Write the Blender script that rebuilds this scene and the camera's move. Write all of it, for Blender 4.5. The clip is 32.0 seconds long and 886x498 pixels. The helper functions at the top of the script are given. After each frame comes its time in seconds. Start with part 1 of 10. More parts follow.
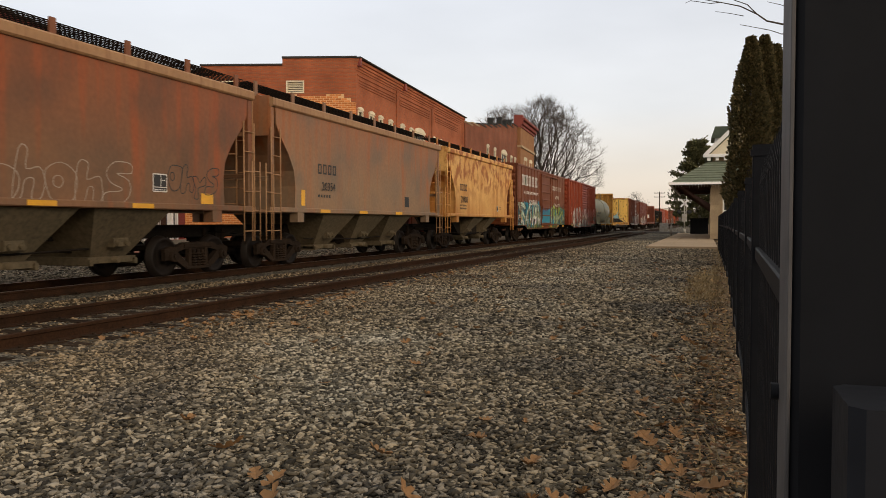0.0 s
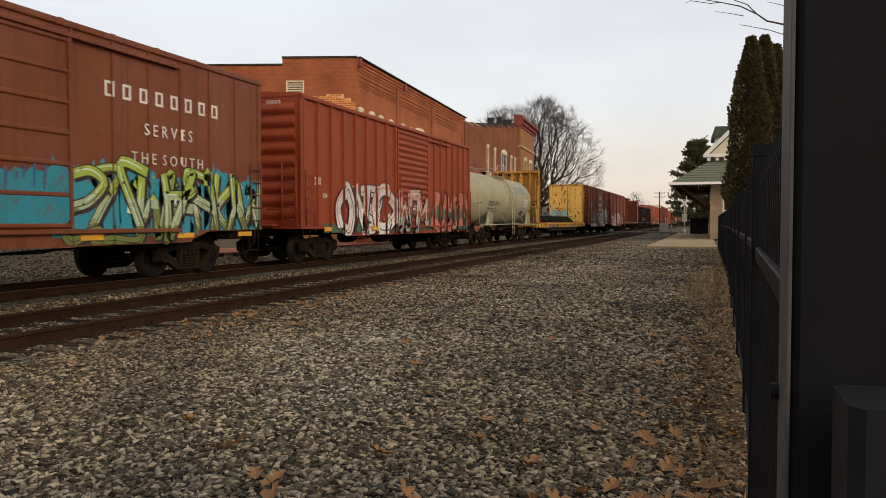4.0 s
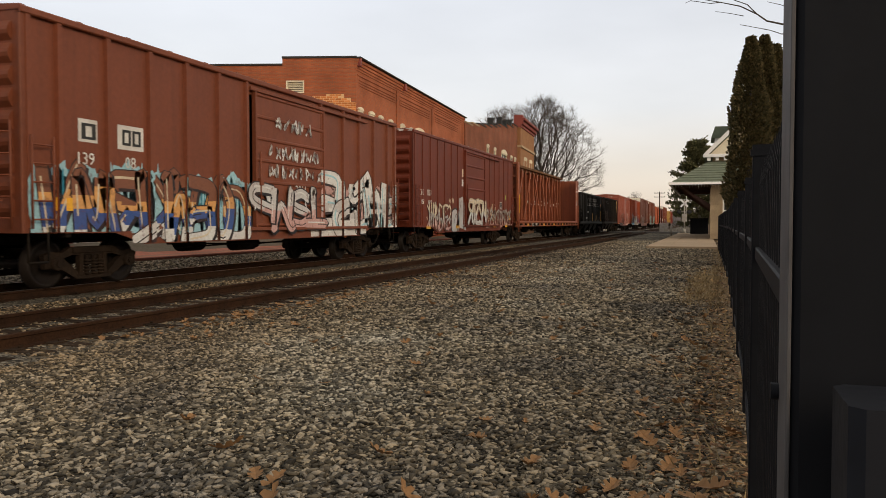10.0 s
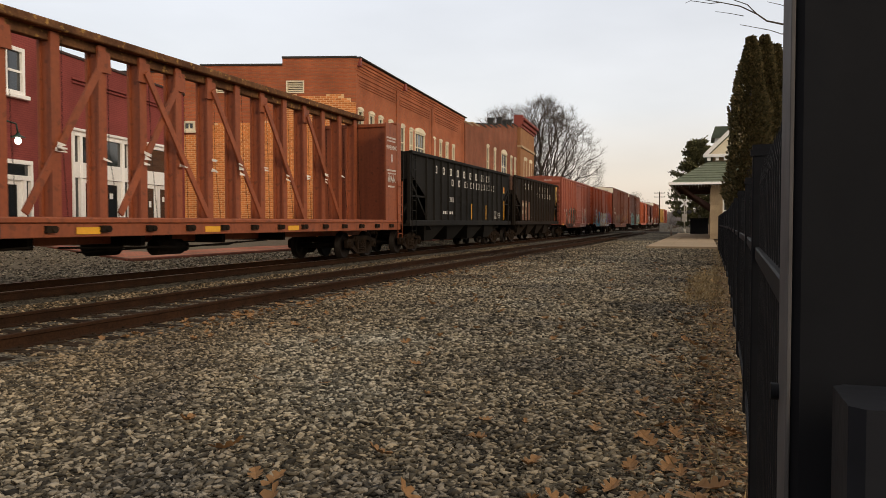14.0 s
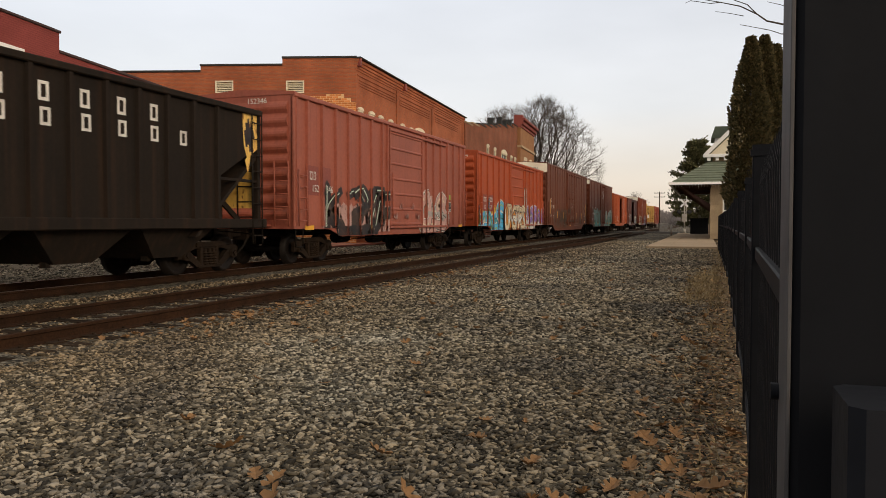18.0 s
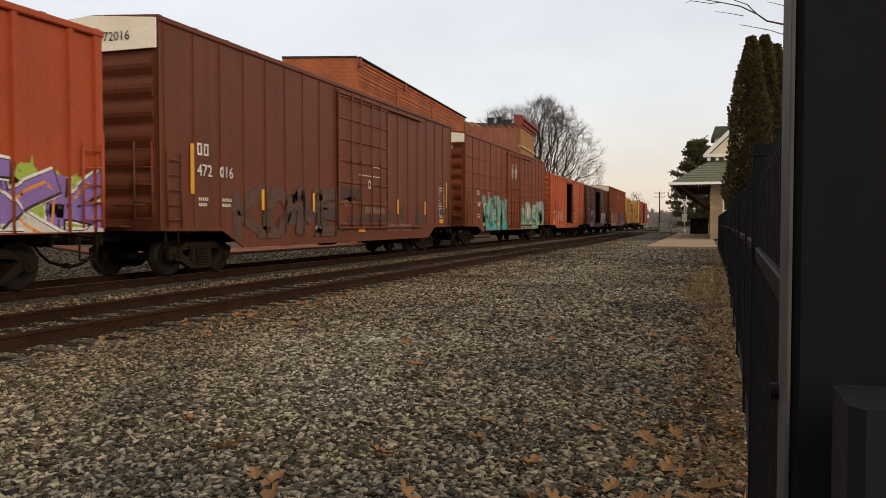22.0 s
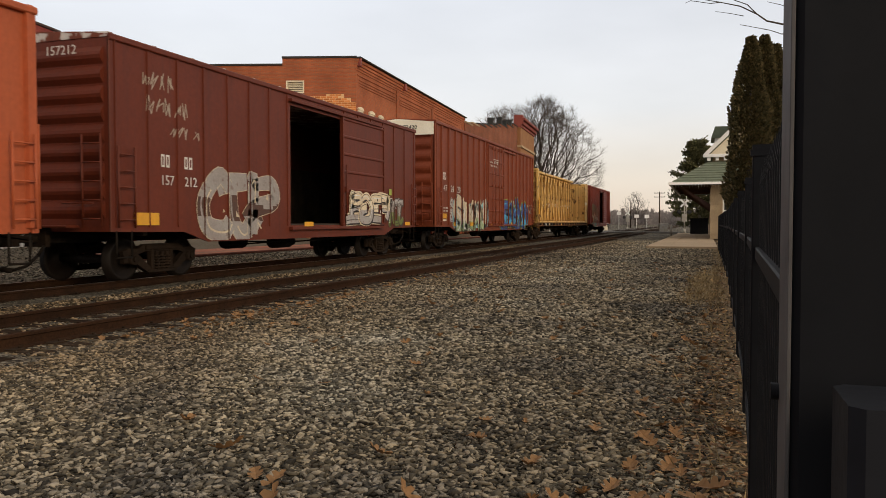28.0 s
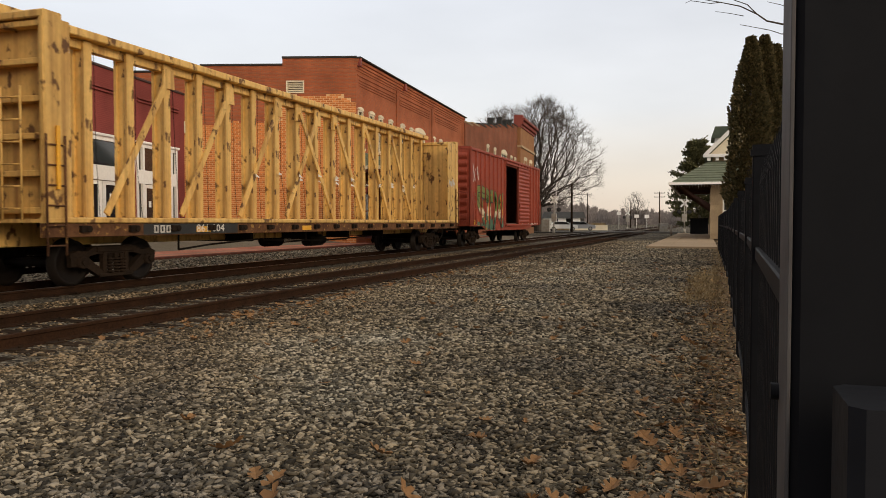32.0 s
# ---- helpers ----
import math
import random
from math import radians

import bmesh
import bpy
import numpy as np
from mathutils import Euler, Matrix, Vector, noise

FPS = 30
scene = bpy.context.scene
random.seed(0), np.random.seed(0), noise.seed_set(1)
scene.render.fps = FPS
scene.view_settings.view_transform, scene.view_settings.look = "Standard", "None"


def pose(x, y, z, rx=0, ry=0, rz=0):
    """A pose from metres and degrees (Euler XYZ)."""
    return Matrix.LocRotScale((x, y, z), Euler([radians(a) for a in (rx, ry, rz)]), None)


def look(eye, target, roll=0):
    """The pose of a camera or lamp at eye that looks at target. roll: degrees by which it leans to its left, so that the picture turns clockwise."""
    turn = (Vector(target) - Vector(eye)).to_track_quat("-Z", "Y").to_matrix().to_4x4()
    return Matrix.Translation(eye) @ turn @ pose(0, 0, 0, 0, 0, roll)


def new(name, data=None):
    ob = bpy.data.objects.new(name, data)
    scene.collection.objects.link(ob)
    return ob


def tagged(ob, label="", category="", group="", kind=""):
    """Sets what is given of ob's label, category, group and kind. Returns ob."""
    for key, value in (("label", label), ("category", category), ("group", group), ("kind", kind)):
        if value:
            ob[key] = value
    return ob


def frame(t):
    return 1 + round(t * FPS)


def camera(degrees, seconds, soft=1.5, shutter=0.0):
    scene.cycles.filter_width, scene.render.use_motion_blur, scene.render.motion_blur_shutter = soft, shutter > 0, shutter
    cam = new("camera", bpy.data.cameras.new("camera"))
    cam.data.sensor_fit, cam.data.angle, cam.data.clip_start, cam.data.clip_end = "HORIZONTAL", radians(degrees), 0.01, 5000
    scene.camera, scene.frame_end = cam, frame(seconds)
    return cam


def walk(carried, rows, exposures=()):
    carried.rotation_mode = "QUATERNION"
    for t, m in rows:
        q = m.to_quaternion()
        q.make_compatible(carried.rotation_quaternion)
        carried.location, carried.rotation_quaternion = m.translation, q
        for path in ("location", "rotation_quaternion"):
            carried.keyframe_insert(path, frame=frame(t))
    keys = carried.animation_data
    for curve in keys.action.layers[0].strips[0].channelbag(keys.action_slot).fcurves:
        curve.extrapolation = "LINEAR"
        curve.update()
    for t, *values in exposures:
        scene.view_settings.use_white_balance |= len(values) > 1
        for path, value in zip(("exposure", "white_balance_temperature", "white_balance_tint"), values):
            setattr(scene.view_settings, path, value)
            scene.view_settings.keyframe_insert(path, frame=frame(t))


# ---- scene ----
# World: x to the right, y along the tracks, z up from the rail tops.
cam = camera(58.962, 32.0, soft=0.68, shutter=0.12)
EYE = Vector((0.0, 0.0, 1.155))
YAW, TILT = 0.32213, 0.03398
AIM = EYE + Vector((-math.sin(YAW) * math.cos(TILT), math.cos(YAW) * math.cos(TILT), -math.sin(TILT)))
walk(cam, [(0.0, look(EYE, AIM)), (32.0, look(EYE, AIM))], exposures=[(0.0, 0.0, 7300.0, 10.0), (32.0, 0.0, 7300.0, 10.0)])

NEAR_X, FAR_X = -7.546, -11.773      # track centre lines
GROUND = -0.18
CAR_V, CAR_A, CAR_B = 10.087, -0.01396, 0.000547


def travelled(t):
    """How far the slowing train has run: brisk at first, then steady, easing off in the last second."""
    return CAR_V * t + CAR_A * ((t - 16) ** 2 - 256) + CAR_B * ((t - 16) ** 3 + 4096) - 0.42 * max(0.0, t - 31) ** 2


# ---- sky and sun ----
world = bpy.data.worlds.new("world")
scene.world = world
world.use_nodes = True
wn, wl = world.node_tree.nodes, world.node_tree.links
wn.clear()
w_out = wn.new("ShaderNodeOutputWorld")
w_bg = wn.new("ShaderNodeBackground")
w_sky = wn.new("ShaderNodeTexSky")
w_sky.sky_type = "NISHITA"
w_sky.sun_disc = False
w_sky.sun_elevation = radians(19.5)
w_sky.sun_rotation = radians(121)
w_sky.air_density, w_sky.dust_density, w_sky.ozone_density = 1.0, 3.0, 2.0
w_tc = wn.new("ShaderNodeTexCoord")
w_sep = wn.new("ShaderNodeSeparateXYZ")
wl.new(w_tc.outputs["Generated"], w_sep.inputs[0])
# cloud deck: pale near the horizon, greyer overhead
w_ramp = wn.new("ShaderNodeValToRGB")
wl.new(w_sep.outputs["Z"], w_ramp.inputs[0])
for pos, c in ((0.0, (0.80, 0.70, 0.62, 1)), (0.055, (0.84, 0.79, 0.76, 1)), (0.14, (0.76, 0.80, 0.89, 1)), (0.3, (0.73, 0.79, 0.92, 1)), (0.55, (0.33, 0.31, 0.29, 1)), (1.0, (0.18, 0.165, 0.15, 1))):
    e = w_ramp.color_ramp.elements.new(pos)
    e.color = c
w_ramp.color_ramp.elements.remove(w_ramp.color_ramp.elements[0])
w_ramp.color_ramp.elements.remove(w_ramp.color_ramp.elements[-1])
w_map = wn.new("ShaderNodeMapping")
w_map.inputs["Scale"].default_value = (1.6, 1.6, 5.0)
wl.new(w_tc.outputs["Generated"], w_map.inputs[0])
w_noise = wn.new("ShaderNodeTexNoise")
w_noise.inputs["Scale"].default_value = 1.7
w_noise.inputs["Detail"].default_value = 5
wl.new(w_map.outputs[0], w_noise.inputs["Vector"])
w_cr = wn.new("ShaderNodeMapRange")
w_cr.inputs["From Min"].default_value, w_cr.inputs["From Max"].default_value = 0.3, 0.7
w_cr.inputs["To Min"].default_value, w_cr.inputs["To Max"].default_value = 0.92, 1.08
wl.new(w_noise.outputs["Fac"], w_cr.inputs["Value"])
w_mul = wn.new("ShaderNodeVectorMath")
w_mul.operation = "SCALE"
wl.new(w_ramp.outputs[0], w_mul.inputs[0])
wl.new(w_cr.outputs[0], w_mul.inputs["Scale"])
w_mix = wn.new("ShaderNodeMix")
w_mix.data_type = "RGBA"
w_mix.inputs[0].default_value = 0.035
wl.new(w_mul.outputs[0], w_mix.inputs[6])
wl.new(w_sky.outputs[0], w_mix.inputs[7])
wl.new(w_mix.outputs[2], w_bg.inputs[0])
w_bg.inputs[1].default_value = 0.96
wl.new(w_bg.outputs[0], w_out.inputs[0])

sun = new("sun", bpy.data.lights.new("sun", "SUN"))
sun.data.energy, sun.data.angle, sun.data.color = 1.12, radians(14), (1.0, 0.82, 0.60)
sun.matrix_world = look((16, -9.5, 6.6), (0, 0, 0))


# ---- materials ----
def surf(name, base, second=None, rough=0.7, metal=0.0, big=0.5, fine=14.0, mix=0.5, grain=0.18, bump=0.15, streak=None, streak_amt=0.4,
         spots=None, spot_amt=0.0, spot_scale=7.0, spot_at=(0.60, 0.66), spec=0.4, rnd=0.12, stretch=(1, 1, 1), streak_z=None, spot_z=None):
    """A painted, rusted or raw surface: base to second colour in large patches, fine grain, downward streaks and spots."""
    m = bpy.data.materials.new(name)
    m.use_nodes = True
    n, l = m.node_tree.nodes, m.node_tree.links
    b = n["Principled BSDF"]
    b.inputs["Roughness"].default_value, b.inputs["Metallic"].default_value = rough, metal
    b.inputs["Specular IOR Level"].default_value = spec
    tc = n.new("ShaderNodeTexCoord")
    mp = n.new("ShaderNodeMapping")
    mp.inputs["Scale"].default_value = stretch
    l.new(tc.outputs["Object"], mp.inputs[0])

    def noise_fac(scale, lo, hi, vec, detail=4):
        t = n.new("ShaderNodeTexNoise")
        t.inputs["Scale"].default_value, t.inputs["Detail"].default_value = scale, detail
        l.new(vec, t.inputs["Vector"])
        r = n.new("ShaderNodeMapRange")
        r.inputs["From Min"].default_value, r.inputs["From Max"].default_value = lo, hi
        l.new(t.outputs["Fac"], r.inputs["Value"])
        return r.outputs[0], t.outputs["Fac"]

    def mixed(fac, a, bcol):
        x = n.new("ShaderNodeMix")
        x.data_type = "RGBA"
        l.new(fac, x.inputs[0])
        for k, v in ((6, a), (7, bcol)):
            if isinstance(v, tuple):
                x.inputs[k].default_value = (*v, 1)
            else:
                l.new(v, x.inputs[k])
        return x.outputs[2]

    def scaled(fac, amt):
        x = n.new("ShaderNodeMath")
        x.operation = "MULTIPLY"
        x.inputs[1].default_value = amt
        l.new(fac, x.inputs[0])
        return x.outputs[0]

    second = second or tuple(c * 0.6 for c in base)
    f1, _ = noise_fac(big, 0.35, 0.65, mp.outputs[0], 6)
    col = mixed(scaled(f1, mix), base, second)
    if streak:
        ms = n.new("ShaderNodeMapping")
        ms.inputs["Scale"].default_value = (2.4, 2.4, 0.2) if streak_z else (5.0, 5.0, 0.13)
        l.new(tc.outputs["Object"], ms.inputs[0])
        f2, _ = noise_fac(1.3, 0.48, 0.75, ms.outputs[0], 5)
        if streak_z:      # runs that start under the roof and thin out downwards
            sp = n.new("ShaderNodeSeparateXYZ")
            l.new(tc.outputs["Object"], sp.inputs[0])
            rz = n.new("ShaderNodeMapRange")
            rz.inputs["From Min"].default_value, rz.inputs["From Max"].default_value = streak_z
            rz.inputs["To Min"].default_value, rz.inputs["To Max"].default_value = -0.25, 0.62
            l.new(sp.outputs["Z"], rz.inputs["Value"])
            ad = n.new("ShaderNodeMath")
            ad.use_clamp = True
            l.new(f2, ad.inputs[0])
            l.new(rz.outputs[0], ad.inputs[1])
            f2 = ad.outputs[0]
        col = mixed(scaled(f2, streak_amt), col, streak)
    if spots:
        f3, _ = noise_fac(spot_scale, *spot_at, mp.outputs[0], 12)
        if spot_z:      # blotches that thicken towards the top of the side
            sq = n.new("ShaderNodeSeparateXYZ")
            l.new(tc.outputs["Object"], sq.inputs[0])
            rq = n.new("ShaderNodeMapRange")
            rq.inputs["From Min"].default_value, rq.inputs["From Max"].default_value = spot_z
            l.new(sq.outputs["Z"], rq.inputs["Value"])
            mq = n.new("ShaderNodeMath")
            mq.operation = "MULTIPLY"
            l.new(f3, mq.inputs[0])
            l.new(rq.outputs[0], mq.inputs[1])
            f3 = mq.outputs[0]
        col = mixed(scaled(f3, spot_amt), col, spots)
    f4, raw = noise_fac(fine, 0.25, 0.75, mp.outputs[0], 3)
    dark = n.new("ShaderNodeMix")
    dark.data_type, dark.blend_type = "RGBA", "MULTIPLY"
    dark.inputs[0].default_value = 1.0
    l.new(col, dark.inputs[6])
    g = n.new("ShaderNodeMapRange")
    g.inputs["To Min"].default_value, g.inputs["To Max"].default_value = 1.0 - grain, 1.0 + grain
    l.new(f4, g.inputs["Value"])
    oi = n.new("ShaderNodeObjectInfo")
    r2 = n.new("ShaderNodeMapRange")
    r2.inputs["To Min"].default_value, r2.inputs["To Max"].default_value = 1.0 - rnd, 1.0 + rnd
    l.new(oi.outputs["Random"], r2.inputs["Value"])
    mm = n.new("ShaderNodeMath")
    mm.operation = "MULTIPLY"
    l.new(g.outputs[0], mm.inputs[0])
    l.new(r2.outputs[0], mm.inputs[1])
    l.new(mm.outputs[0], dark.inputs[7])
    l.new(dark.outputs[2], b.inputs["Base Color"])
    if bump:
        bp = n.new("ShaderNodeBump")
        bp.inputs["Strength"].default_value, bp.inputs["Distance"].default_value = bump, 0.01
        l.new(raw, bp.inputs["Height"])
        l.new(bp.outputs[0], b.inputs["Normal"])
    return m


def island(name, c1, c2, rough=0.9, fine=30.0, c3=None):
    """Loose pieces in one mesh: each island takes its own colour between c1 and c2."""
    m = bpy.data.materials.new(name)
    m.use_nodes = True
    n, l = m.node_tree.nodes, m.node_tree.links
    b = n["Principled BSDF"]
    b.inputs["Roughness"].default_value = rough
    b.inputs["Specular IOR Level"].default_value = 0.3
    g = n.new("ShaderNodeNewGeometry")
    r = n.new("ShaderNodeValToRGB")
    r.color_ramp.elements[0].color, r.color_ramp.elements[1].color = (*c1, 1), (*c2, 1)
    if c3:
        e = r.color_ramp.elements.new(0.5)
        e.color = (*c3, 1)
    l.new(g.outputs["Random Per Island"], r.inputs[0])
    tc = n.new("ShaderNodeTexCoord")
    t = n.new("ShaderNodeTexNoise")
    t.inputs["Scale"].default_value = fine
    l.new(tc.outputs["Object"], t.inputs["Vector"])
    mr = n.new("ShaderNodeMapRange")
    mr.inputs["To Min"].default_value, mr.inputs["To Max"].default_value = 0.65, 1.35
    l.new(t.outputs["Fac"], mr.inputs["Value"])
    sc = n.new("ShaderNodeVectorMath")
    sc.operation = "SCALE"
    l.new(r.outputs[0], sc.inputs[0])
    l.new(mr.outputs[0], sc.inputs["Scale"])
    l.new(sc.outputs[0], b.inputs["Base Color"])
    return m


def brickwork(name, c1, c2, mortar, course=0.0677, length=0.215, gap=0.011):
    """Brick courses on a wall whose own x runs along it and z up."""
    m = bpy.data.materials.new(name)
    m.use_nodes = True
    n, l = m.node_tree.nodes, m.node_tree.links
    b = n["Principled BSDF"]
    b.inputs["Roughness"].default_value = 0.9
    b.inputs["Specular IOR Level"].default_value = 0.2
    tc = n.new("ShaderNodeTexCoord")
    sp, cb = n.new("ShaderNodeSeparateXYZ"), n.new("ShaderNodeCombineXYZ")
    l.new(tc.outputs["Object"], sp.inputs[0])
    ad = n.new("ShaderNodeMath")
    l.new(sp.outputs["X"], ad.inputs[0])
    l.new(sp.outputs["Y"], ad.inputs[1])
    l.new(ad.outputs[0], cb.inputs[0])
    l.new(sp.outputs["Z"], cb.inputs[1])
    bt = n.new("ShaderNodeTexBrick")
    bt.inputs["Color1"].default_value, bt.inputs["Color2"].default_value, bt.inputs["Mortar"].default_value = (*c1, 1), (*c2, 1), (*mortar, 1)
    bt.inputs["Scale"].default_value = 1.0
    bt.inputs["Mortar Size"].default_value = gap
    bt.inputs["Brick Width"].default_value, bt.inputs["Row Height"].default_value = length, course
    l.new(cb.outputs[0], bt.inputs["Vector"])
    t = n.new("ShaderNodeTexNoise")
    t.inputs["Scale"].default_value, t.inputs["Detail"].default_value = 0.55, 8
    l.new(tc.outputs["Object"], t.inputs["Vector"])
    mr = n.new("ShaderNodeMapRange")
    mr.inputs["From Min"].default_value, mr.inputs["From Max"].default_value = 0.3, 0.7
    mr.inputs["To Min"].default_value, mr.inputs["To Max"].default_value = 0.72, 1.18
    l.new(t.outputs["Fac"], mr.inputs["Value"])
    sc = n.new("ShaderNodeVectorMath")
    sc.operation = "SCALE"
    l.new(bt.outputs["Color"], sc.inputs[0])
    l.new(mr.outputs[0], sc.inputs["Scale"])
    l.new(sc.outputs[0], b.inputs["Base Color"])
    bp = n.new("ShaderNodeBump")
    bp.inputs["Strength"].default_value, bp.inputs["Distance"].default_value = 0.6, 0.008
    bp.invert = True
    l.new(bt.outputs["Fac"], bp.inputs["Height"])
    l.new(bp.outputs[0], b.inputs["Normal"])
    return m


def ground_mat():
    """Crushed stone: grey and tan pieces, damp and dusty patches, dirt and dead leaves along the fence."""
    m = bpy.data.materials.new("gravel_ground")
    m.use_nodes = True
    n, l = m.node_tree.nodes, m.node_tree.links
    b = n["Principled BSDF"]
    b.inputs["Roughness"].default_value = 0.95
    b.inputs["Specular IOR Level"].default_value = 0.2
    tc = n.new("ShaderNodeTexCoord")
    vor = n.new("ShaderNodeTexVoronoi")
    vor.inputs["Scale"].default_value = 27.0
    l.new(tc.outputs["Object"], vor.inputs["Vector"])
    sepc = n.new("ShaderNodeSeparateColor")
    l.new(vor.outputs["Color"], sepc.inputs[0])
    r = n.new("ShaderNodeValToRGB")
    els = r.color_ramp.elements
    els[0].color, els[1].color = (0.012, 0.010, 0.008, 1), (0.32, 0.28, 0.22, 1)
    els.new(0.45).color = (0.085, 0.073, 0.055, 1)
    els.new(0.8).color = (0.16, 0.135, 0.098, 1)
    l.new(sepc.outputs[0], r.inputs[0])
    nz = n.new("ShaderNodeTexNoise")
    nz.inputs["Scale"].default_value, nz.inputs["Detail"].default_value = 0.35, 7
    l.new(tc.outputs["Object"], nz.inputs["Vector"])
    mr = n.new("ShaderNodeMapRange")
    mr.inputs["From Min"].default_value, mr.inputs["From Max"].default_value = 0.35, 0.65
    mr.inputs["To Min"].default_value, mr.inputs["To Max"].default_value = 0.7, 1.15
    l.new(nz.outputs["Fac"], mr.inputs["Value"])
    sc = n.new("ShaderNodeVectorMath")
    sc.operation = "SCALE"
    l.new(r.outputs[0], sc.inputs[0])
    l.new(mr.outputs[0], sc.inputs["Scale"])
    # dirt strip along the fence
    sp = n.new("ShaderNodeSeparateXYZ")
    l.new(tc.outputs["Object"], sp.inputs[0])
    nd = n.new("ShaderNodeTexNoise")
    nd.inputs["Scale"].default_value, nd.inputs["Detail"].default_value = 1.6, 8
    l.new(tc.outputs["Object"], nd.inputs["Vector"])
    add = n.new("ShaderNodeMath")
    add.operation = "MULTIPLY_ADD"
    l.new(nd.outputs["Fac"], add.inputs[0])
    add.inputs[1].default_value = 1.3
    l.new(sp.outputs["X"], add.inputs[2])
    dm = n.new("ShaderNodeMapRange")
    dm.inputs["From Min"].default_value, dm.inputs["From Max"].default_value = 0.1, 0.8
    l.new(add.outputs[0], dm.inputs["Value"])
    dn = n.new("ShaderNodeTexNoise")
    dn.inputs["Scale"].default_value, dn.inputs["Detail"].default_value = 22.0, 6
    l.new(tc.outputs["Object"], dn.inputs["Vector"])
    dr = n.new("ShaderNodeValToRGB")
    dr.color_ramp.elements[0].color, dr.color_ramp.elements[1].color = (0.05, 0.034, 0.02, 1), (0.24, 0.165, 0.095, 1)
    dr.color_ramp.elements[0].position, dr.color_ramp.elements[1].position = 0.3, 0.75
    l.new(dn.outputs["Fac"], dr.inputs[0])
    mx = n.new("ShaderNodeMix")
    mx.data_type = "RGBA"
    l.new(dm.outputs[0], mx.inputs[0])
    l.new(sc.outputs[0], mx.inputs[6])
    l.new(dr.outputs[0], mx.inputs[7])
    l.new(mx.outputs[2], b.inputs["Base Color"])
    bp = n.new("ShaderNodeBump")
    bp.inputs["Strength"].default_value, bp.inputs["Distance"].default_value = 1.0, 0.03
    bp.invert = True
    l.new(vor.outputs["Distance"], bp.inputs["Height"])
    l.new(bp.outputs[0], b.inputs["Normal"])
    return m


def stone_mat(name="crushed_stone", dusty=True):
    """Crushed stone: a colour for each piece, paler grey, tan and dark stretches of yard."""
    m = island(name, (0.020, 0.0185, 0.016), (0.47, 0.43, 0.355), c3=(0.128, 0.117, 0.093))
    n, l = m.node_tree.nodes, m.node_tree.links
    b = n["Principled BSDF"]
    src = b.inputs["Base Color"].links[0].from_socket
    tc = n.new("ShaderNodeTexCoord")
    t = n.new("ShaderNodeTexNoise")
    t.inputs["Scale"].default_value, t.inputs["Detail"].default_value = 0.45, 5
    l.new(tc.outputs["Object"], t.inputs["Vector"])
    r = n.new("ShaderNodeValToRGB")
    r.color_ramp.elements[0].color, r.color_ramp.elements[0].position = (0.62, 0.60, 0.60, 1), 0.35
    r.color_ramp.elements[1].color, r.color_ramp.elements[1].position = (1.25, 1.25, 1.22, 1), 0.68
    r.color_ramp.elements.new(0.5).color = (1.06, 0.97, 0.84, 1)
    l.new(t.outputs["Fac"], r.inputs[0])
    x = n.new("ShaderNodeMix")
    x.data_type, x.blend_type = "RGBA", "MULTIPLY"
    x.inputs[0].default_value = 1.0
    l.new(src, x.inputs[6])
    l.new(r.outputs[0], x.inputs[7])
    if not dusty:
        l.new(x.outputs[2], b.inputs["Base Color"])
        return m
    # brown iron dust towards the rails, shade by the fence put into the colour
    sp = n.new("ShaderNodeSeparateXYZ")
    l.new(tc.outputs["Object"], sp.inputs[0])
    wob = n.new("ShaderNodeMath")
    wob.operation = "MULTIPLY_ADD"
    wob.inputs[1].default_value = 3.0
    l.new(t.outputs["Fac"], wob.inputs[0])
    l.new(sp.outputs["X"], wob.inputs[2])
    dust_shade = n.new("ShaderNodeValToRGB")
    dust_shade.color_ramp.elements[0].color, dust_shade.color_ramp.elements[1].color = (0.70, 0.60, 0.50, 1), (0.72, 0.69, 0.66, 1)
    dust_shade.color_ramp.elements.new(0.52).color = (1.04, 1.04, 1.04, 1)
    mr = n.new("ShaderNodeMapRange")
    mr.inputs["From Min"].default_value, mr.inputs["From Max"].default_value = -5.2, 1.3
    l.new(wob.outputs[0], mr.inputs["Value"])
    l.new(mr.outputs[0], dust_shade.inputs[0])
    y = n.new("ShaderNodeMix")
    y.data_type, y.blend_type = "RGBA", "MULTIPLY"
    y.inputs[0].default_value = 1.0
    l.new(x.outputs[2], y.inputs[6])
    l.new(dust_shade.outputs[0], y.inputs[7])
    l.new(y.outputs[2], b.inputs["Base Color"])
    return m


def plain(name, col, rough=0.6, metal=0.0, emit=0.0):
    m = bpy.data.materials.new(name)
    m.use_nodes = True
    b = m.node_tree.nodes["Principled BSDF"]
    b.inputs["Base Color"].default_value = (*col, 1)
    b.inputs["Roughness"].default_value, b.inputs["Metallic"].default_value = rough, metal
    if emit:
        b.inputs["Emission Color"].default_value = (*col, 1)
        b.inputs["Emission Strength"].default_value = emit
    return m


def worn_paint(name, col, under, hold=0.5):
    """Sprayed or stencilled paint, worn through to what lies under it."""
    return surf(name, col, tuple(a * 0.6 + b * 0.4 for a, b in zip(col, under)), rough=0.55, big=1.5, fine=25, mix=hold, grain=0.15, bump=0.05, spots=under, spot_amt=0.5)


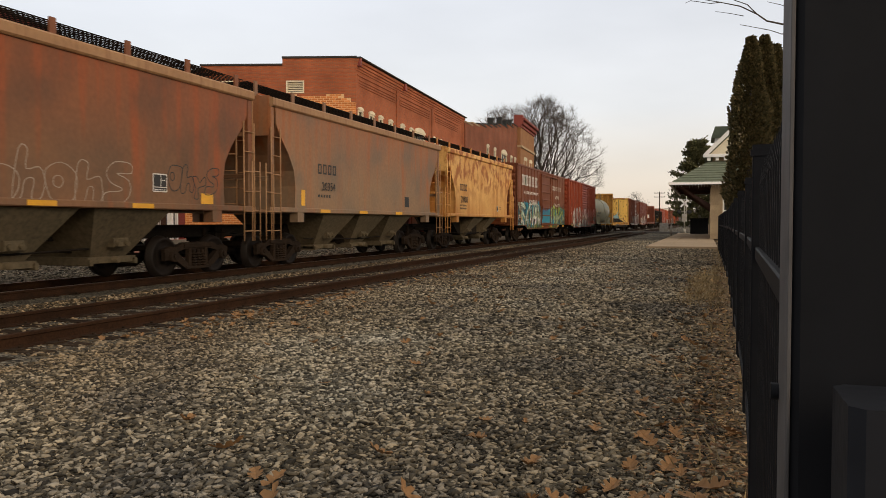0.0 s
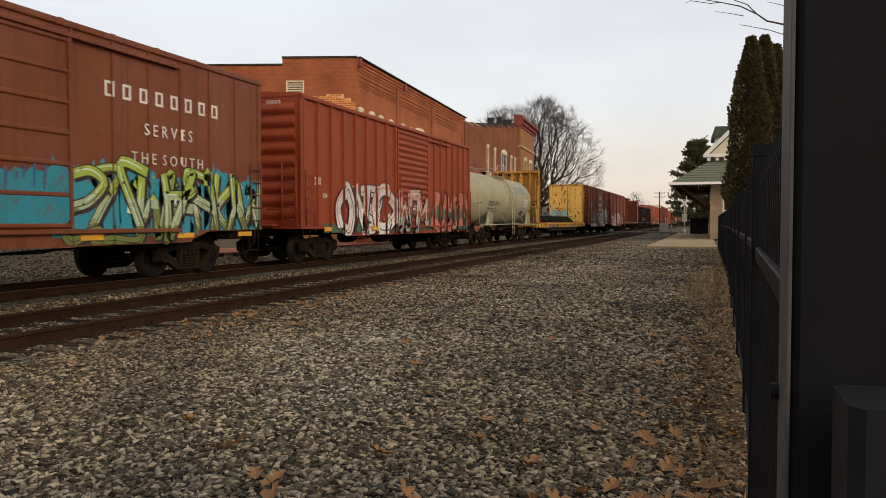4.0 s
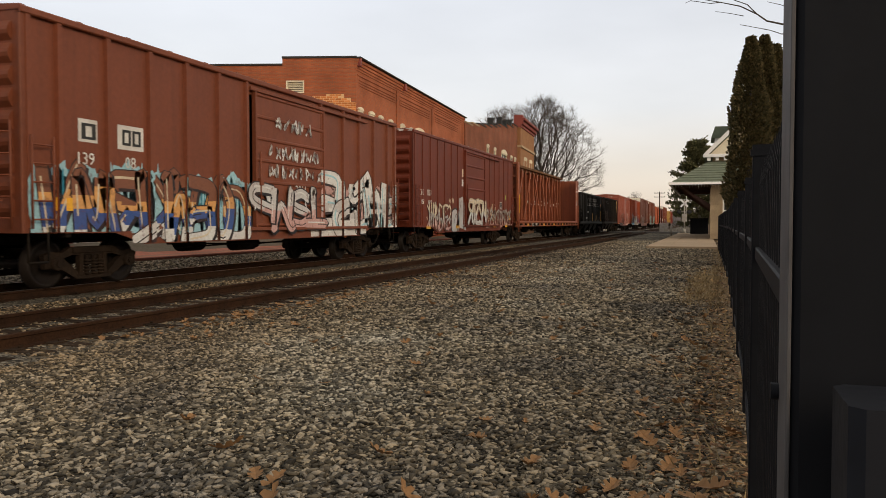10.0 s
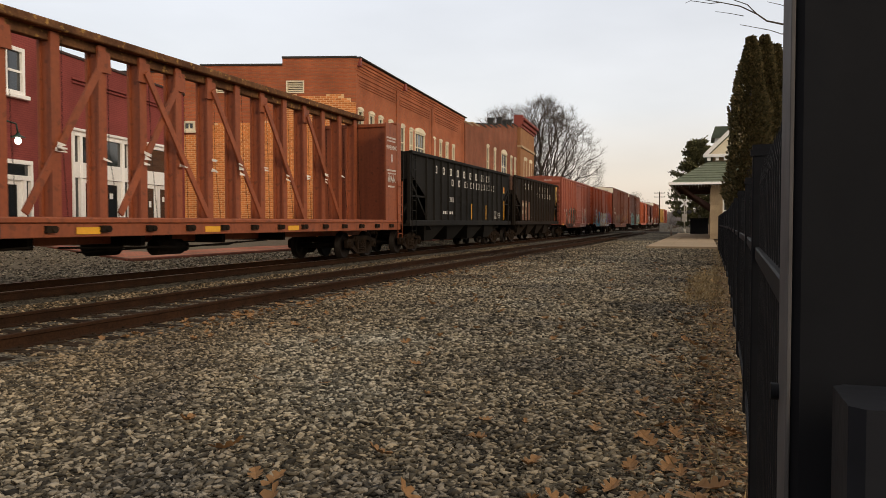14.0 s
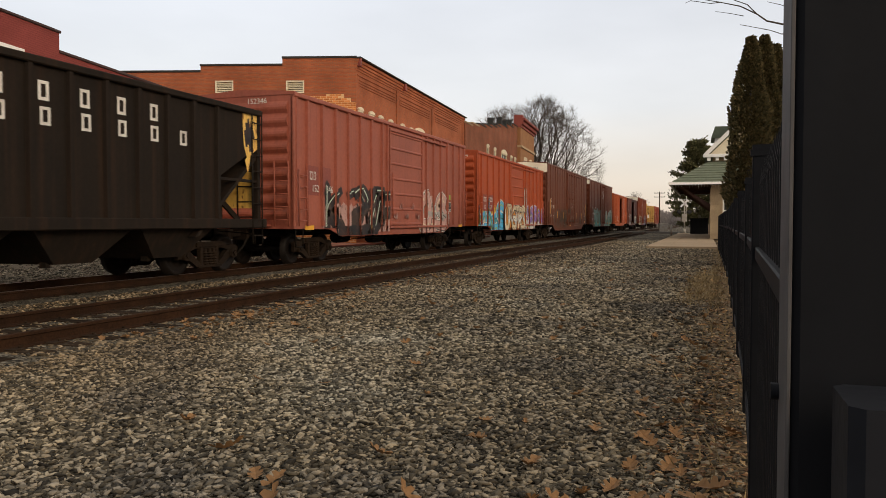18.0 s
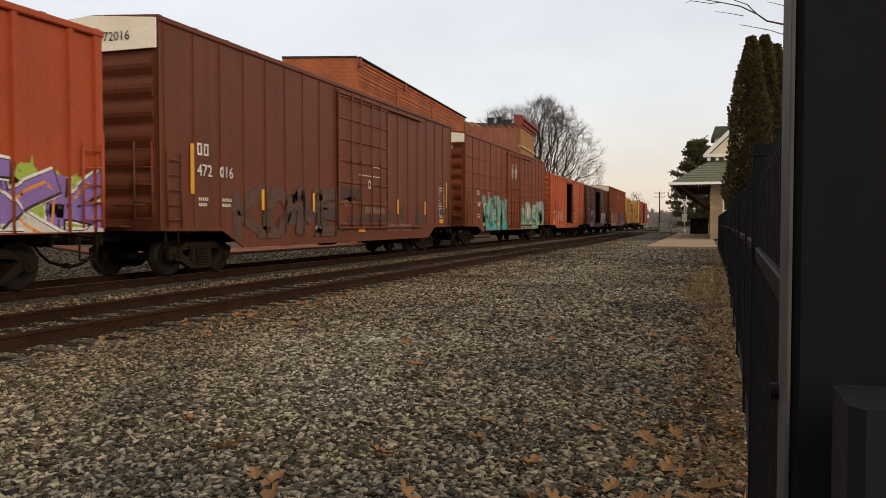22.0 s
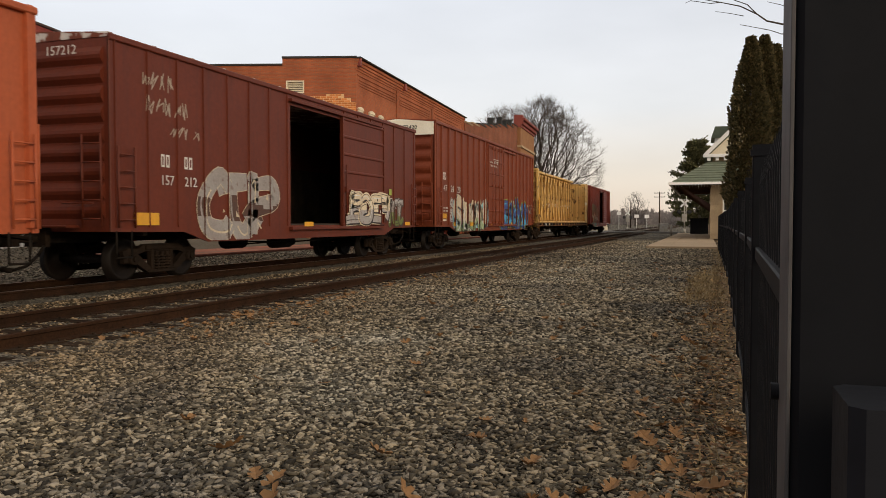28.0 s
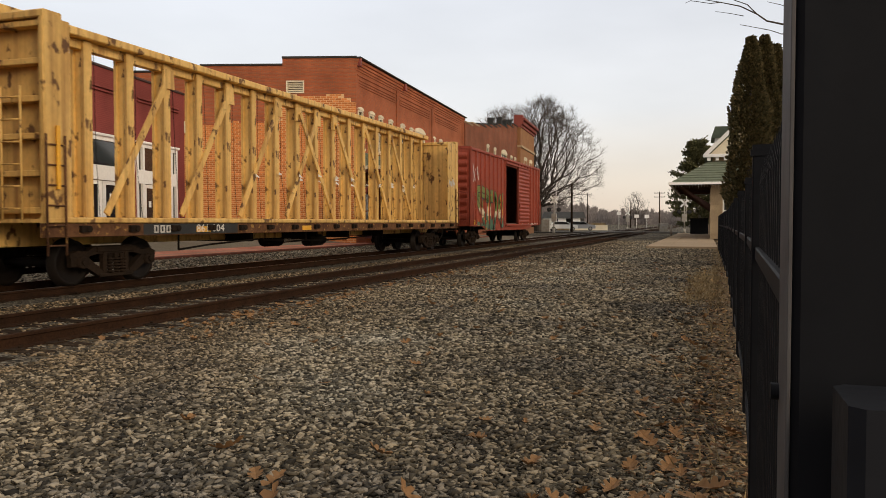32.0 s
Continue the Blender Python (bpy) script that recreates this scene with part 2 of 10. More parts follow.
M = {}
M["ground"] = ground_mat()
M["stone"] = stone_mat()
M["palestone"] = stone_mat("pale_crushed_stone", False)
M["bank"] = surf("pale_gravel_dirt", (0.20, 0.175, 0.135), (0.13, 0.11, 0.08), rough=0.95, spec=0.1, big=0.8, fine=16, grain=0.3, bump=0.5)
M["leaf"] = island("dead_leaf", (0.075, 0.036, 0.019), (0.44, 0.29, 0.14), rough=0.8, c3=(0.20, 0.098, 0.043))
M["drygrass"] = island("dry_grass", (0.12, 0.08, 0.04), (0.32, 0.24, 0.13), rough=0.9)
M["rail"] = surf("rusty_rail", (0.036, 0.017, 0.009), (0.014, 0.008, 0.005), rough=0.9, big=3, fine=40, grain=0.35, spec=0.08)
M["railtop"] = surf("worn_rail_head", (0.30, 0.27, 0.25), (0.16, 0.12, 0.10), rough=0.35, metal=0.8, big=2, fine=30)
M["tie"] = surf("creosoted_tie", (0.034, 0.021, 0.013), (0.014, 0.010, 0.007), rough=0.95, spec=0.08, big=2, fine=30, grain=0.35, bump=0.5, stretch=(0.4, 3, 3), rnd=0.3)
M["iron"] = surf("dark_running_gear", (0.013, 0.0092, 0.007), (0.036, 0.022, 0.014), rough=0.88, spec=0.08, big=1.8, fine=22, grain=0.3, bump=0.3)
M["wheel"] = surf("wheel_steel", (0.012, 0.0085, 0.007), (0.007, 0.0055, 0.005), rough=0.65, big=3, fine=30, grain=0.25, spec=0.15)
# grimy discharge hoppers, with the shade below the sill put into the colour
M["shaded_grime"] = surf("shaded_hopper_grime", (0.082, 0.067, 0.044), (0.136, 0.102, 0.065), rough=0.9, spec=0.1, big=0.9, fine=12, grain=0.3)
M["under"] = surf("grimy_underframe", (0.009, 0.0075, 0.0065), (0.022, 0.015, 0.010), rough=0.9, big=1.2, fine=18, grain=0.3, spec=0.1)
M["white"] = surf("white_stencil", (0.72, 0.70, 0.66), (0.45, 0.40, 0.36), rough=0.6, big=2.5, fine=30, mix=0.6, grain=0.1)
M["endwhite"] = surf("cream_white_end_paint", (0.88, 0.83, 0.70), (0.76, 0.70, 0.56), rough=0.5, big=1.2, fine=14, mix=0.6, grain=0.06)
M["black"] = surf("black_stencil", (0.02, 0.02, 0.02), (0.05, 0.045, 0.04), rough=0.6, big=2.5, fine=30)
M["chalk"] = surf("pale_paint_line", (0.42, 0.35, 0.29), (0.24, 0.17, 0.12), rough=0.7, big=2, fine=20)
M["reflect"] = surf("yellow_reflector", (0.75, 0.38, 0.03), (0.55, 0.26, 0.03), rough=0.4, big=2, fine=20, grain=0.08)
M["pipe"] = surf("galvanised_pipe", (0.42, 0.40, 0.36), (0.24, 0.19, 0.15), rough=0.5, metal=0.3, big=3, fine=25)
M["strap"] = surf("grey_strap", (0.10, 0.095, 0.09), rough=0.7)
M["dark"] = plain("dark_void", (0.012, 0.011, 0.010), 0.9)
M["inner"] = surf("boxcar_interior", (0.05, 0.035, 0.026), (0.03, 0.024, 0.02), rough=0.9, big=1, fine=10)
M["lining"] = surf("grimy_plywood", (0.085, 0.06, 0.032), (0.028, 0.021, 0.013), rough=0.9, big=1.4, fine=9, mix=0.9, grain=0.3, spots=(0.04, 0.03, 0.02), spot_amt=0.7)
M["rustbeam"] = surf("rusty_beam_steel", (0.16, 0.075, 0.035), (0.07, 0.032, 0.018), rough=0.85, spec=0.15, big=2.0, fine=14, mix=0.9, grain=0.3, spots=(0.45, 0.27, 0.08), spot_amt=0.5)
M["asphalt"] = surf("asphalt", (0.055, 0.054, 0.053), (0.09, 0.087, 0.082), rough=0.9, big=0.4, fine=30)
M["concrete"] = surf("platform_concrete", (0.34, 0.25, 0.16), (0.25, 0.18, 0.12), rough=0.9, big=0.5, fine=20, grain=0.15)
M["fence"] = surf("black_fence_paint", (0.0075, 0.0082, 0.0105), (0.012, 0.0125, 0.0150), rough=0.6, big=2, fine=25, grain=0.2, bump=0.1, spec=0.08)
M["glass"] = plain("window_glass", (0.02, 0.024, 0.028), 0.06)
M["glass"].node_tree.nodes["Principled BSDF"].inputs["Specular IOR Level"].default_value = 0.9
M["trim"] = surf("white_painted_trim", (0.90, 0.89, 0.87), (0.84, 0.82, 0.79), rough=0.6, big=1.5, fine=15, grain=0.06)
M["cream"] = surf("cream_painted_trim", (0.74, 0.66, 0.50), (0.60, 0.52, 0.38), rough=0.65, big=1.5, fine=15, grain=0.08)


# ---- mesh helpers ----
def box(bm, x0, x1, y0, y1, z0, z1, mi=0):
    v = [bm.verts.new((x, y, z)) for x in (x0, x1) for y in (y0, y1) for z in (z0, z1)]
    for q in ((0, 1, 3, 2), (4, 6, 7, 5), (0, 4, 5, 1), (2, 3, 7, 6), (0, 2, 6, 4), (1, 5, 7, 3)):
        bm.faces.new([v[i] for i in q]).material_index = mi


def cbox(bm, x0, x1, y0, y1, z0, z1, c=0.01, mi=0):
    """A box whose long edges along its longest side are chamfered."""
    d = (x1 - x0, y1 - y0, z1 - z0)
    a = d.index(max(d))
    lo, hi = [(x0, x1), (y0, y1), (z0, z1)][a]
    (a0, a1), (b0, b1) = [r for i, r in enumerate(((x0, x1), (y0, y1), (z0, z1))) if i != a]
    pts = [(a0 + c, b0), (a1 - c, b0), (a1, b0 + c), (a1, b1 - c), (a1 - c, b1), (a0 + c, b1), (a0, b1 - c), (a0, b0 + c)]
    prism(bm, pts, a, lo, hi, mi)


def prism(bm, pts, axis, lo, hi, mi=0):
    """A polygon drawn in the other two axes, in their order, pulled along axis from lo to hi."""
    def p3(p, w):
        return [(w, *p), (p[0], w, p[1]), (*p, w)][axis]
    a = [bm.verts.new(p3(p, lo)) for p in pts]
    b = [bm.verts.new(p3(p, hi)) for p in pts]
    n = len(pts)
    bm.faces.new(a[::-1]).material_index = mi
    bm.faces.new(b).material_index = mi
    for i in range(n):
        bm.faces.new((a[i], a[(i + 1) % n], b[(i + 1) % n], b[i])).material_index = mi


def cyl(bm, p0, p1, r, n=10, r2=None, mi=0, cap=True):
    p0, p1 = Vector(p0), Vector(p1)
    d = (p1 - p0).normalized()
    s = d.orthogonal().normalized()
    u = d.cross(s)
    r2 = r if r2 is None else r2
    ra = [bm.verts.new(p0 + (s * math.cos(k * math.tau / n) + u * math.sin(k * math.tau / n)) * r) for k in range(n)]
    rb = [bm.verts.new(p1 + (s * math.cos(k * math.tau / n) + u * math.sin(k * math.tau / n)) * r2) for k in range(n)]
    for i in range(n):
        f = bm.faces.new((ra[i], ra[(i + 1) % n], rb[(i + 1) % n], rb[i]))
        f.material_index, f.smooth = mi, True
    if cap:
        bm.faces.new(ra[::-1]).material_index = mi
        bm.faces.new(rb).material_index = mi


def tube(bm, pts, r, n=6, mi=0):
    for a, b in zip(pts, pts[1:]):
        cyl(bm, a, b, r, n, mi=mi)


def lathe(bm, prof, axis_pts, n=24, mi=0):
    """Rings of radius r at height h along axis_pts[0] to axis_pts[1]; prof: (h, r)."""
    p0, p1 = Vector(axis_pts[0]), Vector(axis_pts[1])
    d = (p1 - p0).normalized()
    s = d.orthogonal().normalized()
    u = d.cross(s)
    rings = []
    for hh, r in prof:
        rings.append([bm.verts.new(p0 + d * hh + (s * math.cos(k * math.tau / n) + u * math.sin(k * math.tau / n)) * max(r, 1e-4)) for k in range(n)])
    for ra, rb in zip(rings, rings[1:]):
        for i in range(n):
            f = bm.faces.new((ra[i], ra[(i + 1) % n], rb[(i + 1) % n], rb[i]))
            f.material_index, f.smooth = mi, True
    bm.faces.new(rings[0][::-1]).material_index = mi
    bm.faces.new(rings[-1]).material_index = mi


def mesh_of(name, bm, mats):
    me = bpy.data.meshes.new(name)
    bm.normal_update()
    bm.to_mesh(me)
    bm.free()
    for m in (mats if isinstance(mats, (list, tuple)) else [mats]):
        me.materials.append(m)
    return me


def part(name, bm, mats, parent, label="", at=None):
    """Links a bmesh, or a mesh that is shared, as one mesh object under its thing or part."""
    me = bm if isinstance(bm, bpy.types.Mesh) else mesh_of(name, bm, mats)
    ob = new(name, me)
    ob.parent = parent
    if at is not None:
        ob.matrix_basis = at
    if label:
        tagged(ob, label)
    return ob


def thing(name, label, category, m=None, group="", bm=None, mats=None, kind=""):
    ob = new(name, mesh_of(name, bm, mats) if bm else None)
    if m is not None:
        ob.matrix_basis = m
    return tagged(ob, label, category, group, kind)


def pydata(name, verts, faces, mats, smooth=False):
    me = bpy.data.meshes.new(name)
    me.from_pydata(verts, [], faces)
    for m in (mats if isinstance(mats, (list, tuple)) else [mats]):
        me.materials.append(m)
    if smooth:
        me.polygons.foreach_set("use_smooth", [True] * len(me.polygons))
    return me


def words(text, size, mat, parent, m, name="lettering", label="", wide=1.0, thick=0.002, ribs=(), deep=0.0):
    """Writing in the built-in font as a thin mesh; its own x runs along the line, centred on m."""
    cu = bpy.data.curves.new(name, "FONT")
    cu.body, cu.size, cu.align_x, cu.align_y, cu.extrude = text, size, "CENTER", "CENTER", thick
    cu.resolution_u = 2
    tmp = bpy.data.objects.new(name, cu)
    me = bpy.data.meshes.new_from_object(tmp)
    bpy.data.objects.remove(tmp)
    bpy.data.curves.remove(cu)
    if wide != 1.0:
        me.transform(Matrix.Diagonal((wide, 1, 1, 1)))
    y = m.translation.y
    for v in me.vertices if deep else ():
        if any(abs(v.co.x + y - c) < w / 2 for c, w in ribs):
            v.co.z += deep
    me.materials.clear()
    me.materials.append(mat)
    return part(name, me, mat, parent, label, m)


def side_pose(x, y, z):
    return Matrix.Translation((x, y, z)) @ Matrix(((0, 0, 1, 0), (1, 0, 0, 0), (0, 1, 0, 0), (0, 0, 0, 1)))


def end_pose(x, y, z):
    return Matrix.Translation((x, y, z)) @ Matrix(((1, 0, 0, 0), (0, 0, -1, 0), (0, 1, 0, 0), (0, 0, 0, 1)))


# ---- painted shapes on a car's side ----
def clip(poly, lo, hi):
    for sgn, lim in ((1, lo), (-1, -hi)):
        out = []
        for a, b in zip(poly, poly[1:] + poly[:1]):
            da, db = sgn * a[0] - lim, sgn * b[0] - lim
            if da >= 0:
                out.append(a)
            if (da >= 0) != (db >= 0):
                k = da / (da - db)
                out.append((a[0] + (b[0] - a[0]) * k, a[1] + (b[1] - a[1]) * k))
        poly = out
        if len(poly) < 3:
            return []
    return poly


def painted(name, polys, mats, parent, x, ribs=(), depth=0.0, label=""):
    """Convex shapes (layer, points in y and z) laid on a side at x, and on its raised posts where they cross them."""
    verts, faces, mi = [], [], []
    cuts = [-99.0] + [e for c, w in ribs for e in (c - w / 2, c + w / 2)] + [99.0]
    for layer, poly, *deep in polys:
        lift = 0.0008 * deep[0] if deep else 0.003 * layer
        if len(poly) > 2 and sum(a[0] * b[1] - b[0] * a[1] for a, b in zip(poly, poly[1:] + poly[:1])) < 0:
            poly = poly[::-1]
        for i, (lo, hi) in enumerate(zip(cuts, cuts[1:])):
            q = clip(list(poly), lo, hi)
            if len(q) > 2:
                off = x + 0.0065 + lift + (depth if i % 2 else 0)
                faces.append(list(range(len(verts), len(verts) + len(q))))
                verts += [(off, a, b) for a, b in q]
                mi.append(layer)
    me = pydata(name, verts, faces, mats)
    me.polygons.foreach_set("material_index", mi)
    return part(name, me, mats, parent, label)


def oval(y, z, a, b, n=9, turn=0.0):
    return [(y + a * math.cos(k * math.tau / n + turn), z + b * math.sin(k * math.tau / n + turn)) for k in range(n)]


def oval_ring(y, z, a, b, w=0.02):
    p = oval(y, z, a, b, 14)
    return [(0, q) for q in ribbon(p + p[:1], [w] * 15)]


def stroke(y0, z0, y1, z1, w0, w1):
    d = math.hypot(y1 - y0, z1 - z0) or 1e-3
    ny, nz = -(z1 - z0) / d, (y1 - y0) / d
    return [(y0 + ny * w0, z0 + nz * w0), (y0 - ny * w0, z0 - nz * w0), (y1 - ny * w1, z1 - nz * w1), (y1 + ny * w1, z1 + nz * w1)]


def curve(pts, n=5):
    """A smooth line through the points."""
    if len(pts) < 3:
        return [(pts[0][0] + (pts[-1][0] - pts[0][0]) * k / n, pts[0][1] + (pts[-1][1] - pts[0][1]) * k / n) for k in range(n + 1)]
    q = [pts[0]] + list(pts) + [pts[-1]]
    out = []
    for a, b, c, d in zip(q, q[1:], q[2:], q[3:]):
        for k in range(n):
            t = k / n
            out.append(tuple(0.5 * (2 * b[i] + (c[i] - a[i]) * t + (2 * a[i] - 5 * b[i] + 4 * c[i] - d[i]) * t * t + (3 * b[i] - a[i] - 3 * c[i] + d[i]) * t ** 3) for i in (0, 1)))
    return out + [pts[-1]]


def ribbon(pts, widths):
    """Quads along a line whose half-width changes on the way."""
    nrm = []
    for i in range(len(pts)):
        a, b = pts[max(0, i - 1)], pts[min(len(pts) - 1, i + 1)]
        d = math.hypot(b[0] - a[0], b[1] - a[1]) or 1e-4
        nrm.append((-(b[1] - a[1]) / d, (b[0] - a[0]) / d))
    quads = []
    for i in range(len(pts) - 1):
        (ya, za), (yb, zb), (na, ma), (nb, mb), wa, wb = pts[i], pts[i + 1], nrm[i], nrm[i + 1], widths[i], widths[i + 1]
        quads.append([(ya + na * wa, za + ma * wa), (ya - na * wa, za - ma * wa), (yb - nb * wb, zb - mb * wb), (yb + nb * wb, zb + mb * wb)])
    return quads


def below(poly, z):
    return [(b, a) for a, b in clip([(b, a) for a, b in poly], -99, z)]


FORMS = (
    (((0, 0), (.22, .5), (.5, 1)), ((.5, 1), (.78, .5), (1, 0)), ((.2, .36), (.82, .36))),
    (((.06, 0), (.06, 1)), ((.06, .97), (.7, 1), (.85, .74), (.2, .53)), ((.2, .53), (1, .45), (.95, .06), (.06, .02))),
    (((1, .84), (.55, 1), (.05, .62), (.15, .1), (.65, 0), (1, .2)),),
    (((.06, 0), (.06, 1)), ((.06, .98), (.8, .9), (1, .45), (.7, .04), (.06, .02))),
    (((1, 1), (.15, .96), (.06, .5), (.1, .05), (1, 0)), ((.1, .5), (.8, .54))),
    (((.1, 0), (.08, .5), (.12, 1)), ((.12, .96), (1, 1)), ((.1, .5), (.75, .54))),
    (((.95, .9), (.5, 1), (.05, .6), (.2, .04), (.85, .02), (.95, .42), (.5, .46)),),
    (((.08, 0), (.1, 1)), ((.92, 0), (.88, 1)), ((.1, .48), (.9, .54))),
    (((.5, 0), (.5, 1)), ((.25, .98), (.8, 1))),
    (((.25, 1), (.95, .96)), ((.7, .96), (.68, .3), (.4, 0), (.05, .25))),
    (((.08, 0), (.1, 1)), ((.95, 1), (.2, .5), (1, 0))),
    (((0, 0), (.14, 1)), ((.14, 1), (.5, .4), (.86, 1)), ((.86, 1), (1, 0))),
    (((.05, 0), (.08, 1)), ((.08, 1), (.92, 0)), ((.92, 0), (.95, 1))),
    (((.5, 1), (.05, .6), (.25, .05), (.7, .02), (.95, .5), (.6, .98), (.45, .98)),),
    (((.1, 0), (.08, 1)), ((.08, .96), (.8, 1), (.95, .66), (.2, .46))),
    (((.08, 0), (.08, 1)), ((.08, .97), (.8, 1), (.92, .68), (.2, .5)), ((.35, .5), (1, 0))),
    (((.95, .86), (.5, 1), (.08, .78), (.4, .54), (.92, .36), (.75, .03), (.05, .1)),),
    (((.05, .95), (1, 1)), ((.5, .97), (.46, 0))),
    (((.06, 1), (.08, .3), (.45, 0), (.88, .25), (.94, 1)),),
    (((0, 1), (.2, 0)), ((.2, 0), (.5, .7), (.76, 0)), ((.76, 0), (1, 1))),
    (((.05, 1), (.5, .5), (.95, 1)), ((.5, .5), (.45, 0))),
    (((.05, .95), (.95, 1), (.08, .05), (1, 0)),),
)


def cloud(rng, y0, y1, z0, z1, layer=0):
    """A ragged sprayed ground behind letters: overlapping blots with tongues at the top."""
    polys, hgt = [], z1 - z0
    n = max(6, int((y1 - y0) * 7))
    for k in range(n):
        y = y0 + (k + 0.5) * (y1 - y0) / n
        top = 0.8 + 0.12 * math.sin(y * 1.9 + y0) + 0.1 * math.sin(y * 5.3)
        polys.append((layer, oval(y, z0 + hgt * rng.uniform(0.35, 0.5), rng.uniform(0.14, 0.32), hgt * rng.uniform(0.34, 0.44), 9, rng.random()), rng.randrange(4)))
        polys.append((layer, [(y - rng.uniform(.05, .2), z0), (y + rng.uniform(.05, .2), z0), (y + rng.uniform(.02, .12), z0 + hgt * 0.7), (y - rng.uniform(.02, .12), z0 + hgt * 0.7)], rng.randrange(4)))
        polys.append((layer, oval(y, z0 + hgt * (top - 0.2), rng.uniform(.08, .22), hgt * rng.uniform(0.1, 0.2), 8, rng.random()), rng.randrange(4)))
        if k % 3 == 0:
            polys.append((layer, [(y - rng.uniform(.05, .18), z0 + hgt * 0.6), (y + rng.uniform(.05, .18), z0 + hgt * 0.6), (y + rng.uniform(-.1, .1), z0 + hgt * (top + rng.uniform(0, .16)))], rng.randrange(4)))
    return polys


def spray_piece(rng, n, y0, y1, z0, z1, cuts=(0.6, 0.35), fat=0.15, line=0.035, halo=0.0, lean=0.1, crowd=1.28, hook=0.75, shade=0.06):
    """Sprayed letter-like forms, turned and mirrored past reading, that crowd one another. Layers: 1 line, 2 halo, 3 glint, 4 and on the fill from the top band down."""
    polys = []
    w, hgt = (y1 - y0) / n, z1 - z0
    order = list(range(n))
    rng.shuffle(order)
    for rank, i in enumerate(order):
        base = 5 + (rank % 5) * 8
        wide, tall, slant = w * crowd * rng.uniform(.92, 1.06), hgt * rng.uniform(.9, 1.04), rng.uniform(-lean, lean * 1.6)
        left, low = y0 + i * w - (wide - w) / 2, z0 + rng.uniform(0, .04) * hgt
        f0 = fat * min(wide, hgt * 0.95)
        mirror, turned = rng.random() < 0.55, rng.random() < 0.4
        for form in rng.choice(FORMS):
            pts = [((1 - u if mirror else u) + rng.uniform(-.08, .08), (1 - t if turned else t) + rng.uniform(-.04, .04)) for u, t in form]
            if rng.random() < hook:      # a flourish that runs past the end
                (ua, ta), (ub, tb) = pts[-2], pts[-1]
                pts.append((ub + (ub - ua) * .18 + rng.uniform(-.2, .2), min(1.04, max(-.04, tb + rng.uniform(-.25, .1)))))
            c = curve([(left + u * wide + slant * t, low + t * tall) for u, t in pts], 5)
            k0, swell = len(c) - 1, rng.uniform(-.35, .35)
            ws = [f0 * (1 + swell * (2 * k / k0 - 1) + 0.16 * math.sin(math.pi * k / k0)) for k in range(len(c))]
            if halo:
                polys += [(2, q, base) for q in ribbon(c, [a + line + halo for a in ws])]
            if shade:
                polys += [(1, [(a + shade, b - shade * .7) for a, b in q], base + 1) for q in ribbon(c, [a + line * .8 for a in ws])]
            polys += [(1, q, base + 2) for q in ribbon(c, [a + line for a in ws])]
            for q in ribbon(c, ws):
                polys.append((4, q, base + 3))
                for b, cut in enumerate(cuts):
                    lo = below(q, z0 + hgt * (cut + 0.08 * math.sin(i * 2.3 + b) + 0.07 * math.sin(q[0][0] * 6 + b * 2)))
                    if len(lo) > 2:
                        polys.append((5 + b, lo, base + 4 + b * 0.6))
            g = ribbon(c, [a * 0.14 for a in ws])
            polys += [(3, [(a - f0 * 0.42, b + f0 * 0.25) for a, b in q], base + 6) for q in g[1:max(3, int(len(g) * rng.uniform(.3, .7)))]]
            if rng.random() < 0.6:
                g = ribbon(c, [a * 0.10 for a in ws])
                polys += [(1, [(a + f0 * 0.38, b - f0 * 0.2) for a, b in q], base + 6) for q in g[len(g) // 3:]]
        for _ in range(3):      # drips and small arrows between letters
            a, b = left + rng.random() * wide, z0 + rng.uniform(.1, .9) * hgt
            polys.append((rng.choice((1, 3, 4)), [(a, b), (a + rng.uniform(.04, .14), b + rng.uniform(-.1, .1)), (a + rng.uniform(-.03, .08), b + rng.uniform(.06, .16))], base + 6))
    return polys


def on_sill(polys, hl, sill=0.765):
    """Keeps painted shapes on the car's side: the sill is higher over the trucks."""
    out = []
    for layer, poly, *deep in polys:
        if sum(a[0] * b[1] - b[0] * a[1] for a, b in zip(poly, poly[1:] + poly[:1])) < 0:
            poly = poly[::-1]
        for lo, hi, z in ((-hl + 0.04, -hl + 2.5, 0.99), (-hl + 2.5, hl - 2.5, sill), (hl - 2.5, hl - 0.04, 0.99)):
            q = clip(list(poly), lo, hi)
            if q:
                q = [(b, a) for a, b in clip([(b, a) for a, b in q], z, 99)]
            if len(q) > 2:
                out.append((layer, q, *deep))
    return out


def scrawl(rng, y0, y1, z0, z1, n, w=0.02, layer=0):
    """Thin sprayed loops and zigzags."""
    polys = []
    step = (y1 - y0) / n
    for i in range(n):
        pts = [(y0 + step * (i + 0.15), z0 + (z1 - z0) * rng.uniform(0, 0.3))]
        for k in range(rng.randrange(4, 7)):
            pts.append((y0 + step * (i + rng.uniform(0, 1)), z0 + (z1 - z0) * (rng.uniform(0.6, 1) if k % 2 == 0 else rng.uniform(0, 0.4))))
        polys += [(layer, stroke(*a, *b, w, w)) for a, b in zip(pts, pts[1:])]
    return polys


def bars(y0, y1, z, h, n, layer=0, gap=0.35):
    """A line of writing too small or too private to read, as plain bars."""
    w = (y1 - y0) / n
    return [(layer, [(y0 + i * w, z), (y0 + (i + 1 - gap) * w, z), (y0 + (i + 1 - gap) * w, z + h), (y0 + i * w, z + h)]) for i in range(n)]


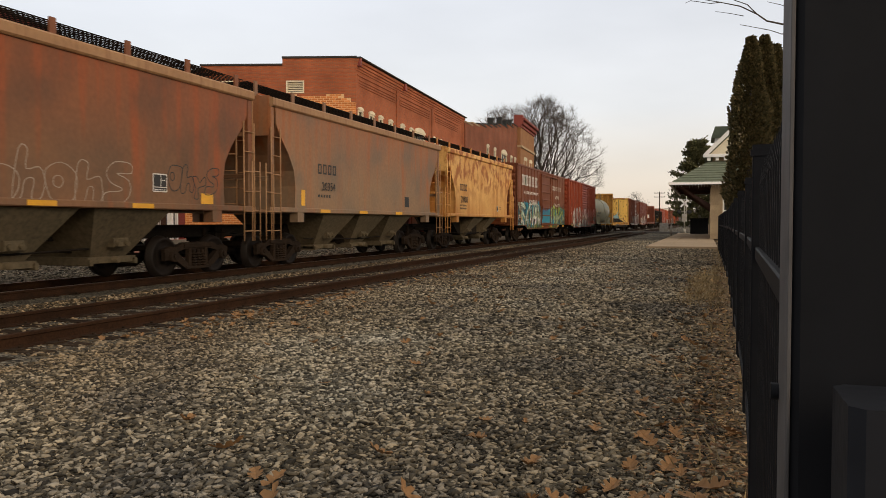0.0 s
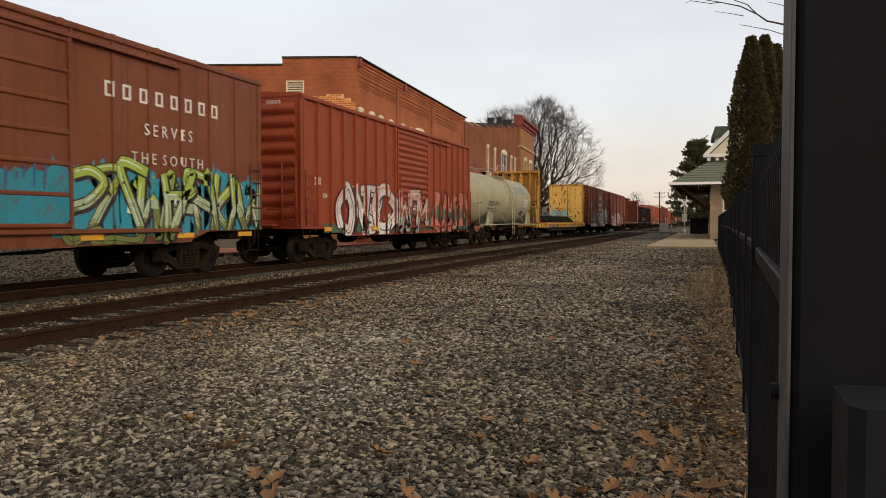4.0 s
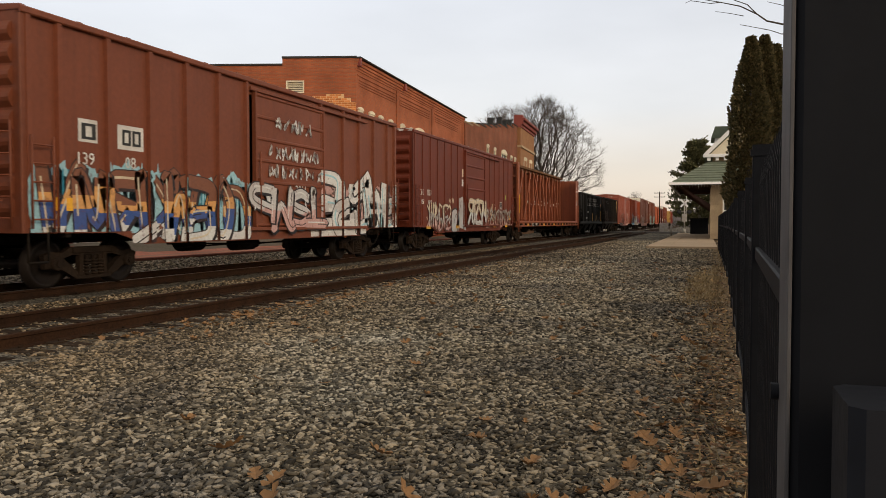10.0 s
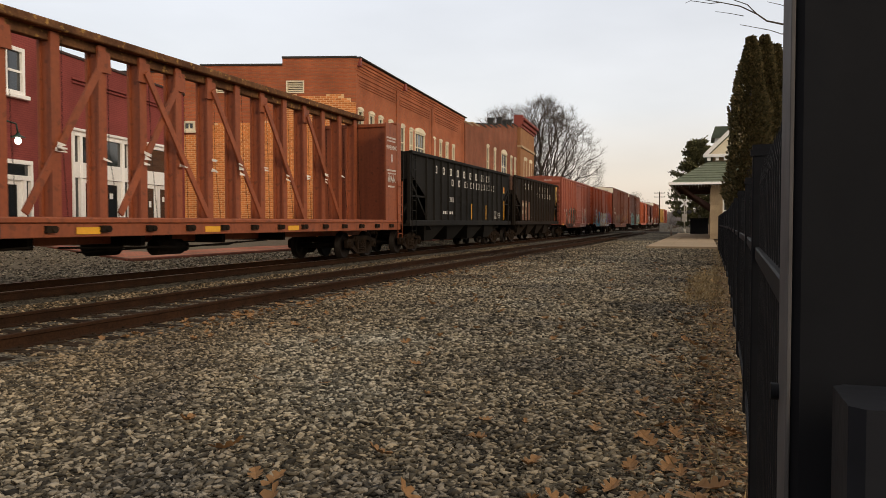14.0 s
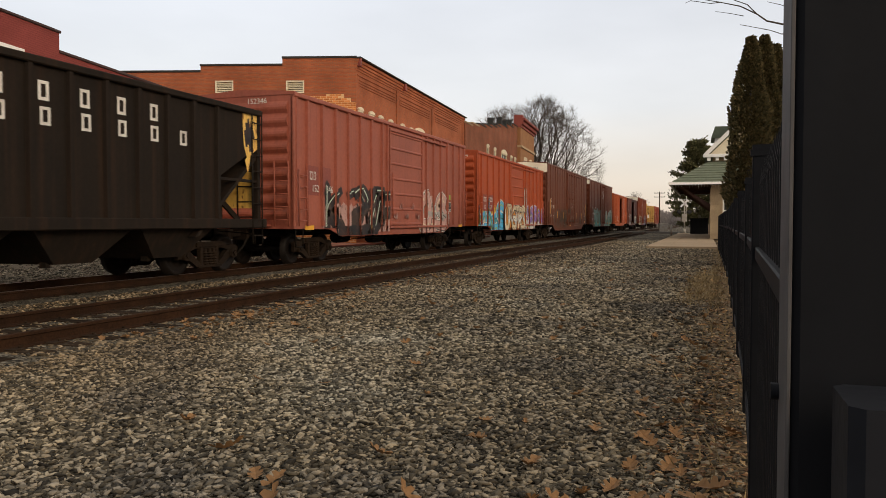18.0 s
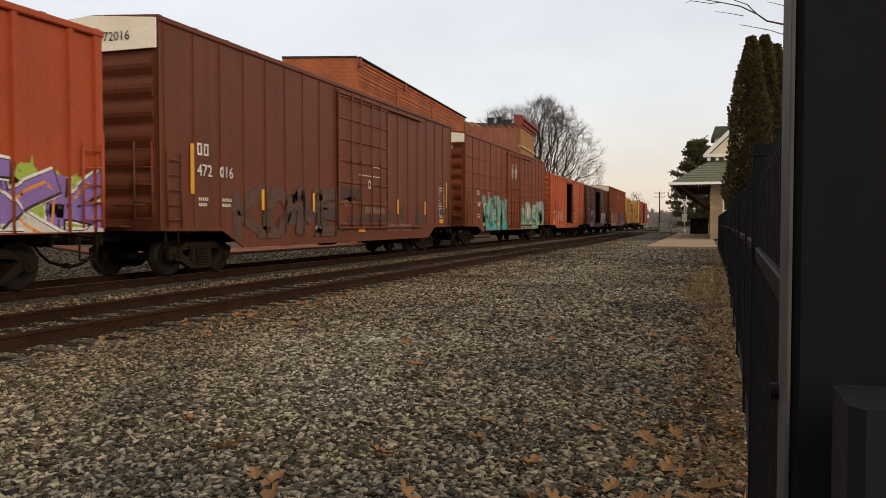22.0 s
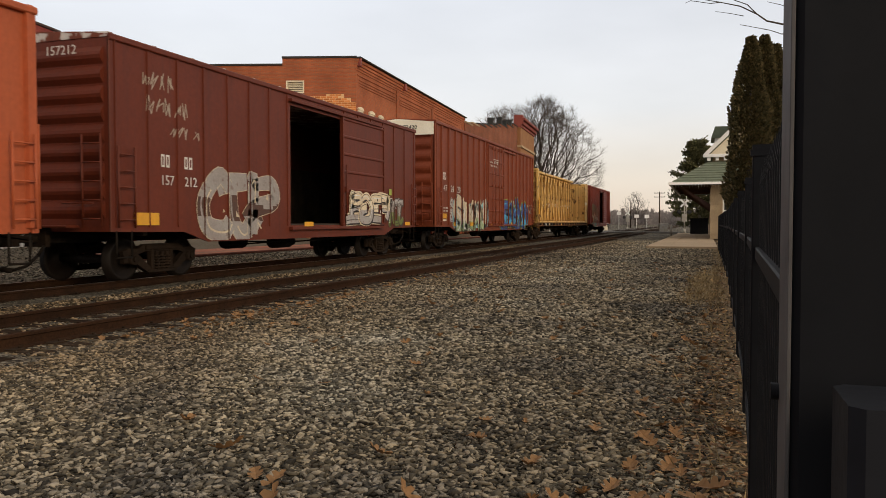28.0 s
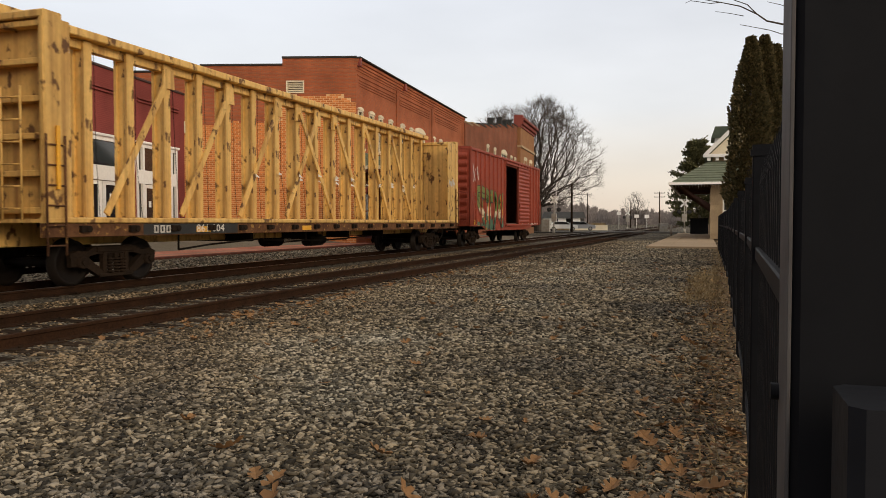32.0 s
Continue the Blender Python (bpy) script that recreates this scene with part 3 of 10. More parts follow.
def block_letters(y0, y1, z0, z1, n, layer=0, fill=0.72, weight=0.28):
    """Company lettering reduced to plain hollow blocks of its size and colour."""
    out, w = [], (y1 - y0) / n
    t, u = w * fill * weight, (z1 - z0) * 0.17
    for i in range(n):
        a, b = y0 + i * w, y0 + (i + fill) * w
        out += [(a, a + t, z0, z1), (b - t, b, z0, z1), (a + t, b - t, z0, z0 + u), (a + t, b - t, z1 - u, z1)]
    return [(layer, [(a, c), (b, c), (b, e), (a, e)]) for a, b, c, e in out]


def bubble(rng, y0, y1, z0, z1, n, w=0.014, layer=0):
    """Rounded letter-like outlines that lean on one another, drawn in one thin line."""
    forms = ([(0, 0), (0, 1), (.3, 1.05), (.32, .6), (.7, .66), (.88, .4), (.9, 0), (.62, 0), (.55, .35), (.36, .35), (.3, 0)],
             [(0, .95), (.15, .4), (.1, -.1), (.4, -.1), (.42, .4), (.95, .6), (1, 1), (.6, .85), (.5, .65), (.3, 1)],
             [(0, .5), (.1, .9), (.5, 1.02), (.95, .85), (1, .4), (.8, .02), (.3, 0)],
             [(.9, 1), (.3, 1), (.02, .75), (.2, .5), (.6, .4), (.55, .28), (.05, .25), (0, 0), (.6, -.03), (.95, .25), (.85, .6), (.4, .72), (.9, .78)])
    polys, step = [], (y1 - y0) / n

    def loop(pts):
        m, out = len(pts), []
        for i in range(m):      # a smooth closed curve through the points
            p = [Vector(pts[(i + k) % m]) for k in (-1, 0, 1, 2)]
            for t in (0.0, 0.34, 0.67):
                out.append(0.5 * (2 * p[1] + (p[2] - p[0]) * t + (2 * p[0] - 5 * p[1] + 4 * p[2] - p[3]) * t * t + (3 * p[1] - p[0] - 3 * p[2] + p[3]) * t ** 3))
        polys.extend((layer, stroke(*a, *b, w, w)) for a, b in zip(out, out[1:] + out[:1]))

    last = -1
    for i in range(n):
        k = rng.choice([q for q in range(4) if q != last])
        last = k
        wd, ht, lean, zb = step * rng.uniform(1.0, 1.2), (z1 - z0) * rng.uniform(0.8, 1.1), rng.uniform(-.1, .25), z0 + rng.uniform(-.06, .1)
        at = [(y0 + i * step + (px + lean * pz) * wd, zb + pz * ht) for px, pz in forms[k]]
        loop([(y + rng.uniform(-.03, .03), z + rng.uniform(-.03, .03)) for y, z in at])
        if k == 2:
            loop([(y0 + (i + .45) * step + .16 * wd * math.cos(q), zb + .55 * ht + .16 * ht * math.sin(q)) for q in (0, 1.2, 2.5, 3.8, 5)])
    return polys


# ---- running gear, shared by all cars ----
def make_gear():
    g = {}
    bm = bmesh.new()      # wheelset: axle along x, turns about it
    cyl(bm, (-0.80, 0, 0), (0.80, 0, 0), 0.085, 12)
    for s in (-1, 1):
        lathe(bm, [(0, 0.05), (0.005, 0.13), (0.035, 0.15), (0.04, 0.33), (0.0, 0.35), (0.0, 0.415), (0.11, 0.42), (0.135, 0.455), (0.165, 0.455), (0.17, 0.36), (0.12, 0.33), (0.12, 0.15), (0.17, 0.13), (0.17, 0.09)],
              ((s * 0.86, 0, 0), (0, 0, 0)), 28)
        for k in range(4):
            a = k * math.tau / 4
            cyl(bm, (s * 0.855, 0.10 * math.cos(a), 0.10 * math.sin(a)), (s * 0.875, 0.10 * math.cos(a), 0.10 * math.sin(a)), 0.018, 6)
    g["wheelset"] = mesh_of("wheelset", bm, [M["wheel"]])
    bm = bmesh.new()      # cast side frame, seen from the side, at x 0.93 to 1.07
    arch = [(-1.14, 0.58), (-0.98, 0.64), (-0.72, 0.62), (-0.52, 0.72)]
    under = [(-0.50, 0.57), (-0.70, 0.52), (-1.13, 0.50)]
    prism(bm, arch + [(-y, z) for y, z in arch[::-1]] + [(-y, z) for y, z in under[::-1]] + under, 0, 0.95, 1.05)
    cbox(bm, 0.95, 1.05, -0.42, 0.42, 0.13, 0.24, 0.015)
    for s in (-1, 1):      # pedestals, journal boxes, sloping legs and columns
        cbox(bm, 0.95, 1.05, *sorted((s * 0.72, s * 1.12)), 0.34, 0.54, 0.02)
        cyl(bm, (0.92, s * 0.89, 0.43), (1.13, s * 0.89, 0.43), 0.115, 12)
        cyl(bm, (1.13, s * 0.89, 0.43), (1.16, s * 0.89, 0.43), 0.06, 8)
        prism(bm, [(s * 0.80, 0.35), (s * 0.72, 0.52), (s * 0.36, 0.25), (s * 0.40, 0.13)], 0, 0.94, 1.06)
        cbox(bm, 0.95, 1.07, *sorted((s * 0.24, s * 0.34)), 0.20, 0.60, 0.012)
    cbox(bm, 1.04, 1.08, -0.5, 0.5, 0.60, 0.70, 0.012)
    cbox(bm, 1.04, 1.08, -0.44, 0.44, 0.13, 0.20, 0.012)
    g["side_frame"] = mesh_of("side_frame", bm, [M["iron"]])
    bm = bmesh.new()      # nest of coil springs between the frame's posts
    for cy in (-0.16, 0.0, 0.16):
        for k in range(6):
            lathe(bm, [(0, 0.055), (0.012, 0.075), (0.03, 0.075), (0.042, 0.055)], ((1.05, cy, 0.21 + k * 0.058), (1.05, cy, 0.5)), 10)
        cyl(bm, (1.05, cy, 0.2), (1.05, cy, 0.56), 0.04, 8)
    g["spring_nest"] = mesh_of("spring_nest", bm, [M["iron"]])
    bm = bmesh.new()      # bolster with centre plate and brake beams
    cbox(bm, -1.02, 1.02, -0.2, 0.2, 0.50, 0.66, 0.03)
    cyl(bm, (0, 0, 0.66), (0, 0, 0.74), 0.2, 16)
    for s in (-1, 1):
        cbox(bm, -0.72, 0.72, s * 0.42 - 0.04, s * 0.42 + 0.04, 0.36, 0.44, 0.01)
        for t in (-1, 1):
            box(bm, t * 0.7, t * 0.8, s * 0.44 - 0.05, s * 0.44 + 0.03, 0.30, 0.56)
    g["truck"] = mesh_of("truck", bm, [M["iron"]])
    bm = bmesh.new()      # coupler: shank and knuckle reaching out along +y
    cbox(bm, -0.075, 0.075, -0.5, 0.45, 0.78, 0.92, 0.02)
    prism(bm, [(-0.16, 0.42), (0.02, 0.40), (0.20, 0.52), (0.17, 0.70), (0.05, 0.62), (-0.02, 0.70), (-0.15, 0.66)], 2, 0.72, 0.98)
    box(bm, -0.25, 0.25, -0.16, -0.06, 0.70, 1.02)
    g["coupler"] = mesh_of("coupler", bm, [M["iron"]])
    bm = bmesh.new()      # air hose
    pts = [(-0.32, 0.05, 0.72), (-0.33, 0.20, 0.55), (-0.30, 0.40, 0.38), (-0.18, 0.62, 0.30)]
    tube(bm, pts, 0.028, 8)
    cyl(bm, pts[-1], (-0.10, 0.70, 0.32), 0.05, 8)
    g["air_hose"] = mesh_of("air_hose", bm, [M["under"]])
    bm = bmesh.new()      # cut lever
    tube(bm, [(1.35, 0.08, 0.62), (1.35, 0.10, 0.86), (0.9, 0.14, 0.90), (0.25, 0.16, 0.94)], 0.016, 6)
    g["cut_lever"] = mesh_of("cut_lever", bm, [M["under"]])
    bm = bmesh.new()      # brake cylinder and reservoir with rods
    cyl(bm, (0.55, -0.55, 0.62), (0.55, 0.35, 0.62), 0.17, 14)
    cyl(bm, (0.55, 0.35, 0.62), (0.55, 0.55, 0.62), 0.12, 12)
    cyl(bm, (-0.3, -1.5, 0.66), (-0.3, -0.7, 0.66), 0.21, 14)
    tube(bm, [(0.55, 0.55, 0.62), (0.45, 2.4, 0.60), (0.2, 3.2, 0.66)], 0.018, 6)
    tube(bm, [(0.55, -0.55, 0.62), (0.45, -2.6, 0.58)], 0.018, 6)
    tube(bm, [(0.9, -3.5, 0.70), (0.95, 0, 0.62), (0.9, 3.5, 0.70)], 0.02, 6)
    box(bm, 0.2, 0.7, -0.2, -0.1, 0.78, 1.0)
    g["brake_gear"] = mesh_of("brake_gear", bm, [M["under"]])
    return g


GEAR = make_gear()
WHEELS, CARS = [], []


def running_gear(car, length, trucks, brake=True, over=1.0):
    """Two trucks, couplers, hoses and brake gear under a car of that body length."""
    for s in (-1, 1):
        tr = part("truck", GEAR["truck"], None, car, at=pose(0, s * trucks, 0))
        for t in (0, 180):
            part("side_frame", GEAR["side_frame"], None, tr, at=pose(0, 0, 0, 0, 0, t))
            part("spring_nest", GEAR["spring_nest"], None, tr, at=pose(0, 0, 0, 0, 0, t))
        for w in (-0.89, 0.89):
            WHEELS.append((part("wheelset", GEAR["wheelset"], None, tr, at=pose(0, w, 0.42)), w))
        e = pose(0, s * (length / 2 + over - 0.75), 0, 0, 0, 0 if s > 0 else 180)
        cp = part("coupler", GEAR["coupler"], None, car, at=e)
        part("air_hose", GEAR["air_hose"], None, cp)
        part("cut_lever", GEAR["cut_lever"], None, car, at=pose(0, s * (length / 2), 0, 0, 0, 0 if s > 0 else 180))
    if brake:
        part("brake_gear", GEAR["brake_gear"], None, car)


def new_car(name, label, y0, y1):
    """A car on the far track: its own y runs back along the train; y0 and y1 are its body's ends at the start of the shot."""
    car = thing(name, label, "freight car", pose(FAR_X, (y0 + y1) / 2, 0), "cars of the train")
    CARS.append((car, (y0 + y1) / 2))
    return car


def ladder(parent, x, y, z0, z1, w=0.42, n=5, along="y", r=0.016, mat=None):
    bm = bmesh.new()
    def p(a, z, o=0.0):
        return (x + o, y + a, z) if along == "y" else (x + a, y + o, z)
    for a in (-w / 2, w / 2):
        tube(bm, [p(a, z0), p(a, z1)], r * 1.25)
    for k in range(n):
        z = z0 + (z1 - z0) * (k + 0.5) / n
        tube(bm, [p(-w / 2, z), p(w / 2, z)], r)
    return part("ladder", bm, mat, parent)


def reflectors(parent, x, ys, z, w=0.36, h=0.12, ribs=(), depth=0.0):
    for y in ys:
        if any(abs(y - c) < rw / 2 + w / 2 for c, rw in ribs):
            bm = bmesh.new()
            box(bm, x + depth, x + depth + 0.006, y - w / 2, y + w / 2, z, z + h)
        else:
            bm = bmesh.new()
            box(bm, x, x + 0.006, y - w / 2, y + w / 2, z, z + h)
        part("reflector", bm, M["reflect"], parent, "yellow reflective patch")


# ---- ground, tracks, platform ----
def build_ground():
    bm = bmesh.new()
    s = 2500
    vs = [bm.verts.new(p) for p in ((-s, -s, GROUND), (s, -s, GROUND), (s, s, GROUND), (-s, s, GROUND))]
    bm.faces.new(vs)
    tagged(new("ground", mesh_of("ground", bm, [M["ground"]])), "grey crushed-stone yard with dusty patches", "ground", kind="structure")

    # ballast shoulders under the tracks
    for x, nm in ((NEAR_X, "ballast_bed"), (FAR_X, "ballast_bed")):
        bm = bmesh.new()
        prism(bm, [(x - 2.1, GROUND - 0.02), (x - 1.55, -0.17 + 0.012), (x + 1.45, -0.17 + 0.012), (x + 1.75, GROUND - 0.02)], 1, -40, 500)
        tagged(new(nm, mesh_of(nm, bm, [M["ground"]])), "grey stone ballast bed of a track", "ballast", kind="structure")
    prof = [(-0.07, -0.16), (0.07, -0.16), (0.07, -0.145), (0.012, -0.125), (0.012, -0.045), (0.037, -0.034), (0.037, -0.004), (0.030, 0.0), (-0.030, 0.0), (-0.037, -0.004), (-0.037, -0.034), (-0.012, -0.045), (-0.012, -0.125), (-0.07, -0.145)]
    for x in (NEAR_X, FAR_X):
        tr = tagged(new("track"), "rusty railway track on dark timber ties" if x == NEAR_X else "railway track with worn rails under the train", "track", kind="structure")
        for o in (-0.752, 0.752):
            bm = bmesh.new()
            prism(bm, [(x + o + a, b) for a, b in prof], 1, -40, 500)
            bm.faces.ensure_lookup_table()
            for f in bm.faces:
                if f.calc_center_median().z > -0.003:
                    f.material_index = 1
            part("rail", bm, [M["rail"], M["railtop"] if x == FAR_X else M["rail"]], tr)
        bm = bmesh.new()
        prism(bm, [(-1.29, -0.33), (1.29, -0.33), (1.29, -0.175), (1.275, -0.16), (-1.275, -0.16), (-1.29, -0.175)], 1, -0.11, 0.11)
        for o in (-0.752, 0.752):
            box(bm, o - 0.17, o + 0.17, -0.09, 0.09, -0.163, -0.148)
            for sx in (-0.1, 0.1):
                cyl(bm, (o + sx, 0.05, -0.15), (o + sx, 0.05, -0.125), 0.016, 6)
        tie = mesh_of("tie", bm, [M["tie"]])
        rng = random.Random(5)
        for i in range(120 if x == NEAR_X else 90):
            part("tie", tie, None, tr, at=pose(x + rng.uniform(-.04, .04), 1 + i * 0.52, 0.01 if x == NEAR_X else 0.0, 0, 0, rng.uniform(-1.5, 1.5)))
        bm = bmesh.new()
        y = 1 + 0.52 * (120 if x == NEAR_X else 90)
        while y < 160:
            box(bm, x - 1.29, x + 1.29, y - 0.11, y + 0.11, -0.3, -0.155)
            y += 0.52
        tagged(part("far_ties", bm, [M["tie"]], tr), kind="stuff")

    bm = bmesh.new()
    # concrete platform of the depot
    box(bm, -2.85, 0.62, 41.3, 92, GROUND - 0.05, GROUND + 0.10)
    pl = tagged(new("platform", mesh_of("platform", bm, [M["concrete"]])), "tan concrete station platform", "platform", kind="structure")
    for i in range(12):
        bm = bmesh.new()
        for j in range(3):
            box(bm, -2.85 + j * 1.157 + 0.01, -2.85 + (j + 1) * 1.157 - 0.01, 41.3 + i * 4.2 + 0.012, 41.3 + (i + 1) * 4.2 - 0.012, GROUND + 0.10, GROUND + 0.115)
        part("slab", bm, [M["concrete"]], pl)
    # street crossing
    bm = bmesh.new()
    box(bm, -60, -3.0, 96, 103, GROUND - 0.05, -0.012)
    tagged(new("road", mesh_of("road", bm, [M["asphalt"]])), "grey asphalt street crossing the tracks", "road", kind="structure")
    # brick pavement that climbs from its kerb to the shop doors
    top = [(-16.2, 19.3, 0.06), (-16.2, 28.7, 0.06), (-16.2, 37.5, 0.06), (-16.2, 60.0, 0.06), (-30.0, 60.0, 0.06), (-30.0, 37.5, 0.45), (-22.0, 37.5, 0.45), (-21.5, 28.7, 0.45), (-19.8, 19.3, 0.45)]
    bm = bmesh.new()
    hi, lo = [bm.verts.new(p) for p in top], [bm.verts.new((p[0], p[1], GROUND - 0.05)) for p in top]
    for q in ((0, 1, 7, 8), (1, 2, 6, 7), (2, 3, 4), (2, 4, 5, 6)):
        bm.faces.new([hi[k] for k in q])
    for i in range(9):
        j = (i + 1) % 9
        bm.faces.new((lo[i], lo[j], hi[j], hi[i]))
    bmesh.ops.recalc_face_normals(bm, faces=bm.faces)
    tagged(new("pavement", mesh_of("pavement", bm, [M["pave"]])), "red brick pavement climbing from its kerb to the shops", "pavement", kind="structure")
    bm = bmesh.new()
    cbox(bm, -16.32, -16.1, 19.2, 60.0, GROUND - 0.05, 0.075, 0.015)
    prism(bm, [(-16.32, -0.2), (-16.32, 0.07), (-19.75, 0.46), (-19.75, -0.2)], 1, 19.12, 19.3)
    tagged(new("kerb", mesh_of("kerb", bm, [M["kerb"]])), "dark red brick kerb of the brick pavement", "kerb", kind="structure")
    # the dirt rises from the track towards the shops
    bm = bmesh.new()
    rows = []
    for y in [-6 + 2 * k for k in range(34)] + [66, 74]:
        fade = 1.0 if y < 62 else max(0.0, (74 - y) / 14)
        rows.append([bm.verts.new((x, y, GROUND + 0.004 + bank(x) * fade)) for x in (-13.2, -13.8, -14.6, -15.4, -16.2, -18.0, -20.0)])
    for ra, rb in zip(rows, rows[1:]):
        for i in range(6):
            bm.faces.new((ra[i], rb[i], rb[i + 1], ra[i + 1])).smooth = True
    bmesh.ops.recalc_face_normals(bm, faces=bm.faces)
    tagged(new("bank", mesh_of("bank", bm, [M["bank"]])), "pale gravelly dirt rising from the track to the shops", "ground", kind="structure")


def bank(x):
    """How far the dirt beyond the far track rises above the yard."""
    return max(0.0, 0.055 * (-13.2 - x)) if x > -16.2 else 0.165 + 0.125 * (-16.2 - x)


M["pave"] = brickwork("brick_paving", (0.50, 0.20, 0.135), (0.42, 0.165, 0.11), (0.34, 0.19, 0.14), 0.1, 0.2)
M["kerb"] = brickwork("brick_kerb", (0.20, 0.07, 0.05), (0.15, 0.055, 0.04), (0.12, 0.07, 0.05), 0.1, 0.2)


def rocks(name, label, count, area, size, seed, z, mat, flat=0.5, rise=None):
    """Loose crushed stones as one mesh; area gives a random place."""
    rng = np.random.default_rng(seed)
    base, tris = [], []
    for k in range(10):
        v = np.array([(1, 0, 0), (-1, 0, 0), (0, 1, 0), (0, -1, 0), (0, 0, 1), (0, 0, -1), (.62, .62, .5), (-.6, -.55, .55)], float)
        v += rng.normal(0, 0.24, v.shape)
        bm = bmesh.new()
        for p in v:
            bm.verts.new(p)
        bmesh.ops.convex_hull(bm, input=bm.verts)
        bm.verts.index_update()
        used = [w for w in bm.verts if w.link_faces]
        idx = {w: i for i, w in enumerate(used)}
        base.append(np.array([w.co for w in used]))
        tris.append(np.array([[idx[w] for w in f.verts] for f in bm.faces]))
        bm.free()
    vs, fs, off = [], [], 0
    px, py = area(rng, count)
    for i in range(len(px)):
        k = rng.integers(10)
        s = size[0] + (size[1] - size[0]) * rng.random() ** 1.7
        a, b = rng.random() * 6.283, rng.normal(0, 0.5)
        ca, sa, cb, sb = math.cos(a), math.sin(a), math.cos(b), math.sin(b)
        r = np.array(((ca, -sa * cb, sa * sb), (sa, ca * cb, -ca * sb), (0, sb, cb)))
        v = (base[k] * (s * rng.uniform(.9, 1.5), s * rng.uniform(.55, .95), s * flat)) @ r.T + (px[i], py[i], z + (rise(px[i]) if rise else 0.0) + s * rng.uniform(0.05, 0.55))
        vs.append(v)
        fs.append(tris[k] + off)
        off += len(v)
    v, f = np.concatenate(vs), np.concatenate(fs)
    me = bpy.data.meshes.new(name)
    me.vertices.add(len(v))
    me.vertices.foreach_set("co", v.ravel())
    me.loops.add(f.size)
    me.loops.foreach_set("vertex_index", f.ravel())
    me.polygons.add(len(f))
    me.polygons.foreach_set("loop_start", np.arange(0, f.size, 3))
    me.update(calc_edges=True)
    me.materials.append(mat)
    return tagged(new(name, me), label, "gravel", kind="stuff")


def wedge(y_lo, y_hi, x_lo, x_hi, power=1.0):
    """Random places on the strip of yard between the fence and the track."""
    def f(rng, n):
        y = y_lo + (y_hi - y_lo) * rng.random(n) ** power
        x = x_lo + (x_hi - x_lo) * rng.random(n)
        keep = (x > -1.2 * y - 0.6) & (x < -0.12 + 0.015 * y - 0.45 * rng.random(n) ** 3 + 0.35 * (rng.random(n) < 0.35))
        return x[keep], y[keep]
    return f


def build_gravel():
    rocks("crushed_stone", "loose grey and tan crushed stone of the yard", 82000, wedge(2.3, 8.0, -6.3, 0.5), (0.010, 0.031), 1, GROUND, M["stone"])
    rocks("crushed_stone", "loose grey crushed stone of the yard", 74000, wedge(8.0, 24.0, -6.2, 0.9, 1.3), (0.014, 0.036), 2, GROUND, M["stone"])
    rocks("crushed_stone", "loose tan-grey crushed stone near the platform", 26000, wedge(23.0, 58.0, -6.2, 1.0, 1.4), (0.022, 0.05), 6, GROUND, M["stone"])
    def beside(x0, x1, y1):
        return lambda rng, n: (x0 + (x1 - x0) * rng.random(n), 6 + (y1 - 6) * rng.random(n) ** 1.4)
    rocks("ballast_stone", "grey ballast stones between and beside the rails", 17000, beside(-10.2, -8.4, 45), (0.016, 0.04), 3, -0.165, M["stone"])
    rocks("ballast_stone", "grey ballast stones at the near rail", 6000, beside(-6.7, -6.0, 40), (0.02, 0.045), 4, GROUND, M["stone"])
    rocks("crushed_stone", "pale grey crushed stone between the train and the shops", 20000, beside(-16.05, -13.2, 48), (0.018, 0.045), 8, GROUND, M["palestone"], rise=bank)
    rocks("crushed_stone", "sparse pale stones on the dirt before the shop", 4000, lambda rng, n: (-19.4 + 3.4 * rng.random(n), 10 + 9 * rng.random(n)), (0.015, 0.04), 9, GROUND, M["palestone"], rise=bank)
    rocks("ballast_stone", "brown ballast stones between the near rails", 5000, beside(-8.2, -6.9, 40), (0.015, 0.035), 5, -0.168, M["stone"])


def leaf_mesh(seed):
    """An oak leaf: lobed blade, curled along its rib, with a stalk."""
    rng = random.Random(seed)
    half = [(0.0, 0.075), (0.014, 0.062), (0.010, 0.048), (0.030, 0.044), (0.036, 0.030), (0.014, 0.022), (0.034, 0.010), (0.036, -0.006), (0.012, -0.010), (0.026, -0.026), (0.024, -0.038), (0.006, -0.050)]
    curl, fold, n = rng.uniform(2, 9), rng.uniform(0.1, 0.7), len(half)
    v, f = [], []
    for x, y in half:
        wob = rng.uniform(0.85, 1.2)
        z = curl * y * y + rng.uniform(0, 0.004)
        v += [(-x * wob, y, z + fold * x), (0, y, z), (x * wob, y, z + fold * x)]
    for i in range(n - 1):
        for k in (0, 1):
            f.append((3 * i + k, 3 * i + 3 + k, 3 * i + 4 + k, 3 * i + 1 + k))
    k = len(v)
    v += [(-0.0015, -0.05, 0.006), (0.0015, -0.05, 0.006), (0.003, -0.085, 0.012)]
    f.append((k, k + 1, k + 2))
    return pydata("fallen_leaf", v, f, [M["leaf"]])


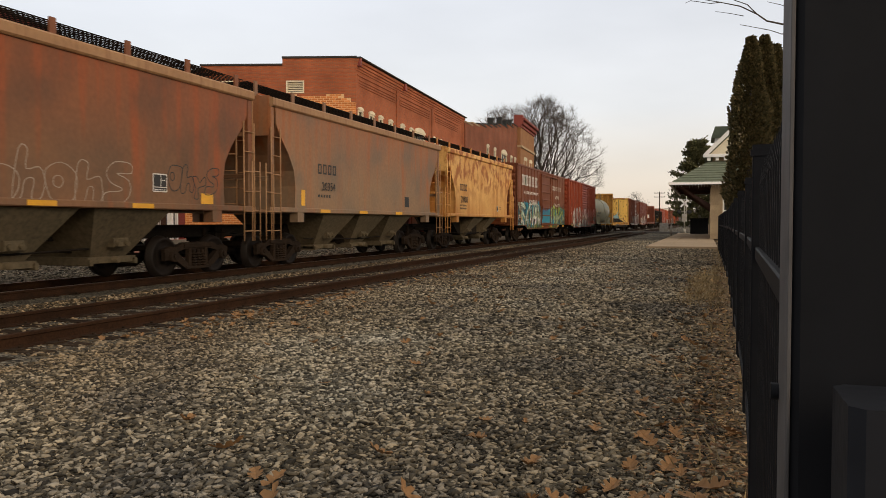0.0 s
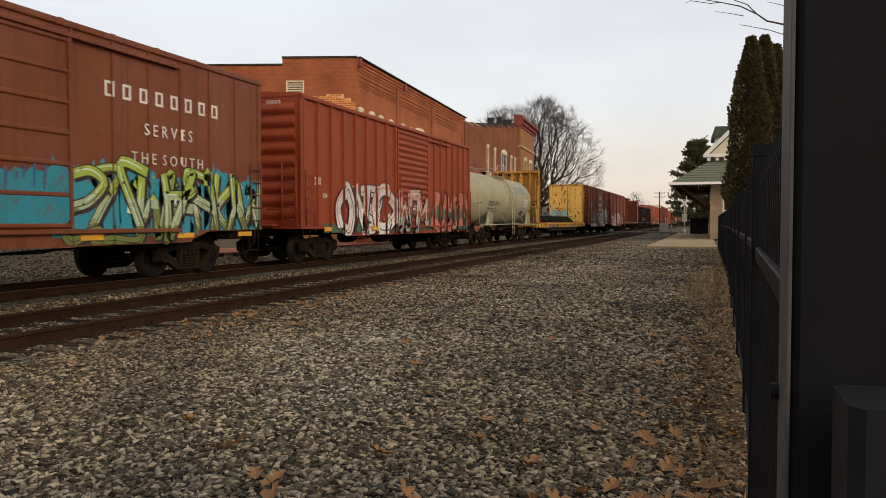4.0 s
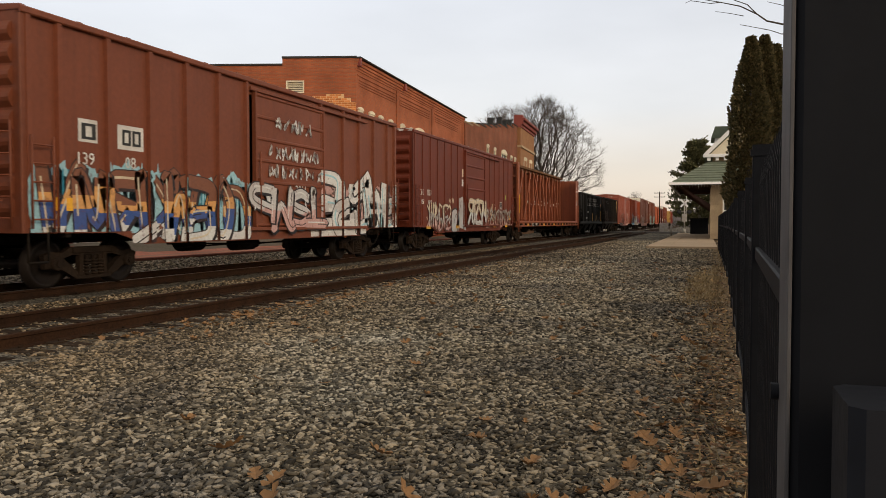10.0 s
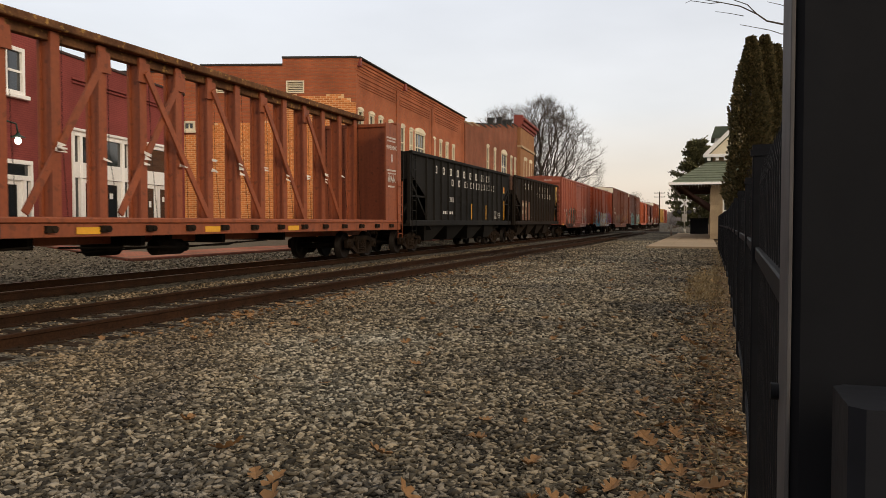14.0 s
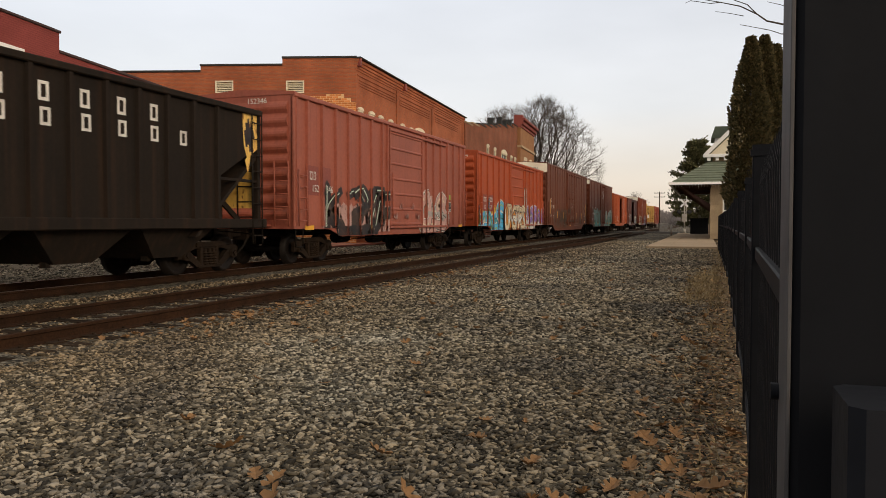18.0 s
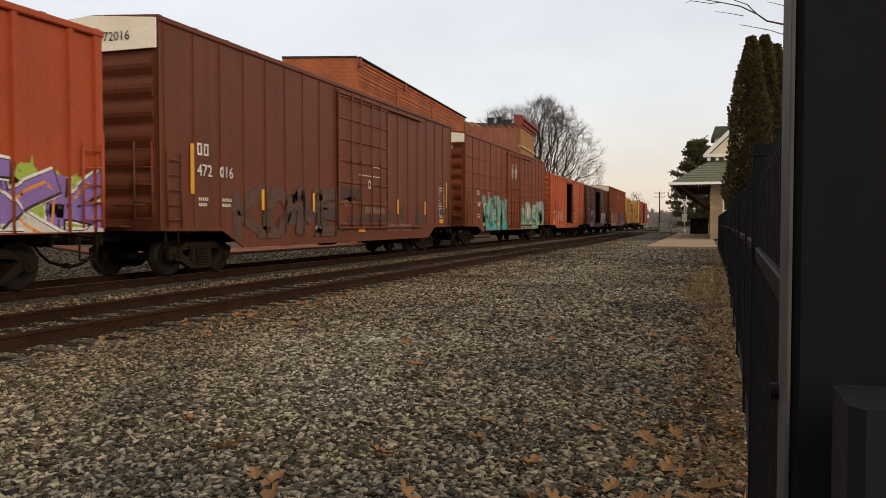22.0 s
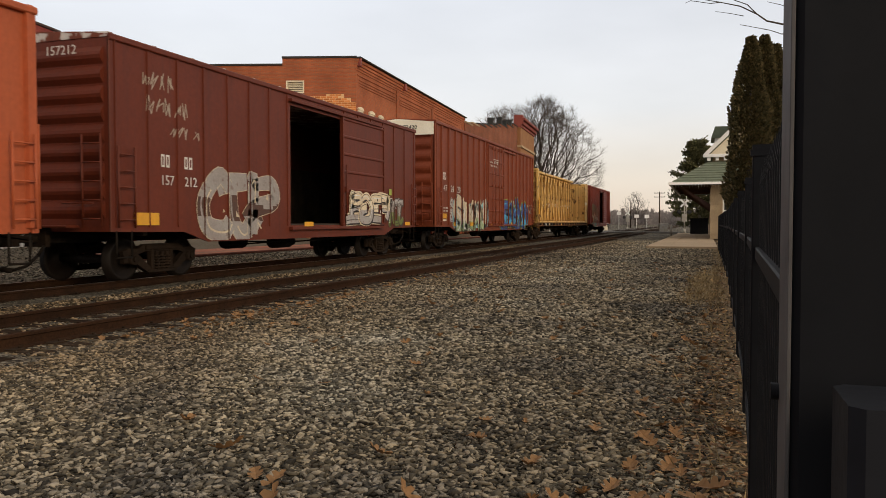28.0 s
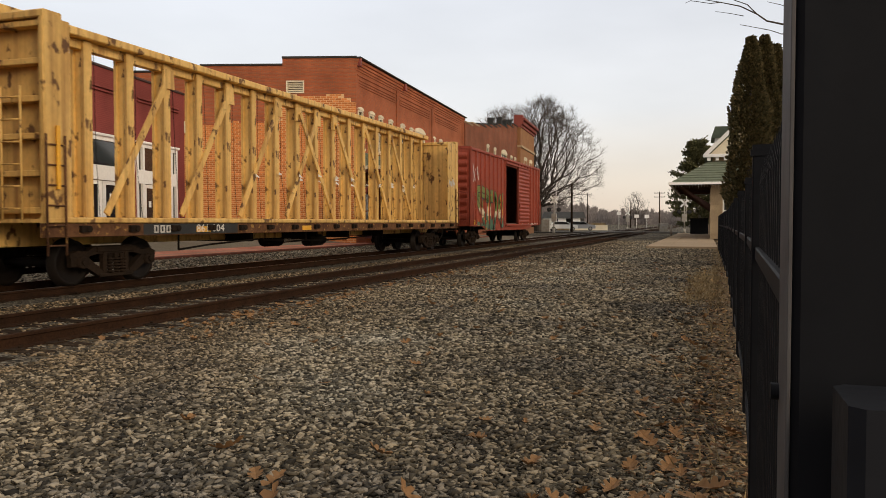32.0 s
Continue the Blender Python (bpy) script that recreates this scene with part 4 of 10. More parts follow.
def build_leaves():
    meshes = [leaf_mesh(k) for k in range(6)]
    rng = random.Random(77)
    spots = [(-0.28, 3.62), (-0.55, 3.75), (-0.42, 3.9), (-0.05, 3.85), (-0.62, 3.58), (-1.9, 3.1), (-0.1, 4.2), (-0.75, 3.6), (-0.35, 4.9), (-0.25, 5.2), (-0.4, 5.4), (-0.3, 4.7), (-0.15, 4.95), (-2.6, 3.9), (-1.1, 5.0), (-0.9, 5.9), (-2.0, 5.6), (-3.3, 5.2),
             (-5.6, 7.9), (-5.4, 7.4), (-5.7, 8.6), (-5.8, 9.2), (-5.9, 9.6), (-4.0, 7.6), (-2.9, 9.2), (-3.6, 9.9)]
    for i in range(150):
        y = 3.0 + 22 * rng.random() ** 1.6
        x = rng.uniform(max(-6.3, -0.75 * y), 0.15 + 0.018 * y)
        if rng.random() < 0.6:
            x = rng.uniform(-0.75, 0.1) + 0.018 * y
        spots.append((x, y))
    for i in range(70):
        spots.append((-6.2 + rng.gauss(0, 0.18), 7 + 24 * rng.random() ** 1.3))
    for i in range(110):
        spots.append((-6.15 + rng.gauss(0, 0.14), rng.choice((9.0, 10.2, 12.0, 17.0, 19.0)) + rng.gauss(0, 1.0)))
    for i in range(110):
        y = 7 + 20 * rng.random() ** 1.2
        spots.append((rng.uniform(-5.9, -1.2), y))
    spots.sort(key=lambda p: math.hypot(*p))
    fv, ff = [], []
    for i, (x, y) in enumerate(spots):
        s = rng.uniform(0.55, 1.2) * (1.45 if y < 4.4 else 1.0)
        m, me = pose(x, y, GROUND + rng.uniform(0.022, 0.035), rng.uniform(-25, 25), rng.uniform(-25, 25), rng.uniform(0, 360)) @ Matrix.Scale(s, 4), rng.choice(meshes)
        if i < 280:
            ob = new("fallen_leaf", me)
            ob.matrix_basis = m
            tagged(ob, "curled orange-brown dead leaf on the gravel", "leaf", "fallen leaves")
        else:
            k = len(fv)
            fv += [tuple(m @ v.co) for v in me.vertices]
            ff += [tuple(k + q for q in p.vertices) for p in me.polygons]
    tagged(new("leaf_scatter", pydata("leaf_scatter", fv, ff, [M["leaf"]])), "orange-brown dead leaves farther along the track", "leaves", kind="stuff")
    # dry grass tufts by the fence
    v, f = [], []
    for i in range(3600):
        y = rng.choice((rng.uniform(13, 24), rng.uniform(14, 20), rng.uniform(3.5, 40)))
        x = 0.05 + 0.02 * y + rng.gauss(-0.12, 0.15) - (rng.random() * 0.5 if 13 < y < 22 else 0)
        hgt, a = rng.uniform(0.03, 0.13), rng.uniform(0, 6.28)
        dx, dy = math.cos(a) * 0.008, math.sin(a) * 0.008
        lx, ly = rng.uniform(-.09, .09), rng.uniform(-.09, .09)
        k = len(v)
        v += [(x - dx, y - dy, GROUND), (x + dx, y + dy, GROUND), (x + lx, y + ly, GROUND + hgt)]
        f.append((k, k + 1, k + 2))
    v2, f2 = [], []
    for i in range(5200):      # crumbled leaf bits and straw on the dirt
        y = 2.4 + 22 * rng.random() ** 1.7
        x = 0.02 + 0.02 * y + rng.gauss(-0.1, 0.17)
        r, a, z = rng.uniform(0.006, 0.022), rng.uniform(0, 6.28), GROUND + rng.uniform(0.004, 0.02)
        k = len(v2)
        for q in range(4):
            b = a + q * 1.57 + rng.uniform(-.4, .4)
            v2.append((x + r * math.cos(b) * (1.6 if q % 2 else 0.7), y + r * math.sin(b) * (1.6 if q % 2 else 0.7), z + rng.uniform(-.004, .008)))
        f2.append((k, k + 1, k + 2, k + 3))
    tagged(new("leaf_litter", pydata("leaf_litter", v2, f2, [M["leaf"]])), "crumbled brown leaf litter along the fence foot", "litter", kind="stuff")
    ob = new("dry_grass", pydata("dry_grass", v, f, [M["drygrass"]]))
    tagged(ob, "tan dead grass along the fence foot", "grass", kind="stuff")


# ---- the fence ----
FENCE_LINE = [(0.115, 0.52), (0.30, 5.85), (0.53, 18.5), (0.66, 43.0)]


def fence_x(y):
    for (xa, ya), (xb, yb) in zip(FENCE_LINE, FENCE_LINE[1:]):
        if y <= yb:
            return xa + (xb - xa) * (y - ya) / (yb - ya)
    return FENCE_LINE[-1][0]


def build_fence():
    top, low = 1.37, GROUND + 0.06
    bm = bmesh.new()
    prism(bm, [(-0.008, -0.008), (0.008, -0.008), (0.008, 0.008), (-0.008, 0.008)], 2, low, top - 0.06)
    for a in range(4):
        c, s = math.cos(a * math.pi / 2), math.sin(a * math.pi / 2)
        q = [(c * 0.010 - s * 0.010, s * 0.010 + c * 0.010, top - 0.07), (c * 0.010 + s * 0.010, s * 0.010 - c * 0.010, top - 0.07), (0, 0, top + 0.02)]
        bm.faces.new([bm.verts.new(p) for p in (q[1], q[0], q[2])])
    picket = mesh_of("picket", bm, [M["fence"]])
    bm = bmesh.new()
    cbox(bm, -0.035, 0.035, -0.035, 0.035, GROUND - 0.1, 1.42, 0.006)
    box(bm, -0.042, 0.042, -0.042, 0.042, 1.42, 1.445)
    prism(bm, [(-0.036, -0.036), (0.036, -0.036), (0.036, 0.036), (-0.036, 0.036)], 2, 1.445, 1.465)
    post = mesh_of("fence_post", bm, [M["fence"]])
    ys = [0.52, 3.4, 5.85] + [5.85 + 2.4 * k for k in range(1, 16)]
    for i, (a, b) in enumerate(zip(ys, ys[1:])):
        xa, xb = fence_x(a), fence_x(b)
        th = thing("fence_panel", "black metal picket fence panel with spear tops", "fence", pose(xa, a, 0, 0, 0, -math.degrees(math.atan2(xb - xa, b - a))), "fence panels")
        ln = math.hypot(xb - xa, b - a)
        for z in (low + 0.08, 1.035):
            bm = bmesh.new()
            cbox(bm, -0.022, 0.022, 0.03, ln - 0.03, z - 0.028, z + 0.022, 0.004)
            part("rail", bm, [M["fence"]], th)
        n = round(ln / 0.112)
        for k in range(1, n):
            part("picket", picket, None, th, at=pose(0.0, ln * k / n, 0))
        if i:
            part("fence_post", post, None, th, at=pose(0, 0, 0))
    # the gate post right beside the camera, with its latch block
    gp = thing("gate_post", "black square metal gate post with paler side face", "post")
    bm = bmesh.new()
    cbox(bm, 0.045, 0.145, 0.455, 0.505, GROUND, 2.2, 0.004)
    part("post", bm, [M["gate"]], gp)
    # paler sheet over the post's side: the light on it is painted in
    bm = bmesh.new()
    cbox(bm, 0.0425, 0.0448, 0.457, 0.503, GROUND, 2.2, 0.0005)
    part("side_face", bm, [M["postside"]], gp, "dull grey side face, lightened in its colour")
    bm = bmesh.new()
    cbox(bm, 0.0592, 0.20, 0.365, 0.42, 0.55, 1.0765, 0.006)
    part("latch_box", bm, [M["latch"]], gp, "dark grey metal latch box")
    bm = bmesh.new()
    for z in (0.985, 1.055):
        cyl(bm, (0.038, 0.50, z), (0.05, 0.50, z), 0.005, 10)
    part("hinge_bolt", bm, [M["fence"]], gp)


M["postside"] = surf("lit_post_face", (0.125, 0.120, 0.122), (0.085, 0.081, 0.083), rough=0.6, spec=0.1, big=4, fine=30)
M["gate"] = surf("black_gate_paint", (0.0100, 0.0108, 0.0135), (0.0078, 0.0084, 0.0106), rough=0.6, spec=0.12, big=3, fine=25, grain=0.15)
M["latch"] = surf("grey_latch_paint", (0.0205, 0.0222, 0.0275), (0.0155, 0.0168, 0.021), rough=0.5, spec=0.1, big=4, fine=30)


# ---- boxcars ----
def boxcar(label, y0, y1, eave, mat, posts=8, style="post", door=(0.0, 3.0, "plain", 0.0), ribs_end=9, white_top=None, roofmat=None, sill=0.74, door_mat=None, seams=(), pitch=None):
    """posts: side posts each side of the door, or pitch: (first gap from the corner, spacing); door: centre, width, kind and how far it has slid open."""
    car = new_car("boxcar", label, y0, y1)
    L = y1 - y0
    hl, floor = L / 2, 1.08
    deep = 0.075 if style == "post" else 0.03
    xs = 1.62 - deep
    dc, dw, dk, slid = door
    d0, d1 = dc - dw / 2, dc + dw / 2
    roofmat = roofmat or mat
    # sheets beside and over the doorway, on both sides
    for s in (1, -1):
        bm = bmesh.new()
        a, b = sorted((s * xs, s * (xs - 0.05)))
        box(bm, a, b, -hl, d0, floor, eave)
        part("side_panel", bm, [mat], car)
        bm = bmesh.new()
        box(bm, a, b, d1, hl, floor, eave)
        part("side_panel", bm, [mat], car)
        bm = bmesh.new()
        box(bm, a, b, d0, d1, eave - 0.32, eave)
        part("door_lintel", bm, [mat], car)
        bm = bmesh.new()
        prism(bm, [(-hl, floor), (-hl, 0.98), (-hl + 2.1, 0.96), (-hl + 2.9, sill), (hl - 2.9, sill), (hl - 2.1, 0.96), (hl, 0.98), (hl, floor)], 0, *sorted((s * (xs + 0.004), s * (xs - 0.04))))
        part("side_sill", bm, [mat], car)
        bm = bmesh.new()
        cbox(bm, *sorted((s * (xs - 0.02), s * 1.635)), -hl - 0.03, hl + 0.03, eave - 0.06, eave + 0.06, 0.02)
        part("eave_rail", bm, [mat], car)
    # posts
    ribs = []
    n = posts
    for a, b in ((-hl + 0.12, d0 - 0.16), (d1 + 0.16, hl - 0.12)):
        k = max(2, round(n * (b - a) / (hl - dw / 2)))
        at = [a + (b - a) * i / (k - 1) for i in range(k)]
        if pitch:
            step = [pitch[0] + pitch[1] * i for i in range(40) if pitch[0] + pitch[1] * i < b - a - 0.35]
            at = [a, b] + [a + q if a < 0 else b - q for q in step]
        ribs += [(y, 0.13 if style == "post" else 0.05) for y in sorted(at)]
    bm = bmesh.new()
    w = ribs[0][1]
    prism(bm, [(0.0, -w / 2), (deep, -w * 0.36), (deep, w * 0.36), (0.0, w / 2)], 2, floor - 0.02, eave - 0.06)
    pm = mesh_of("side_post", bm, [mat])
    for y, _ in ribs:
        part("side_post", pm, None, car, at=pose(xs, y, 0))
    bm = bmesh.new()
    for y, _ in ribs:
        box(bm, -xs - deep, -xs, y - 0.05, y + 0.05, floor, eave - 0.06)
    part("side_posts", bm, [mat], car)
    for z in seams:
        for (y, rw), (y2, _) in zip(ribs, ribs[1:]):
            if y2 - y < dw * 0.9:
                bm = bmesh.new()
                prism(bm, [(xs, z - 0.035), (xs + 0.026, z - 0.012), (xs + 0.026, z + 0.012), (xs, z + 0.035)], 1, y + rw / 2 + 0.06, y2 - rw / 2 - 0.06)
                part("seam", bm, [mat], car)
    # roof
    bm = bmesh.new()
    prism(bm, [(-1.62, eave), (1.62, eave), (1.60, eave + 0.05), (0.0, eave + 0.16), (-1.60, eave + 0.05)], 1, -hl - 0.02, hl + 0.02)
    rf = part("roof", bm, [roofmat], car)
    bm = bmesh.new()
    prism(bm, [(-1.60, eave + 0.05), (1.60, eave + 0.05), (1.58, eave + 0.085), (0, eave + 0.195), (-1.58, eave + 0.085)], 1, -0.05, 0.05)
    rr = mesh_of("roof_rib", bm, [roofmat])
    k = int(L / 1.15)
    for i in range(k + 1):
        y = -hl + 0.05 + (L - 0.1) * i / k
        part("roof_rib", rr, None, rf, at=pose(0, y, 0))
    # ends with pressed ribs
    for s in (-1, 1):
        bm = bmesh.new()
        prism(bm, [(-xs, 0.98), (xs, 0.98), (xs, eave), (0, eave + 0.15), (-xs, eave)], 1, *sorted((s * hl, s * (hl - 0.06))))
        for t in (-1, 1):
            cbox(bm, *sorted((t * (xs - 0.02), t * 1.60)), *sorted((s * (hl - 0.1), s * (hl + 0.03))), 0.98, eave, 0.015)
        ep = part("end_wall", bm, [mat], car)
        pitch = (eave - 1.35) / ribs_end
        for i in range(ribs_end):
            z = 1.22 + i * pitch
            bm = bmesh.new()
            prism(bm, [(s * hl, z), (s * (hl + 0.07), z + pitch * 0.28), (s * (hl + 0.085), z + pitch * 0.45), (s * (hl + 0.07), z + pitch * 0.62), (s * hl, z + pitch * 0.9)], 0, -xs + 0.14, xs - 0.14)
            part("end_rib", bm, [mat], ep)
        if white_top and s == -1:
            bm = bmesh.new()
            prism(bm, [(-xs, eave - white_top), (xs, eave - white_top), (xs, eave), (0, eave + 0.16), (-xs, eave)], 1, -hl - 0.11, -hl - 0.085)
            part("end_panel", bm, [M["endwhite"]], ep, "cream-white painted top panel")
        bm = bmesh.new()      # brake platform, grab irons
        cbox(bm, -0.9, 0.9, *sorted((s * (hl + 0.05), s * (hl + 0.36))), 1.06, 1.10, 0.008)
        tube(bm, [(-1.3, s * (hl + 0.14), 1.9), (-0.4, s * (hl + 0.14), 1.9)], 0.014)
        tube(bm, [(1.3, s * (hl + 0.14), 1.5), (0.6, s * (hl + 0.14), 1.5)], 0.014)
        part("end_platform", bm, [mat], car)
        ladder(car, xs + deep + 0.05, s * (hl - 0.32), 1.05, 2.55, 0.44, 5, mat=[mat])
        ladder(car, 1.28, s * (hl + 0.14), 1.05, 2.75, 0.42, 5, along="x", mat=[mat])
        bm = bmesh.new()      # hanging step
        for k in (-0.2, 0.2):
            tube(bm, [(xs, s * (hl - 0.32) + k, 1.0), (xs, s * (hl - 0.32) + k, 0.5)], 0.018)
        tube(bm, [(xs, s * (hl - 0.32) - 0.2, 0.5), (xs, s * (hl - 0.32) + 0.2, 0.5)], 0.02)
        part("stirrup_step", bm, [M["under"]], car)
    bm = bmesh.new()
    lathe(bm, [(0, 0.23), (0.03, 0.25), (0.06, 0.23)], ((0.55, hl + 0.2, 2.4), (0.55, hl + 0.3, 2.4)), 20)
    part("brake_wheel", bm, [M["under"]], car)
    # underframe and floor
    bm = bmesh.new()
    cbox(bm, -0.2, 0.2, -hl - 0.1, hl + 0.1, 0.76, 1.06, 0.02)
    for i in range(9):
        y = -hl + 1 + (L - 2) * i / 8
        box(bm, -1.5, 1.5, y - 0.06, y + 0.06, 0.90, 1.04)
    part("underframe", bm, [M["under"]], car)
    bm = bmesh.new()
    box(bm, -xs + 0.05, xs - 0.05, -hl + 0.06, hl - 0.06, 1.04, 1.12)
    part("deck", bm, [M["inner"]], car)
    if slid > 1:
        for i in range(int((L - 0.6) / 0.6)):
            bm = bmesh.new()
            y = -hl + 0.3 + i * 0.6
            box(bm, -xs + 0.055, -xs + 0.075, y, y + 0.585, 1.13, 2.95)
            part("lining_board", bm, [M["lining"]], car, "grimy plywood lining inside")
    # doors
    for s in (1, -1):
        bm = bmesh.new()
        o = slid if s == 1 else 0.0
        x = s * (xs + 0.035)
        e0, e1, z0, z1 = d0 - 0.08 + o, d1 + 0.08 + o, 1.05, eave - 0.22
        box(bm, x - 0.03, x + 0.03, e0, e1, z0, z1)
        dr = part("door", bm, [door_mat or mat], car)
        if dk == "corr":
            kk = 15
            for i in range(kk):
                z = z0 + 0.06 + (z1 - z0 - 0.1) * i / kk
                p = (z1 - z0 - 0.1) / kk
                bm = bmesh.new()
                prism(bm, [(x + s * 0.03, z), (x + s * 0.075, z + p * 0.35), (x + s * 0.075, z + p * 0.55), (x + s * 0.03, z + p * 0.9)], 1, e0 + 0.08, e1 - 0.08)
                part("door_corrugation", bm, [door_mat or mat], dr)
        else:
            for i in range(7):
                z = z0 + 0.05 + (z1 - z0 - 0.12) * i / 6
                bm = bmesh.new()
                prism(bm, [(x + s * 0.03, z - 0.05), (x + s * 0.06, z - 0.02), (x + s * 0.06, z + 0.02), (x + s * 0.03, z + 0.05)], 1, e0 + 0.04, e1 - 0.04)
                part("door_crease", bm, [door_mat or mat], dr)
        for y in (e0 + 0.035, e1 - 0.035):
            bm = bmesh.new()
            box(bm, x + min(0, s * 0.07), x + max(0, s * 0.07), y - 0.035, y + 0.035, z0, z1)
            part("door_stile", bm, [door_mat or mat], dr)
        if s == 1:
            bm = bmesh.new()
            if dk == "plug":
                for f in (0.22, 0.40, 0.62, 0.8):
                    y = e0 + (e1 - e0) * f
                    tube(bm, [(x + 0.10, y, z0 - 0.06), (x + 0.10, y, z1 + 0.06)], 0.022, 8)
                    for z in (z0 + 0.1, (z0 + z1) / 2, z1 - 0.1):
                        box(bm, x + 0.05, x + 0.13, y - 0.05, y + 0.05, z - 0.04, z + 0.04)
            else:
                tube(bm, [(x + 0.10, e0 + 0.16, z0 + 0.3), (x + 0.10, e0 + 0.16, z0 + 1.8)], 0.02, 8)
                box(bm, x + 0.04, x + 0.14, e0 + 0.1, e0 + 0.24, z0 + 1.0, z0 + 1.16)
            part("lock_rod", bm, [door_mat or mat], dr)
            for z, nm in ((1.0, "door_track"), (eave - 0.2, "door_rail")):
                bm = bmesh.new()
                cbox(bm, xs - 0.01, xs + 0.12, d0 - 0.1, d1 + dw * 0.95, z - 0.04, z + 0.04, 0.01)
                part(nm, bm, [mat], car)
    running_gear(car, L, hl - 2.05)
    return car, dict(x=xs, L=L, hl=hl, ribs=[(y, w + 0.004) for y, w in sorted(ribs)], deep=deep, eave=eave, d0=d0, d1=d1)


def covered_hopper(label, y0, y1, mat, top=4.18, chord=None, bays=()):
    car = new_car("covered_hopper", label, y0, y1)
    L = y1 - y0
    hl, sill = L / 2, 1.50
    # shell: a section with rounded shoulders
    prof = [(1.60, sill), (1.62, 2.2), (1.62, 3.2), (1.60, 3.9), (1.52, top), (1.2, top + 0.16), (0.5, top + 0.28)]
    # side sheets are cut back at the ends below a sloping edge
    for s in (1, -1):
        bm = bmesh.new()
        edge = [(hl - 1.16, sill), (hl - 1.19, 2.1), (hl - 1.12, 2.5), (hl - 0.85, 2.9), (hl - 0.42, 3.34), (hl - 0.24, 3.62), (hl - 0.2, top)]
        pts = [(-y, z) for y, z in edge[::-1]] + edge
        prism(bm, pts, 0, *sorted((s * 1.58, s * 1.62)))
        part("side_sheet", bm, [mat], car)
        bm = bmesh.new()
        cbox(bm, *sorted((s * 1.54, s * 1.69)), -hl, hl, top - 0.16, top + 0.06, 0.035)
        part("top_chord", bm, [chord or mat], car)
        bm = bmesh.new()
        cbox(bm, *sorted((s * 1.48, s * 1.64)), -hl - 0.1, hl + 0.1, sill - 0.09, sill + 0.04, 0.02)
        for e in (-1, 1):
            box(bm, *sorted((s * 1.40, s * 1.635)), e * (hl - 1.45) - 0.17, e * (hl - 1.45) + 0.17, sill - 0.34, sill - 0.08)
        part("side_sill", bm, [mat], car)
    bm = bmesh.new()
    prism(bm, [(-1.58, top), (1.58, top), (1.2, top + 0.16), (0.5, top + 0.26), (-0.5, top + 0.26), (-1.2, top + 0.16)], 1, -hl, hl)
    part("roof", bm, [mat], car)
    bm = bmesh.new()
    for i in range(10):
        y = -hl + 0.7 + (L - 1.4) * i / 9
        cyl(bm, (0, y, top + 0.24), (0, y, top + 0.38), 0.32, 16)
    part("hatches", bm, [mat], car)
    for s in (-1, 1):
        bm = bmesh.new()      # sloping end sheet
        slope = [(y - 0.015, z) for y, z in edge[:-1]]
        for (ya, za), (yb, zb) in zip(slope, slope[1:]):
            prism(bm, [(s * ya, za), (s * yb, zb), (s * (yb - 0.08), zb), (s * (ya - 0.08), za)], 0, -1.575, 1.575)
        part("slope_sheet", bm, [mat], car, "grimy sloping end sheet")
        bm = bmesh.new()
        box(bm, -1.57, 1.57, *sorted((s * (hl + 0.002), s * (hl + 0.02))), 3.3, top + 0.1)
        part("end_sheet", bm, [mat], car)
        bm = bmesh.new()      # end frame
        for x in (-1.56, 0.0, 1.56):
            cbox(bm, x - 0.05, x + 0.05, *sorted((s * (hl - 0.16), s * hl)), sill, top - 0.1 if x else 3.5, 0.01)
        cbox(bm, -1.5, 1.5, *sorted((s * (hl - 0.08), s * (hl + 0.02))), 2.2, 2.3, 0.01)
        box(bm, -1.5, 1.5, *sorted((s * (hl - 1.7), s * (hl + 0.34))), sill - 0.1, sill - 0.03)
        part("end_frame", bm, [mat], car)
        ladder(car, 1.64, s * (hl - 0.18), 0.72, 3.5, 0.44, 6, mat=[chord or mat], r=0.014)
        ladder(car, 1.64, s * (hl + 0.12), 0.72, 2.6, 0.34, 4, mat=[chord or mat], r=0.014)
        ladder(car, 0.9, s * (hl + 0.06), 1.4, top, 0.46, 7, along="x", mat=[chord or mat], r=0.014)
    # discharge hoppers
    for hi0, hi1, lo0, lo1 in bays or [(y - 1.05, y + 1.05, y - 0.48, y + 0.48) for y in (-hl + 4.1, 0.1, hl - 3.9)]:
        bm = bmesh.new()
        y = (lo0 + lo1) / 2
        a = [bm.verts.new((*p, 0.5)) for p in ((-0.85, lo0), (0.85, lo0), (0.85, lo1), (-0.85, lo1))]
        b = [bm.verts.new((*p, sill - 0.1)) for p in ((-1.5, hi0), (1.5, hi0), (1.5, hi1), (-1.5, hi1))]
        bm.faces.new(a[::-1])
        bm.faces.new(b)
        for i in range(4):
            bm.faces.new((a[i], a[(i + 1) % 4], b[(i + 1) % 4], b[i]))
        box(bm, -0.95, 0.95, lo0 - 0.16, lo1 + 0.16, 0.38, 0.5)
        cyl(bm, (-1.1, y, 0.44), (1.1, y, 0.44), 0.06, 8)
        cbox(bm, 1.02, 1.16, y - 0.2, y + 0.2, 0.68, 0.86, 0.02)
        cyl(bm, (1.1, y - 0.12, 0.78), (1.24, y - 0.12, 0.74), 0.05, 8)
        cyl(bm, (1.1, y + 0.12, 0.78), (1.24, y + 0.12, 0.74), 0.05, 8)
        for q in (lo0 - 0.12, lo1 + 0.12):
            cbox(bm, -1.0, 1.0, q - 0.04, q + 0.04, 0.34, 0.46, 0.01)
        part("discharge_hopper", bm, [M["shaded_grime"]], car, "grimy discharge hopper, shade under the sill in its colour")
